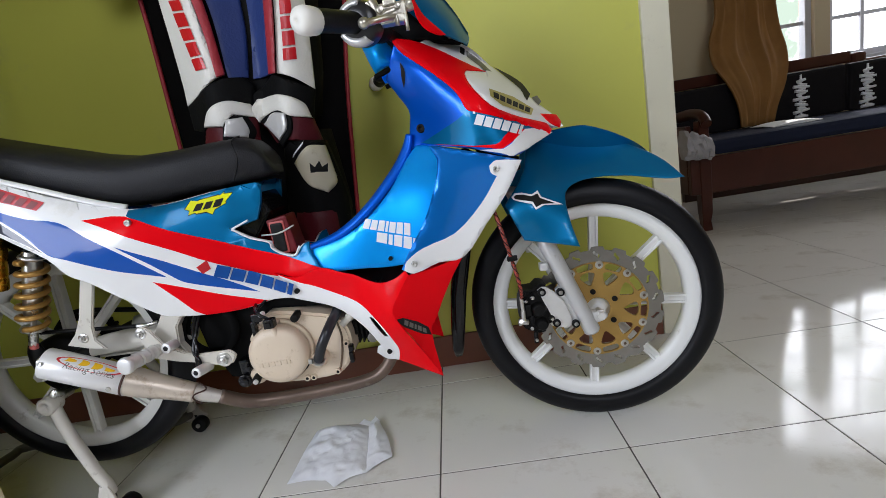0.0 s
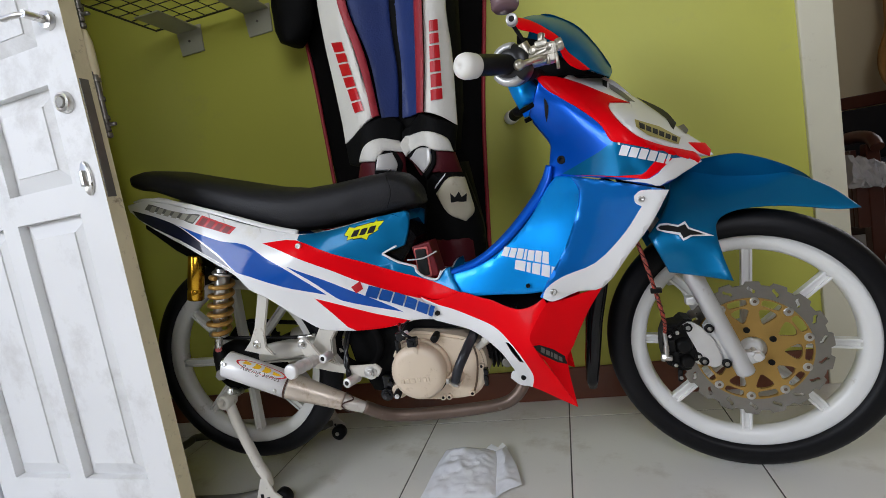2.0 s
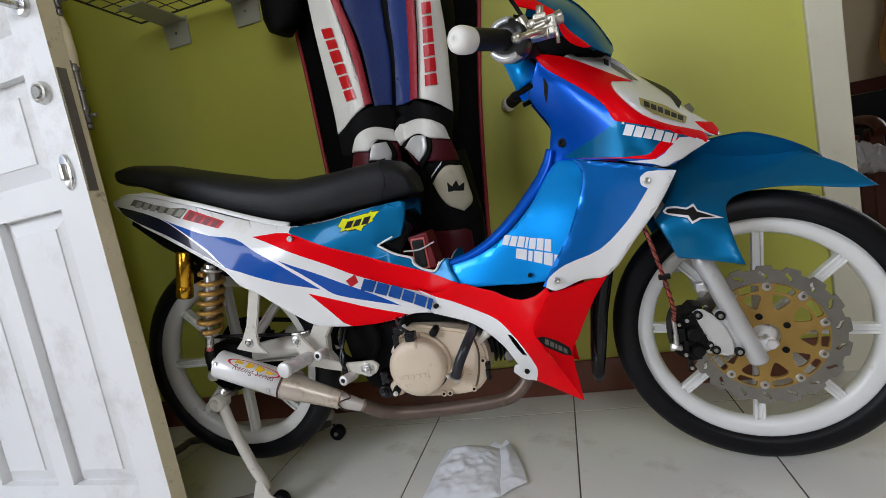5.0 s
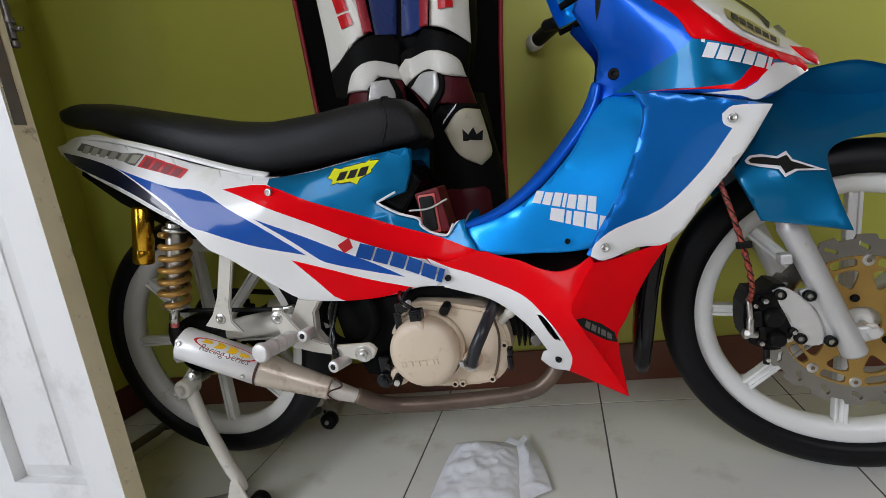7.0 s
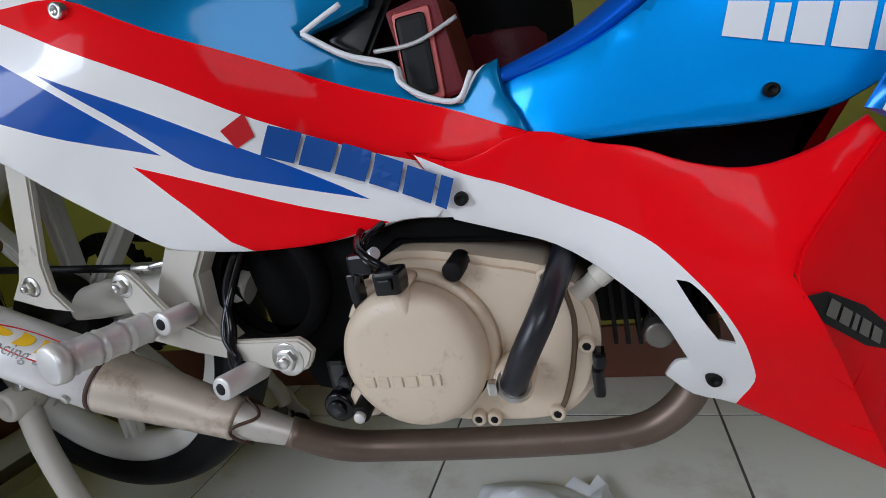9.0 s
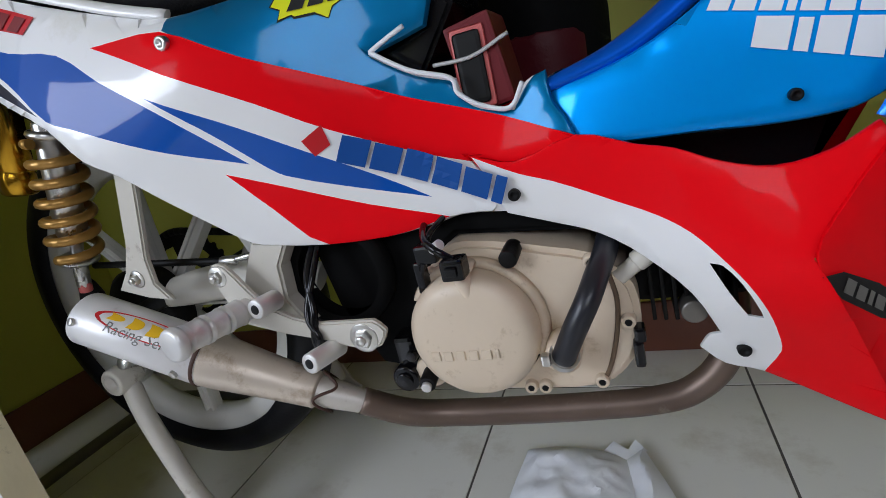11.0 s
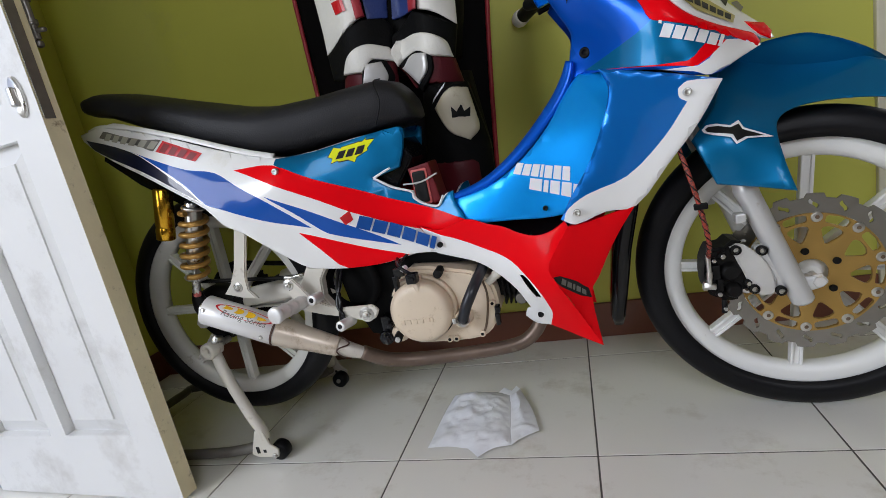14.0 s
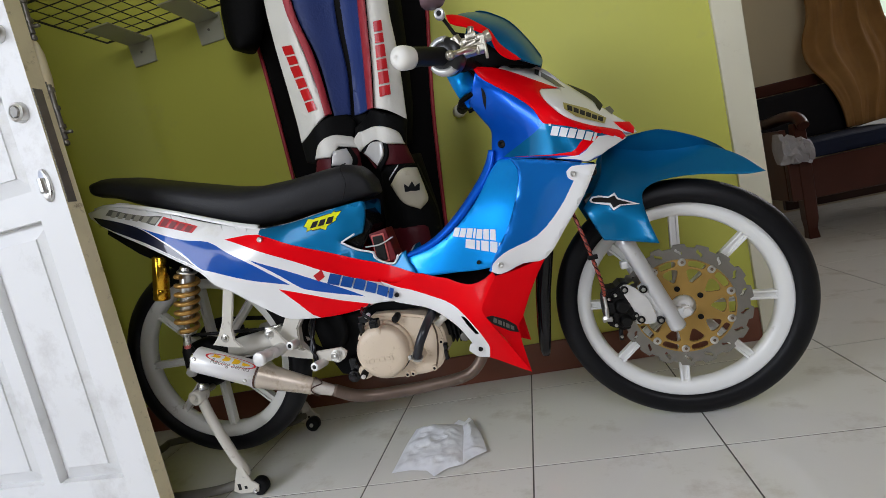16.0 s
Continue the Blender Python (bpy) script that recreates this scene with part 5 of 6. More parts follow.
for p, q, r in (((-.707, 1.176, .371), (-.710, 1.146, .373), .0105), ((-.650, 1.178, .313), (-.657, 1.134, .3175), .0105)):
    bm = bmesh.new()
    rod(bm, p, q, r)
    s = part("spacer", bm, M_ALU, hang)
    bm = bmesh.new()
    d = (Vector(q) - Vector(p)).normalized()
    rod(bm, Vector(q) - d * .001, Vector(q) + d * .0008, r * .5, n=12)
    part("spacer_bore", bm, M_BLACK, s)
bm = bmesh.new()
pa, pb = Vector((-.740, 1.176, .366)), Vector((-.7525, 1.080, .372))
Lp = (pb - pa).length
prof = [(0, 0), (.013, 0)]
for k in range(3):
    o = .018 + k * (Lp - .03) / 3
    prof += [(.0112, o - .003), (.0112, o), (.0146, o + .001), (.0136, o + .004), (.0136, o + (Lp - .03) / 3 - .006), (.0146, o + (Lp - .03) / 3 - .004)]
prof += [(.0115, Lp - .011), (.0162, Lp - .010), (.0168, Lp - .006), (.0155, Lp - .001), (.013, Lp), (0, Lp)]
lathe(bm, prof, axis(pa, pb), 32)
part("footpeg", bm, M_ALU, moto, "ribbed aluminium footpeg")
for far in (False, True):
    f = (lambda y: 2 * YB - y) if far else (lambda y: y)
    bm = bmesh.new()
    tube(bm, [(-.925, f(1.237), .372), (-.89, f(1.237), .375), (-.83, f(1.239), .378), (-.77, f(1.245), .378), (-.70, f(1.25), .365)], [.021, .024, .025, .024, .018], 14, flat=.6)
    arm = part("swingarm", bm, M_FRAME, moto, "dirty white swingarm with a black axle end")
    part("axle_plate", tube(bmesh.new(), [(-1.050, f(1.236), .340), (-1.0, f(1.236), .350), (-.95, f(1.237), .364), (-.915, f(1.237), .372)], [.013, .013, .015, .018], 12, flat=.5), M_DARK, arm)
bm = bmesh.new()
rod(bm, (-1.002, 1.207, .430), (-.790, 1.213, .409), .0042, n=10)
br2 = part("brake_rod", bm, M_DARK, moto, "thin black brake rod with a bright end")
bm = bmesh.new()
rod(bm, (-.800, 1.2125, .410), (-.777, 1.2135, .4085), .0058, n=6)
rod(bm, (-.785, 1.213, .409), (-.756, 1.215, .411), .0042, n=10)
part("rod_end", bm, M_STEEL, br2)
bm = bmesh.new()
rod(bm, (RX, 1.20, RZ), (RX, 2 * YB - 1.20, RZ), .0085)
lathe(bm, [(0, .012), (.012, .012), (.014, .008), (.014, 0)], about_y(RX, 1.205, RZ), 6, False)
part("rear_axle", bm, M_ALU, moto)
bm = bmesh.new()
lathe(bm, [(.03, -.01), (.060, -.01), (.066, -.006), (.066, .022), (.058, .03), (.02, .032), (0, .032)], about_y(RX, YB - .028, RZ), 40)
part("rear_brake_drum", bm, M_DARK, moto, "dirty black rear hub drum")
# toothed sprocket on the hub's far side, with the chain running forward to the engine
teeth = []
for k in range(144):
    q = .094 if k % 4 in (1, 2) else .0885
    teeth.append((q * math.cos(2 * math.pi * k / 144), q * math.sin(2 * math.pi * k / 144)))
gaps = [[(.040 * math.cos(2 * math.pi * k / 32), .040 * math.sin(2 * math.pi * k / 32)) for k in range(32)]]
for k in range(6):
    a = 2 * math.pi * k / 6
    gaps.append([(q * math.cos(a + d), q * math.sin(a + d)) for q, d in ((.052, -.28), (.052, .28), (.072, .32), (.076, 0), (.072, -.32))])
part("rear_sprocket", cutout(bmesh.new(), teeth, gaps, Matrix.Translation((RX, YB + .050, RZ)) @ Matrix.Rotation(radians(90), 4, "X"), .005), M_DARK, moto, "oily black toothed rear sprocket")
links = [Vector((RX + .093 * math.cos(t), YB + .0475, RZ + .093 * math.sin(t))) for t in np.linspace(radians(262), radians(82), 26)] + [Vector((RX + .013, YB + .0475, RZ + .092)).lerp(Vector((-.62, YB + .0475, .372)), k / 24) for k in range(1, 25)]
bm = bmesh.new()
for p, q in zip(links, links[1:]):
    d = (q - p).normalized() * .0015
    rod(bm, p - d, q + d, .0062, n=8)
part("drive_chain", bm, M_DARK, moto, "oily black drive chain")

# ---- engine ----
bm = bmesh.new()
plate(bm, rounded([(-.556, .362), (-.532, .388), (-.508, .393), (-.466, .386), (-.430, .377), (-.398, .368), (-.375, .350), (-.364, .333), (-.361, .302), (-.367, .272), (-.381, .249), (-.403, .234), (-.453, .230), (-.515, .232), (-.542, .236), (-.577, .254), (-.579, .310)], 2, 60), 1.214, 1.41, 0.006)
eng = part("engine_case", bm, M_ENGINE, moto, "beige painted engine case")
bm = bmesh.new()
lathe(bm, [(.063, -.02), (.063, .008), (.0622, .0125), (.0595, .0175), (.0545, .0215), (.045, .0245), (.02, .0262), (0, .0265)], about_y(-.511, 1.203, .3075), 64)
# dark ring added to draw the shaded gap around the cover
part("cover_gap_ring", lathe(bmesh.new(), [(.060, 0), (.0655, 0), (.0655, .004), (.060, .004)], about_y(-.511, 1.2145, .3075), 64, True, True), M_DARK, eng)
cov = part("clutch_cover", bm, M_ENGINE, eng, "round beige clutch cover with a cast wordmark")
for k, w in enumerate((.0095, .0095, .0095, .0095, .0095, .004)):
    x, z = -.5515 + k * .0128, .2945 + k * .0002
    rho = math.hypot(x + w / 2 + .511, z - .3075)
    y = 1.203 - float(np.interp(rho, (0, .02, .045, .0545, .0595), (.0265, .0262, .0245, .0215, .0175)))
    bm = bmesh.new()
    box(bm, (x, y - .0016, z - .005), (x + w, y + .003, z + .005), .0007, seg=1)
    part("lettering", bm, M_ENGINE, cov)
bm = bmesh.new()
pts = [(.071 * math.cos(a), .071 * math.sin(a)) for a in np.linspace(radians(150), radians(-30), 40)]
loft(bm, [[(-.510 + s * x / .071, 1.2145 - d, .309 + s * z / .071) for s, d in ((.060, .0), (.062, .009), (.068, .009), (.071, 0))] for x, z in pts], cap=True)
part("cover_flange", bm, M_ENGINE, eng)
bm = bmesh.new()
loft(bm, [[(-.506 + r * math.cos(a), y, .378 + r * .5 * math.sin(a) - dz) for a in np.linspace(0, 2 * math.pi, 14, endpoint=False)] for r, y, dz in ((.012, 1.200, 0), (.011, 1.184, .002))])
rod(bm, (-.507, 1.187, .376), (-.500, 1.1815, .334), .009, .003)
part("cover_rib", bm, M_ENGINE, cov)
for x, z in ((-.548, .366), (-.396, .362), (-.372, .303), (-.402, .243), (-.470, .238), (-.456, .238)):
    bm = bmesh.new()
    lathe(bm, [(0, .003), (.003, .003), (.0034, .006), (.0058, .006), (.0065, .004), (.007, -.004)], about_y(x, 1.213, z), 16)
    cb_ = part("case_bolt", bm, M_ENGINE, eng)
    part("bolt_socket", rod(bmesh.new(), (x, 1.209, z), (x, 1.2065, z), .0034, n=6), M_DARK, cb_)
bm = bmesh.new()
lathe(bm, [(0, .03), (.0135, .03), (.016, .027), (.017, 0), (.02, -.015)], about_y(-.430, 1.214, .283), 28)
part("hose_boss", bm, M_ENGINE, eng)
bm = bmesh.new()
tube(bm, [(-.431, 1.190, .280), (-.426, 1.180, .291), (-.414, 1.174, .316), (-.400, 1.180, .340), (-.390, 1.200, .357), (-.382, 1.226, .370), (-.374, 1.262, .395)], .0105, 18)
part("oil_cooler_hose", bm, M_HOSE, moto, "grey-black rubber breather hose")
bm = bmesh.new()
lathe(bm, [(.0115, 0), (.0135, 0), (.0135, .008), (.0115, .008)], axis((-.4295, 1.187, .283), (-.4245, 1.178, .2945)), 24, True, True)
box(bm, (-.446, 1.170, .284), (-.438, 1.178, .295), 0.002)
part("hose_clamp", bm, M_STEEL, moto, "steel hose clamp")
part("case_seam", tube(bmesh.new(), [(-.383, 1.2135, .350), (-.379, 1.2125, .322), (-.384, 1.2125, .287), (-.393, 1.2125, .257), (-.403, 1.2135, .238)], .0022, 8), M_GRIME, eng, "grimy joint of the engine case")
part("breather_plug", rod(bmesh.new(), (-.463, 1.225, .380), (-.464, 1.196, .377), .0085), M_DARK, eng, "black rubber plug on the engine case")
bm = boxed((-.371, 1.206, .258), (-.362, 1.222, .284), .003)
box(bm, (-.369, 1.204, .284), (-.359, 1.220, .298), .003)
part("wire_clip", bm, M_PLBLACK, eng, "black wire clip")
bm = bmesh.new()
lathe(bm, [(.0, .0), (.013, 0), (.017, -.002), (.0185, -.008), (.0185, -.03)], about_y(-.569, 1.200, .263), 24)
part("kick_shaft_boss", bm, M_ENGINE, eng)
bm = bmesh.new()
rod(bm, (-.569, 1.205, .263), (-.567, 1.181, .2605), .0085, n=20)
kick = part("kick_shaft", bm, M_DARK, moto)
part("shaft_end", rod(bmesh.new(), (-.567, 1.182, .2605), (-.5665, 1.1765, .2598), .0052, n=20), M_ALU, kick)
bm = bmesh.new()
box(bm, (-.517, 1.166, .373), (-.496, 1.188, .392), 0.003)
box(bm, (-.512, 1.163, .378), (-.501, 1.167, .387), 0.0015)
box(bm, (-.548, 1.188, .384), (-.527, 1.206, .402), 0.003)
box(bm, (-.553, 1.190, .360), (-.545, 1.206, .386), 0.002)
tube(bm, [(-.508, 1.180, .389), (-.522, 1.178, .401), (-.536, 1.192, .409), (-.548, 1.235, .418)], .0035, 8)
tube(bm, [(-.535, 1.193, .401), (-.53, 1.198, .412), (-.522, 1.225, .42)], .003, 8)
tube(bm, [(-.541, 1.19, .386), (-.549, 1.195, .371), (-.557, 1.205, .352)], .003, 8)
part("starter_switch", bm, M_PLBLACK, moto, "black cable connector on the engine")
bm = bmesh.new()
rod(bm, (-.528, 1.188, .398), (-.517, 1.182, .404), .005)
part("cable_ferrule", bm, M_ALU, moto)
for k in range(8):
    x = -.352 + k * .0095
    bm = bmesh.new()
    box(bm, (x, 1.238, .288 - k * .0005), (x + .0035, 1.385, .415), 0.001)
    part("cooling_fin", bm, M_DARK, eng)
bm = bmesh.new()
box(bm, (-.365, 1.255, .30), (-.27, 1.37, .40), 0.006)
part("cylinder", bm, M_DARK, eng)
bm = bmesh.new()
rod(bm, (-.388, 1.222, .332), (-.352, 1.222, .358), .0075)
rod(bm, (-.360, 1.222, .353), (-.350, 1.222, .360), .0095, n=12)
part("cable_guide", bm, M_FRAME, moto, "pale cable sleeve on the engine")
bm = bmesh.new()
rod(bm, (-.318, 1.25, .300), (-.318, 1.225, .300), .011)
part("plug_cap", bm, M_BRASS, moto)
bm = bmesh.new()
plate(bm, [(-.70, .46), (-.60, .46), (-.50, .43), (-.36, .43), (-.36, .38), (-.52, .395), (-.56, .37), (-.585, .29), (-.60, .245), (-.645, .255), (-.68, .33)], 1.235, 1.39, 0.006)
part("air_box", bm, M_MATTE, moto, "black air box and intake behind the engine")
bm = bmesh.new()
lathe(bm, [(.048, 0), (.060, 0), (.062, .004), (.062, .02), (.048, .02)], about_y(-.655, 1.235, .375), 40)
part("sprocket_guard", bm, M_MATTE, moto)
bm = bmesh.new()
box(bm, (-.606, 1.205, .264), (-.584, 1.235, .302), 0.005)
rod(bm, (-.598, 1.215, .258), (-.598, 1.196, .258), .015)
rod(bm, (-.598, 1.198, .258), (-.598, 1.192, .258), .009)
rod(bm, (-.585, 1.21, .284), (-.585, 1.196, .284), .006)
part("gear_shaft_cover", bm, M_PLBLACK, moto)
bm = bmesh.new()
tube(bm, [(-.668, 1.23, .43), (-.672, 1.192, .39), (-.664, 1.172, .355), (-.667, 1.165, .325), (-.660, 1.165, .312)], .0045, 8)
tube(bm, [(-.664, 1.23, .43), (-.664, 1.19, .39), (-.671, 1.170, .352), (-.660, 1.163, .33), (-.666, 1.163, .312)], .0035, 8)
part("wiring_lead", bm, M_PLBLACK, moto, "black twisted wiring lead")

# ---- exhaust ----
bm = bmesh.new()
ra, rb = Vector((-.957, 1.148, .382)), Vector((-.8155, 1.163, .312))
Lm = (rb - ra).length
lathe(bm, [(.010, .006), (.025, .006), (.028, .0005), (.0300, 0), (.0307, .0015), (.0307, Lm), (.028, Lm + .001)], axis(ra, rb), 48)
muf = part("muffler", bm, M_MUFF, moto, "short satin aluminium muffler can")
bm = bmesh.new()
lathe(bm, [(.0305, 0), (.0317, .001), (.0317, .004), (.0305, .005)], axis(ra.lerp(rb, .97), rb), 48)
part("muffler_band", bm, M_BAND, muf, "brown rusted muffler joint")
bm = bmesh.new()
ca, cb = rb, Vector((-.704, 1.182, .258))
d1 = (cb - ca).length
lathe(bm, [(.0302, 0), (.0294, .02), (.0245, d1 * .55), (.0200, d1), (.0205, d1 + .002), (.0198, d1 + .004), (.0165, d1 + .006)], axis(ca, cb), 40)
part("muffler_cone", bm, M_CONE, muf, "heat-stained tapering steel cone")
bm = bmesh.new()
lathe(bm, [(.0185, -.004), (.0178, .002), (.0155, .03), (.0125, .058), (.0118, .062)], axis(cb, (-.650, 1.196, .230)), 32)
part("cone_tip", bm, M_TIP, muf, "pale welded cone tip")
bm = bmesh.new()
wm = axis(cb, (-.650, 1.196, .230))
tube(bm, [wm @ Vector(((.0206 - .0022 * u) * math.cos(t), (.0206 - .0022 * u) * math.sin(t), .004 + .020 * u)) for t in np.linspace(0, 2 * math.pi, 49) for u in [.5 + .5 * math.cos(3 * t)]], .0016, 6, k=1)
part("weld_seam", bm, M_BAND, muf)
bm = bmesh.new()
lathe(bm, [(.009, -.012), (.0115, -.012), (.0125, -.010), (.0125, .008), (.009, .008)], axis(ra, rb), 28, True, True)
part("outlet", bm, M_STEEL, muf, "chromed outlet tube")
bm = bmesh.new()
tube(bm, [(-.656, 1.192, .236), (-.615, 1.214, .205), (-.565, 1.234, .190), (-.48, 1.245, .186), (-.41, 1.248, .189), (-.362, 1.250, .193), (-.326, 1.252, .203), (-.297, 1.255, .230), (-.283, 1.265, .268), (-.280, 1.29, .31)], [.0145, .015, .0150, .0148, .0142, .0138, .0135, .0135, .0135, .0135], 20)
part("exhaust_pipe", bm, M_PIPE, moto, "brown oxidised exhaust header pipe")
for t in (.1, .86):
    bm = bmesh.new()
    p = ra.lerp(rb, t)
    o = Vector((0, -.0275, .014)) if t < .5 else Vector((0, -.030, -.0075))
    rod(bm, p + o * .95, p + o * 1.12, .0045, n=12)
    part("rivet", bm, M_STEEL, muf)
# label on the can, wrapped round its near upper side
mm = axis(ra, rb)
inv = mm.inverted()
side_dir = inv.to_3x3() @ Vector((0, -1, 0))
base = math.atan2(side_dir.y, side_dir.x)
up_dir = inv.to_3x3() @ Vector((0, 0, 1))
sgn = 1 if math.sin(math.atan2(up_dir.y, up_dir.x) - base) > 0 else -1


def wrap(name, pts, off, mat, n=6):
    """A film on the can: points of (along, angle up from the near side)."""
    bm = bmesh.new()
    loop = rounded(pts, 3, 60)
    vs, _, fs, *_ = delaunay_2d_cdt([Vector(p) for p in loop], [(i, (i + 1) % len(loop)) for i in range(len(loop))], [], 1, 1e-5)
    V = [bm.verts.new(mm @ Vector((off * math.cos(base + sgn * v[1] * 9), off * math.sin(base + sgn * v[1] * 9), v[0]))) for v in vs]
    for f in fs:
        bm.faces.new([V[i] for i in f])
    bmesh.ops.recalc_face_normals(bm, faces=bm.faces)
    return part(name, bm, mat, muf)


E0 = [(.090 + .062 * math.cos(a), .110 + .045 * math.sin(a)) for a in np.linspace(0, 2 * math.pi, 24, endpoint=False)]
wrap("label", E0, .0311, M_REDST)
for u0, u1, v0, v1, lean in ((.042, .064, .104, .136, .005), (.069, .088, .094, .143, .004), (.094, .113, .090, .141, .002), (.119, .138, .094, .122, 0)):
    wrap("label_word", [(u0, v0), (u0 + lean, v0 + .6 * (v1 - v0)), (u0 - .002 + lean, v1), (u1 - .004, v1 - .006), (u1, (v0 + v1) / 2), (u1 - .006, v0 + .004)], .0314, M_AMBER)


def letters(word, height):
    """Flat letters of the built-in font as points and faces, from the origin rightwards."""
    cu = bpy.data.curves.new("word", "FONT")
    cu.body, cu.size, cu.resolution_u = word, height, 2
    ob = bpy.data.objects.new("word", cu)
    bpy.context.scene.collection.objects.link(ob)
    bpy.context.view_layer.update()
    me = bpy.data.meshes.new_from_object(ob.evaluated_get(bpy.context.evaluated_depsgraph_get()))
    got = [tuple(v.co) for v in me.vertices], [tuple(f.vertices) for f in me.polygons]
    bpy.data.objects.remove(ob)
    bpy.data.curves.remove(cu)
    bpy.data.meshes.remove(me)
    return got


pts_, faces_ = letters("Racing Series", .0175)
wide = max(q[0] for q in pts_)
bm = bmesh.new()
V = []
for x, y, _ in pts_:
    u = .044 + (x + .25 * y) / wide * .096
    ang = base + sgn * (.50 + y / .0311)
    V.append(bm.verts.new(mm @ Vector((.0313 * math.cos(ang), .0313 * math.sin(ang), u))))
for f in faces_:
    bm.faces.new([V[i] for i in f])
bmesh.ops.recalc_face_normals(bm, faces=bm.faces)
part("label_line", bm, M_GREY, muf, "small dark lettering under the label")

# ---- paddock stand under the rear wheel ----
stand = thing("paddock_stand", (-1.0, YB, 0), "dirty white tubular steel paddock stand with small black wheels", "stand")
for far in (False, True):
    f = (lambda y: 2 * YB + .06 - y) if far else (lambda y: y)
    bm = bmesh.new()
    tube(bm, [(-1.018, f(1.195), .272), (-.995, f(1.182), .215), (-.955, f(1.172), .118), (-.938, f(1.170), .085), (-.935, f(1.170), .06)], .0125, 18)
    part("upright", bm, M_FRAME, stand)
    bm = bmesh.new()
    lathe(bm, [(.010, -.012), (.017, -.012), (.019, -.009), (.019, .022), (.017, .025), (.010, .025), (.010, -.012)], about_y(-1.018, f(1.197), .276), 28)
    part("socket", bm, M_FRAME, stand)
    bm = bmesh.new()
    rod(bm, (-1.005, f(1.21), .290), (-1.000, f(1.185), .300), .009)
    rod(bm, (-1.018, f(1.19), .276), (-1.018, f(1.25), .276), .008)
    part("pad", bm, M_STEEL, stand)
    bm = bmesh.new()
    yp = f(1.158)
    plate(bm, [(-.948, .085), (-.930, .085), (-.918, .05), (-.900, .036), (-.905, .018), (-.955, .018), (-.972, .026), (-.965, .045)], yp, yp + .005, 0.001)
    lug = part("wheel_lug", bm, M_FRAME, stand, "steel lug plate with slots")
    bm = bmesh.new()
    for x, z, w, h in ((-.952, .037, .004, .008), (-.935, .034, .0035, .0035)):
        plate(bm, [(x - w, z - h), (x + w, z - h), (x + w, z + h), (x - w, z + h)], yp - .0012, yp + .001, 0)
    part("slot", bm, M_BLACK, lug)
    bm = bmesh.new()
    lathe(bm, [(.004, -.014), (.018, -.014), (.0215, -.010), (.0215, .010), (.018, .014), (.004, .014)], about_y(-.912, f(1.182), .0215), 28)
    cw = part("caster_wheel", bm, M_RUBBER, stand, "black rubber caster wheel")
    bm = bmesh.new()
    rod(bm, (-.912, f(1.154), .0225), (-.912, f(1.2), .0225), .006, n=12)
    part("caster_axle", bm, M_STEEL, cw)
bm = bmesh.new()
tube(bm, [(-.94, 1.175, .05), (-.99, 1.172, .032), (-1.10, 1.166, .026), (-1.40, 1.168, .026), (-1.442, 1.20, .026), (-1.45, 1.30, .026), (-1.445, 1.46, .026), (-1.41, 1.505, .026), (-1.08, 1.51, .026), (-.99, 1.508, .032), (-.94, 1.505, .05)], .012, 14)
part("base_loop", bm, M_STANDBAR, stand, "dark grey base loop lying near the floor")

# ---- crumpled white bag on the floor ----
def crumple(outline, height, seed, step=.012):
    """A crumpled film: an outline on the floor raised into creases and folded edges."""
    loop = rounded(outline, 3, 35)
    a = np.array(loop)
    gx, gy = np.meshgrid(np.arange(a[:, 0].min(), a[:, 0].max(), step), np.arange(a[:, 1].min(), a[:, 1].max(), step))
    g = np.c_[gx.ravel(), gy.ravel()]
    g = g + np.random.RandomState(seed).uniform(-.3, .3, g.shape) * step
    g = g[inside(loop, g)]
    g = g[dist_to(loop, g) > step * .5]
    pts = loop + [tuple(p) for p in g]
    vs, _, fs, *_ = delaunay_2d_cdt([Vector(p) for p in pts], [(i, (i + 1) % len(loop)) for i in range(len(loop))], [], 1, 1e-5)
    bm = bmesh.new()
    d = dist_to(loop, np.array([tuple(v) for v in vs]))
    V = []
    for v, dd in zip(vs, d):
        p = Vector((v[0] * 9, v[1] * 9, seed))
        r = 1 - abs(noise.noise(p * .8)) * 1.8
        r2 = (1 - abs(noise.noise(p * 2.2)) * 2.2)
        r3 = (1 - abs(noise.noise(p * 5.0)) * 2.4)
        ramp = (v[1] - a[:, 1].min()) / (np.ptp(a[:, 1]) + 1e-6)
        h = height * (0.12 + .75 * ramp ** 1.5 + .16 * max(0, r) ** 2 + .16 * r2 + .10 * r3) * min(1, .35 + dd / .04)
        V.append(bm.verts.new((v[0], v[1], .003 + max(0, h))))
    for f in fs:
        face = bm.faces.new([V[i] for i in f])
        face.smooth = True
    bmesh.ops.recalc_face_normals(bm, faces=bm.faces)
    if sum(f.normal.z for f in bm.faces) < 0:
        bmesh.ops.reverse_faces(bm, faces=bm.faces)
    return bm


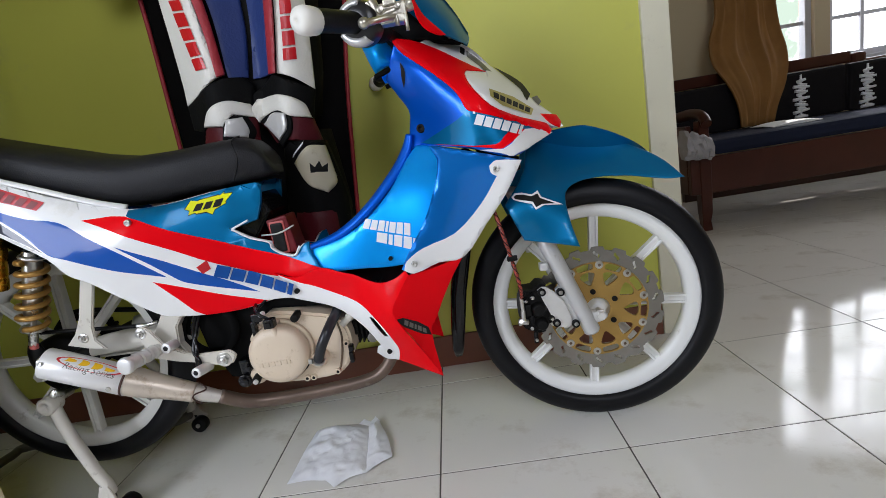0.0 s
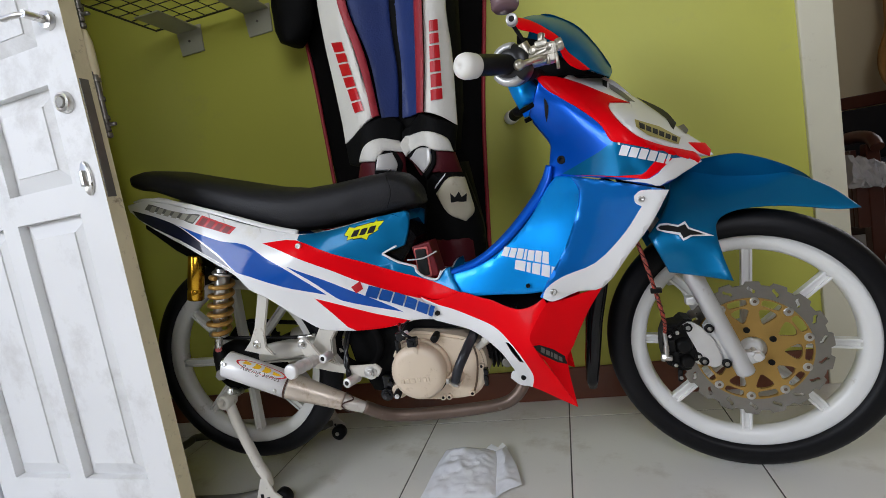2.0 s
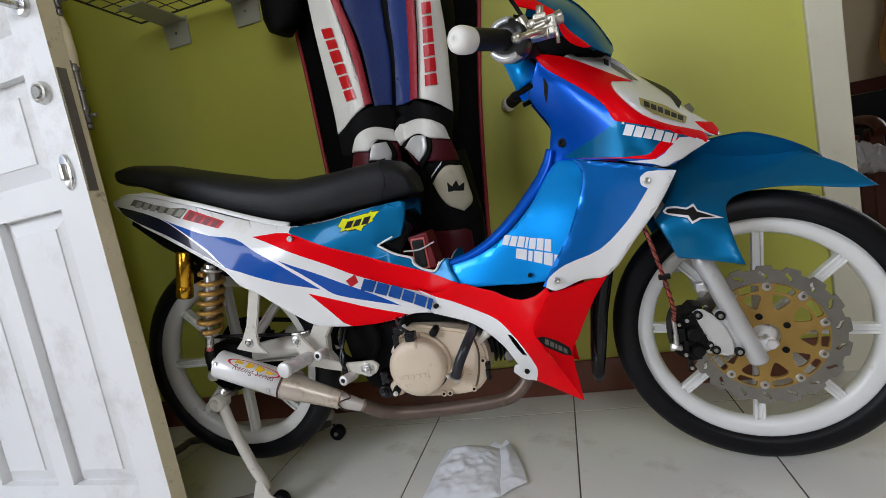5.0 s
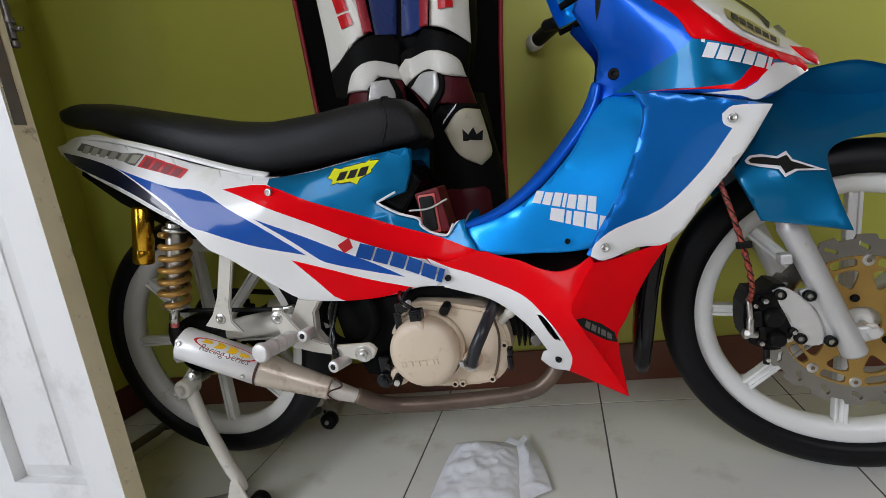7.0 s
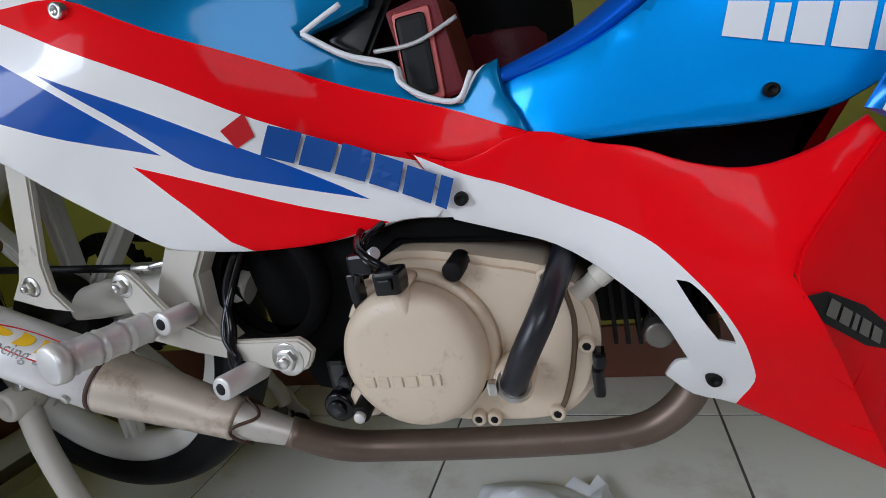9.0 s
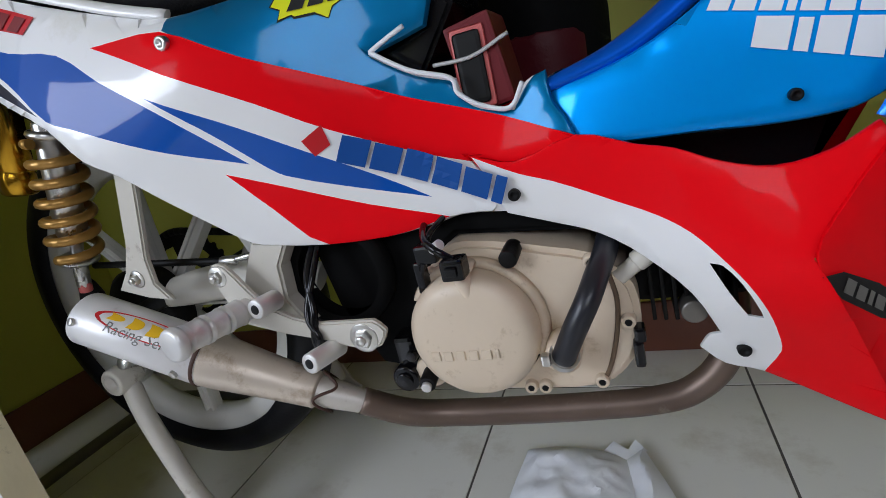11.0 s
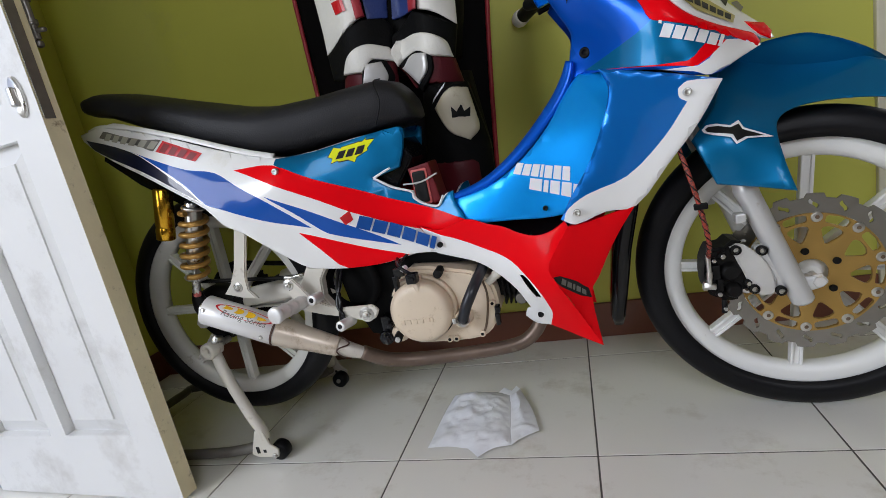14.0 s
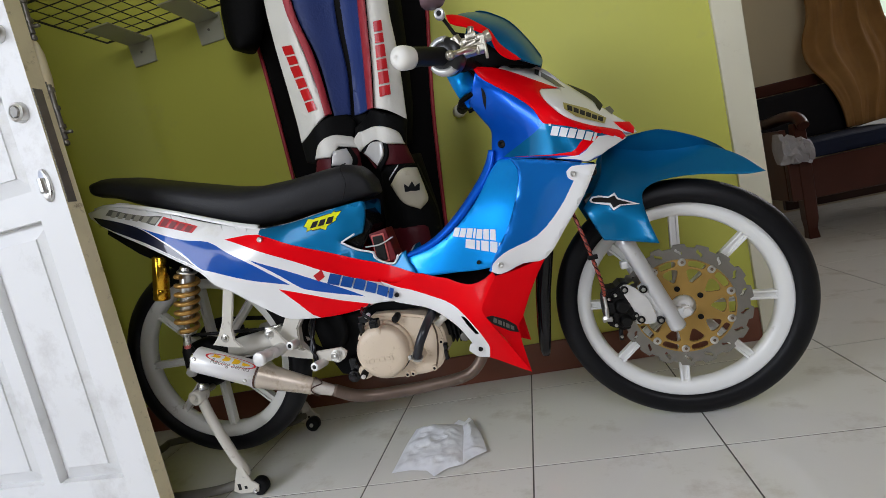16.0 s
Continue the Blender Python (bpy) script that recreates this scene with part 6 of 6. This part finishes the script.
pb = thing("plastic_bag", (-.46, 1.27, 0), "crumpled translucent white plastic bag lying on the tiles", "bag")
part("film", crumple([(-.563, 1.188), (-.556, 1.30), (-.545, 1.385), (-.50, 1.392), (-.44, 1.388), (-.405, 1.372), (-.395, 1.28), (-.385, 1.19), (-.42, 1.185), (-.45, 1.158), (-.475, 1.185), (-.52, 1.192)], .026, 3, .006), M_BAG, pb)
part("fold", crumple([(-.408, 1.372), (-.385, 1.395), (-.35, 1.31), (-.331, 1.235), (-.365, 1.215), (-.386, 1.19), (-.398, 1.28)], .024, 8, .006), M_BAG, pb)
part("handle", crumple([(-.445, 1.385), (-.425, 1.408), (-.405, 1.395), (-.395, 1.412), (-.38, 1.395), (-.405, 1.37)], .026, 12), M_BAG, pb)

# ---- door leaf, opened against the room ----
DX0, DX1, DY = -1.665, -1.068, 1.043
door = thing("door_1", (DX0, DY + .06, 0), "open worn white panelled wooden door leaf with bare yellowed edge", "door", kind="structure")
DM = Matrix.Translation((DX1, DY, 0)) @ Matrix.Rotation(radians(-3.2), 4, "Z") @ Matrix.Translation((-DX1, -DY, 0))
cols = ((-1.597, -1.400), (-1.350, -1.152))
rows_z = ((.160, .777), (.842, 1.050), (1.129, 1.93))


def dpart(name, bm, mat, parent=door, label=""):
    bmesh.ops.transform(bm, matrix=DM, verts=bm.verts)
    return part(name, bm, mat, parent, label)


TH, DW = .036, .036
for nm, x0, x1 in (("hinge_stile", DX0, cols[0][0]), ("middle_stile", cols[0][1], cols[1][0]), ("lock_stile", cols[1][1], DX1)):
    z0, z1 = .004, 2.06
    bm = boxed((x0, DY, z0), (x1, DY + TH, z1))
    if nm == "lock_stile":
        bm.normal_update()
        for f in bm.faces:
            if f.normal.x > .7:
                f.material_index = 1
    dpart(nm, bm, [M_DOOR, M_DOOREDGE])
for c0, c1 in cols:
    for z0, z1 in ((.004, rows_z[0][0]), (rows_z[0][1], rows_z[1][0]), (rows_z[1][1], rows_z[2][0]), (rows_z[2][1], 2.06)):
        dpart("rail", boxed((c0, DY, z0), (c1, DY + TH, z1)), M_DOOR)
    for z0, z1 in rows_z:
        # raised panel: sunk all round, sloping up to a flat field
        bm = bmesh.new()
        loops = []
        for inset, y in ((0, .031), (0, .0215), (.004, .0205), (DW, .0065), (DW + .0008, .0035)):
            loops.append([(x, DY + y, z) for x, z in ((c0 + inset, z0 + inset), (c1 - inset, z0 + inset), (c1 - inset, z1 - inset), (c0 + inset, z1 - inset))])
        loft(bm, loops, smooth=False)
        bmesh.ops.recalc_face_normals(bm, faces=bm.faces)
        dpart("door_panel", bm, M_DOOR)
bm = bmesh.new()
lathe(bm, [(0, .006), (.006, .006), (.008, .009), (.011, .010), (.013, .012), (.0155, .013), (.020, .011), (.0215, .006), (.0225, 0)], about_y(-1.113, DY, 1.005), 32)
dpart("lock_ring", bm, M_STEEL, label="round chromed lock ring")
bm = bmesh.new()
lathe(bm, [(0, .0145), (.010, .0145), (.0125, .012), (.0125, .008)], about_y(-1.113, DY, 1.005), 24)
dpart("lock_core", bm, M_BRASS)
bm = bmesh.new()
loft(bm, [[(-1.105 + w * math.cos(a), DY - d, .845 + h * math.sin(a)) for a in np.linspace(0, 2 * math.pi, 24, endpoint=False)] for w, h, d in ((.016, .036, 0), (.016, .036, .004), (.013, .033, .006))])
box(bm, (-1.112, DY - .016, .828), (-1.100, DY - .004, .862), 0.004)
dpart("latch_plate", bm, M_STEEL, label="oval worn steel latch plate")
bm = bmesh.new()
lathe(bm, [(0, .05), (.008, .05), (.008, .047), (.008, .012), (.017, .010), (.019, .003), (.019, 0)], about_y(-1.104, DY, 1.168), 28)
tube(bm, [(-1.104, DY - .045, 1.168), (-1.130, DY - .048, 1.171), (-1.165, DY - .046, 1.174)], .006, 12)
dpart("door_handle", bm, M_STEEL, label="steel lever door handle")
bm = bmesh.new()
loft(bm, [[(DX1 - .018 + w * math.cos(a), DY + TH + .012 + w * .8 * math.sin(a), z) for a in np.linspace(0, 2 * math.pi, 20, endpoint=False)] for z, w in ((1.02, .008), (1.03, .017), (1.08, .021), (1.13, .020), (1.155, .014), (1.162, .006))])
dpart("rear_handle", bm, M_DOOREDGE, label="cream grip on the door's rear face")
bm = boxed((DX1 + .0005, DY + .003, .80), (DX1 + .002, DY + .023, 1.045), 0.0005)
dpart("lock_faceplate", bm, M_BRASS, label="dark rusty lock face plate")
for zb in (.985, 1.215):
    bm = bmesh.new()
    rod(bm, (DX1 - .004, DY + TH + .010, zb + .075), (DX1 - .004, DY + TH + .010, zb - .045), .006, n=12)
    for dz in (.06, .02, -.02):
        lathe(bm, [(.0055, 0), (.009, 0), (.009, .008), (.0055, .008)], Matrix.Translation((DX1 - .004, DY + TH + .010, zb + dz)), 14)
    rod(bm, (DX1 - .004, DY + TH + .010, zb - .03), (DX1 + .018, DY + TH + .012, zb - .032), .004, n=10)
    lathe(bm, [(0, -.008), (.006, -.005), (.007, 0), (.006, .004), (0, .006)], Matrix.Translation((DX1 - .004, DY + TH + .010, zb - .052)), 14)
    box(bm, (DX1 - .02, DY + TH, zb - .05), (DX1 + .0, DY + TH + .004, zb + .08), 0.001)
    dpart("sliding_bolt", bm, M_BRASS, label="aged steel sliding bolt")

# ---- racing suit on its black cover, hung on the wall ----
def SUIT(q):
    q = np.atleast_2d(np.array(q, float))
    a, b = -.60, -.40 - .12 * (1.13 - q[:, 1])
    return 1.47 - .07 * np.maximum(np.exp(-((q[:, 0] - a) / .075) ** 2), np.exp(-((q[:, 0] - b) / .065) ** 2))


cover = thing("garment_cover", (-.6, 1.66, .43), "long black cloth garment cover with red piping hung on the wall", "cover")
OUT_COVER = [(-0.851,1.562), (-0.844,1.432), (-0.844,1.284), (-0.838,1.08), (-0.839, 0.764), (-0.841, 0.508), (-0.388, 0.437), (-0.382, 0.505), (-0.339, 0.879), (-0.288,1.178), (-0.255,1.376)]
part("cloth", panel(OUT_COVER, lambda q: 1.655 + .006 * np.sin(np.atleast_2d(q)[:, 0] * 38 + np.atleast_2d(q)[:, 1] * 4), thick=.006, fillet=.006, step=.03), M_FELT, cover)
for k0, k1 in ((0, 6), (6, 11)):
    bm = bmesh.new()
    tube(bm, [(x, 1.648, z) for x, z in OUT_COVER[k0:k1]], .006, 8)
    part("piping", bm, M_LEATHERR, cover)

suit = thing("racing_suit", (-.5, 1.47, .45), "white, blue and red leather racing suit hanging against its black cover", "suit")
bm = bmesh.new()
loft(bm, [[(cx + w * math.cos(a), 1.545 + .085 * math.sin(a), z) for a in np.linspace(0, 2 * math.pi, 20, endpoint=False)] for z, cx, w in ((1.42, -.53, .19), (1.3, -.525, .185), (1.2, -.52, .18), (1.05, -.52, .165), (.9, -.525, .15), (.8, -.53, .13))])
part("lining", bm, M_LEATHERK, suit)
for nm, out, mt in (("outer_leg_panel", [(-0.691,1.352), (-0.611,1.306), (-0.618,1.191), (-0.601,1.064), (-0.588, 0.965), (-0.579, 0.908), (-0.65, 0.876), (-0.695, 0.862), (-0.693, 0.902), (-0.696,1.014), (-0.701,1.132), (-0.7,1.231)], M_LEATHERW), ("stripe", [(-0.611,1.306), (-0.589,1.3), (-0.596,1.183), (-0.575,1.059), (-0.567, 0.906), (-0.583, 0.903), (-0.586, 0.992), (-0.598,1.09), (-0.618,1.191)], M_LEATHERR), ("inner_leg_panel", [(-0.589,1.3), (-0.49,1.294), (-0.508,1.176), (-0.513,1.094), (-0.515,1.011), (-0.53, 0.9), (-0.566, 0.901), (-0.57,1.051), (-0.596,1.183)], M_LEATHERB), ("inner_leg_panel", [(-0.487,1.294), (-0.411,1.25), (-0.431,1.142), (-0.451,1.016), (-0.471, 0.896), (-0.521, 0.896), (-0.503,1.023), (-0.498,1.12)], M_LEATHERB), ("stripe", [(-0.411,1.25), (-0.391,1.24), (-0.409,1.131), (-0.428,1.007), (-0.452, 0.891), (-0.473, 0.894), (-0.451,1.016), (-0.431,1.142)], M_LEATHERR), ("outer_leg_panel", [(-0.391,1.24), (-0.343,1.236), (-0.359,1.124), (-0.363,1.023), (-0.38, 0.849), (-0.415, 0.876), (-0.452, 0.893), (-0.428,1.007), (-0.409,1.131)], M_LEATHERW)):
    pn = part(nm, panel(out, SUIT, thick=.006, fillet=.003, step=.008, curve=6, off=.014 if nm == "stripe" else 0), mt, suit)
for nm, out, mt, off in (("knee_panel", [(-0.695, 0.862), (-0.58, 0.901), (-0.538, 0.902), (-0.523, 0.878), (-0.535, 0.837), (-0.654, 0.796), (-0.694, 0.805)], M_LEATHERK, .002), ("knee_panel", [(-0.529, 0.864), (-0.467, 0.895), (-0.38, 0.849), (-0.397, 0.782), (-0.442, 0.814), (-0.532, 0.826)], M_LEATHERK, .002), ("lower_leg_panel", [(-0.685, 0.742), (-0.65, 0.807), (-0.595, 0.797), (-0.575, 0.817), (-0.532, 0.812), (-0.54, 0.714)], M_MAROON, 0), ("lower_leg_panel", [(-0.535, 0.808), (-0.478, 0.809), (-0.397, 0.786), (-0.388, 0.727), (-0.454, 0.741), (-0.495, 0.742)], M_MAROON, 0), ("knee_arc", [(-0.651, 0.804), (-0.622, 0.838), (-0.577, 0.851), (-0.537, 0.84), (-0.525, 0.807), (-0.57, 0.819), (-0.596, 0.795)], M_LEATHERW, .012), ("knee_arc", [(-0.535, 0.827), (-0.52, 0.849), (-0.459, 0.846), (-0.407, 0.821), (-0.397, 0.785), (-0.438, 0.794), (-0.468, 0.811), (-0.509, 0.807), (-0.527, 0.796)], M_LEATHERW, .012), ("knee_plate_surround", [(-.606, .765), (-.592, .818), (-.55, .82), (-.537, .78), (-.545, .755)], M_LEATHERK, .008), ("knee_plate_surround", [(-.528, .80), (-.495, .822), (-.438, .812), (-.440, .765), (-.474, .728)], M_LEATHERK, .008), ("knee_plate", [(-0.598, 0.773), (-0.585, 0.81), (-0.554, 0.811), (-0.547, 0.781), (-0.552, 0.764)], M_SLIDER, .016), ("knee_plate", [(-0.518, 0.79), (-0.488, 0.809), (-0.447, 0.802), (-0.451, 0.768), (-0.478, 0.745)], M_SLIDER, .016)):
    part(nm, panel(out, SUIT, thick=.010, fillet=.006, step=.008, off=off, curve=6), mt, suit)
for quad, n in ((((-.632, .926), (-.602, .926), (-.632, 1.105), (-.673, 1.12)), 6), (((-.427, .913), (-.399, .914), (-.379, 1.097), (-.399, 1.096)), 6)):
    (ax, az), (bx, bz), (cx, cz), (dx, dz) = quad
    bars([(bx, bz), (ax, az), (dx, dz), (cx, cz)], SUIT, [1, 1.2, 1, 1.2, .9, 1], M_REDST, suit, 0.003, 0.2)

boots = thing("racing_boot", (-.43, 1.45, .43), "black and maroon racing boot with a pale shin guard", "boot")
BOOT = lambda q: 1.455 - .06 * np.exp(-((np.atleast_2d(q)[:, 0] + .43) / .07) ** 2)
part("shaft", panel([(-0.478, 0.746), (-0.38, 0.731), (-0.366, 0.654), (-0.356, 0.582), (-0.369, 0.441), (-0.523, 0.464), (-0.507, 0.608)], BOOT, thick=.02, fillet=.014, step=.015), M_LEATHERK, boots)
part("shin_guard", panel([(-0.454, 0.688), (-0.415, 0.722), (-0.38, 0.718), (-0.371, 0.655), (-0.371, 0.627), (-0.392, 0.609), (-0.43, 0.635)], BOOT, thick=.012, fillet=.008, step=.012, off=.012), M_SHIN, boots, "aged cream moulded shin guard")
sticker([(-0.417, 0.661), (-0.415, 0.684), (-0.406, 0.672), (-0.395, 0.685), (-0.391, 0.67), (-0.378, 0.677), (-0.382, 0.657)], BOOT, M_BLACK, boots, off=.0135)
part("foot_panel", panel([(-0.483, 0.576), (-0.383, 0.566), (-0.385, 0.444), (-0.517, 0.464)], BOOT, thick=.012, fillet=.008, step=.015, off=.006), M_MAROON, boots)
bars([(-.456, .70), (-.452, .708), (-.42, .735), (-.424, .727)], BOOT, [1, 1, 1, 1, 1, 1], M_STICKW, boots, .0035)
bm = bmesh.new()
loft(bm, [[(cx + w * math.cos(a), 1.52 + .07 * math.sin(a), z) for a in np.linspace(0, 2 * math.pi, 16, endpoint=False)] for z, cx, w in ((.76, -.44, .06), (.6, -.435, .07), (.45, -.44, .075))])
part("lining", bm, M_LEATHERK, boots)

glove = thing("riding_glove", (-.82, 1.6, 1.18), "black leather glove hanging beside the suit", "glove")
bm = bmesh.new()
loft(bm, [[(cx + w * math.cos(a), 1.56 + .04 * math.sin(a), z) for a in np.linspace(0, 2 * math.pi, 18, endpoint=False)] for z, cx, w in ((1.42, -.80, .06), (1.30, -.815, .068), (1.23, -.828, .058), (1.195, -.835, .04), (1.183, -.835, .018))])
part("leather", bm, M_LEATHERK, glove)

# ---- wire shelf with grey brackets ----
rack = thing("wire_shelf", (-1.17, 1.63, 1.36), "dark wire grid shelf on grey plastic wall brackets", "shelf")
RZ1, RX0, RX1, RY0, RY1 = 1.365, -1.345, -.86, 1.30, 1.625
bm = bmesh.new()
tube(bm, [(RX0, RY0, RZ1), (RX0, RY1, RZ1), (RX1, RY1, RZ1), (RX1, RY0, RZ1), (RX0, RY0, RZ1)], .0032, 8, k=1)
part("border_wire", bm, M_WIRE, rack)
for k in range(1, 10):
    x = RX0 + (RX1 - RX0) * k / 10
    part("wire", rod(bmesh.new(), (x, RY0, RZ1), (x, RY1, RZ1), .0016, n=6), M_WIRE, rack)
for k in range(1, 7):
    y = RY0 + (RY1 - RY0) * k / 7
    part("wire", rod(bmesh.new(), (RX0, y, RZ1 + .003), (RX1, y, RZ1 + .003), .0016, n=6), M_WIRE, rack)
for xb in (-1.26, -1.0):
    bm = bmesh.new()
    plate(bm, [(xb - .045, 1.285), (xb + .04, 1.285), (xb + .045, 1.37), (xb - .05, 1.37)], 1.672, 1.679, 0.001)
    box(bm, (xb - .045, 1.50, 1.356), (xb + .04, 1.672, 1.361), 0.001)
    bk = part("bracket", bm, M_BRACKET, rack, "grey plastic bracket")
    bm = bmesh.new()
    rod(bm, (xb - .005, 1.673, 1.325), (xb - .005, 1.669, 1.325), .004, n=10)
    part("screw", bm, M_BRASS, bk)

# ---- living room bench, curtain and small things ----
bench = thing("wooden_bench", (2.2, 3.1, 0), "long dark red-brown wooden bench with navy cushions", "bench")
BX0, BX1 = 1.12, 3.6
for x in (1.215, 3.5):
    bm = bmesh.new()
    loft(bm, [[(x + s * a, 2.86 + s * b + dy, z) for a, b in ((-1, -1), (1, -1), (1, 1), (-1, 1))] for z, s, dy in ((0, .026, .0), (.05, .022, .004), (.10, .028, 0), (.30, .030, 0), (.40, .030, 0), (.58, .026, .0))], smooth=False)
    bmesh.ops.bevel(bm, geom=bm.edges[:], offset=.004, segments=1, affect="EDGES")
    part("front_leg", bm, M_SWOOD, bench)
    part("back_leg", boxed((x - .025, 3.50, 0), (x + .025, 3.55, .86), .005), M_SWOOD, bench)
    bm = bmesh.new()
    tube(bm, [(x, 2.80, .56), (x, 2.84, .60), (x, 2.95, .615), (x, 3.2, .60), (x, 3.5, .62)], .032, 12, flat=.8)
    part("armrest", bm, M_SWOOD, bench)
part("front_rail", boxed((BX0 + .02, 2.835, .20), (BX1, 2.870, .39), .006), M_SWOOD, bench)
part("side_panel", boxed((BX0 + .02, 2.872, .20), (BX0 + .05, 3.5, .56), .006), M_SWOOD, bench)
part("stretcher", boxed((BX0 + .15, 3.2, .10), (BX1 - .02, 3.24, .17), .006), M_SWOOD, bench)
part("seat_cushion", boxed((BX0 + .06, 2.86, .392), (BX1 - .02, 3.46, .47), .022), M_CUSHION, bench, "dark navy seat cushion")
bm = bmesh.new()
box(bm, (BX0 + .06, 3.47, .76), (2.46, 3.52, .83), .010)
box(bm, (2.46, 3.46, .70), (2.55, 3.53, .815), .02)
box(bm, (2.55, 3.47, .70), (BX1, 3.52, .77), .010)
part("back_rail", bm, M_SWOOD, bench)
for k in range(4):
    x0 = BX0 + .08 + k * .6
    part("back_cushion", boxed((x0, 3.40, .472), (x0 + .58, 3.475, .755), .02), M_BACKREST, bench, "black back cushion")
for x in (2.10, 2.50):
    bm = bmesh.new()
    for k in range(9):
        z = .485 + k * .026
        w = .028 + .010 * math.sin(k * 2.1)
        rod(bm, (x - w * 1.3, 3.393, z), (x + w * 1.3, 3.393, z + .014 * math.sin(k * 1.7)), .011, .008, n=6)
        rod(bm, (x - w * .5, 3.391, z + .012), (x + w * .9, 3.391, z + .006), .008, .005, n=6)
    rod(bm, (x, 3.396, .49), (x, 3.396, .735), .006, n=6)
    part("embroidery", bm, M_STICKW, bench, "white embroidered ornament")
paper = thing("newspaper", (1.83, 3.1, .47), "folded white newspaper lying on the bench cushion", "paper")
bm = bmesh.new()
loft(bm, [[(1.69 + .28 * u, 3.02 + .02 * u + dy, .475 + .012 * math.sin(3 * u) + dz) for u in np.linspace(0, 1, 9)] + [(1.69 + .28 * u, 3.02 + .02 * u + dy, .472 + dz) for u in np.linspace(1, 0, 9)] for dy, dz in ((0, 0), (.1, .006), (.22, .004))], smooth=False)
part("sheet", bm, M_PAPER, paper)
wrapp = thing("plastic_wrapping", (1.14, 2.85, .5), "crinkled clear plastic wrapping on the bench arm", "wrapping")
bm = bmesh.new()
rs = []
for k in range(9):
    u = k / 8
    rs.append([(1.09 + .14 * u, 2.80 + (.055 - .015 * u) * math.cos(a) + .022 * noise.noise(Vector((u * 6, a * 2, 1))), .475 - .04 * u + (.075 - .02 * u) * math.sin(a) + .026 * noise.noise(Vector((u * 7, a * 2, 5)))) for a in np.linspace(0, 2 * math.pi, 16, endpoint=False)])
loft(bm, rs, smooth=False)
part("film", bm, M_PLASTIC, wrapp)

curtain = thing("curtain", (1.95, 3.6, .47), "long golden brown cloth curtain gathered and draped over the bench back", "curtain")
bm = bmesh.new()
rs = []
KEY = ((2.5, 1.68, 2.06, 3.58, .034), (1.9, 1.70, 2.06, 3.575, .034), (1.4, 1.71, 2.05, 3.57, .030), (1.1, 1.70, 2.05, 3.55, .030), (.95, 1.56, 2.05, 3.48, .044), (.86, 1.60, 2.04, 3.40, .044), (.76, 1.64, 2.00, 3.33, .028), (.66, 1.69, 1.93, 3.32, .024), (.56, 1.70, 1.90, 3.325, .020), (.482, 1.71, 1.87, 3.33, .016))
zs = [k[0] for k in KEY][::-1]
for z in np.linspace(2.5, .482, 70):
    x0, x1, yc, am = (float(np.mean([np.interp(z + d, zs, [k[c] for k in KEY][::-1]) for d in np.linspace(-.13, .13, 9)])) for c in (1, 2, 3, 4))
    front = []
    for u in np.linspace(0, 1, 64):
        w = u + .03 * noise.noise(Vector((z * .6, u * 2, 3)))
        f = am * (.58 * math.sin(w * 16) + .26 * math.sin(w * 35 + .4 * z) + .07 * math.sin(w * 71 + z)) + .012 * noise.noise(Vector((u * 9, z * 3, 9))) + .006 * noise.noise(Vector((u * 22, z * 9, 2)))
        front.append((x0 + (x1 - x0) * u + .008 * noise.noise(Vector((z * 2, u * 3, 1))), yc + f, z))
    rs.append(front + [(x, y + .02, z) for x, y, z in front[::-1]])
loft(bm, rs)
part("cloth", bm, M_CURTAIN, curtain)
# ---- floor tiles, the nearest as pieces of their own ----
TS, G = .40, .0017


def tile_mesh():
    bm = bmesh.new()
    box(bm, (G, G, -.010), (TS - G, TS - G, 0), .0005, seg=1)
    me = bpy.data.meshes.new("tile")
    bm.to_mesh(me)
    bm.free()
    me.materials.append(M_TILE)
    return me


tm = tile_mesh()
TX, TY = -.62, 1.16
for i in range(-4, 14):
    for j in range(-8, 8):
        x, y = TX + i * TS, TY + j * TS
        if x < WX - .5 or x > XE or y > YN or y < YS - .3:
            continue
        ob = new("tile", tm)
        ob.location = (x, y, 0)
        ob.parent = floor
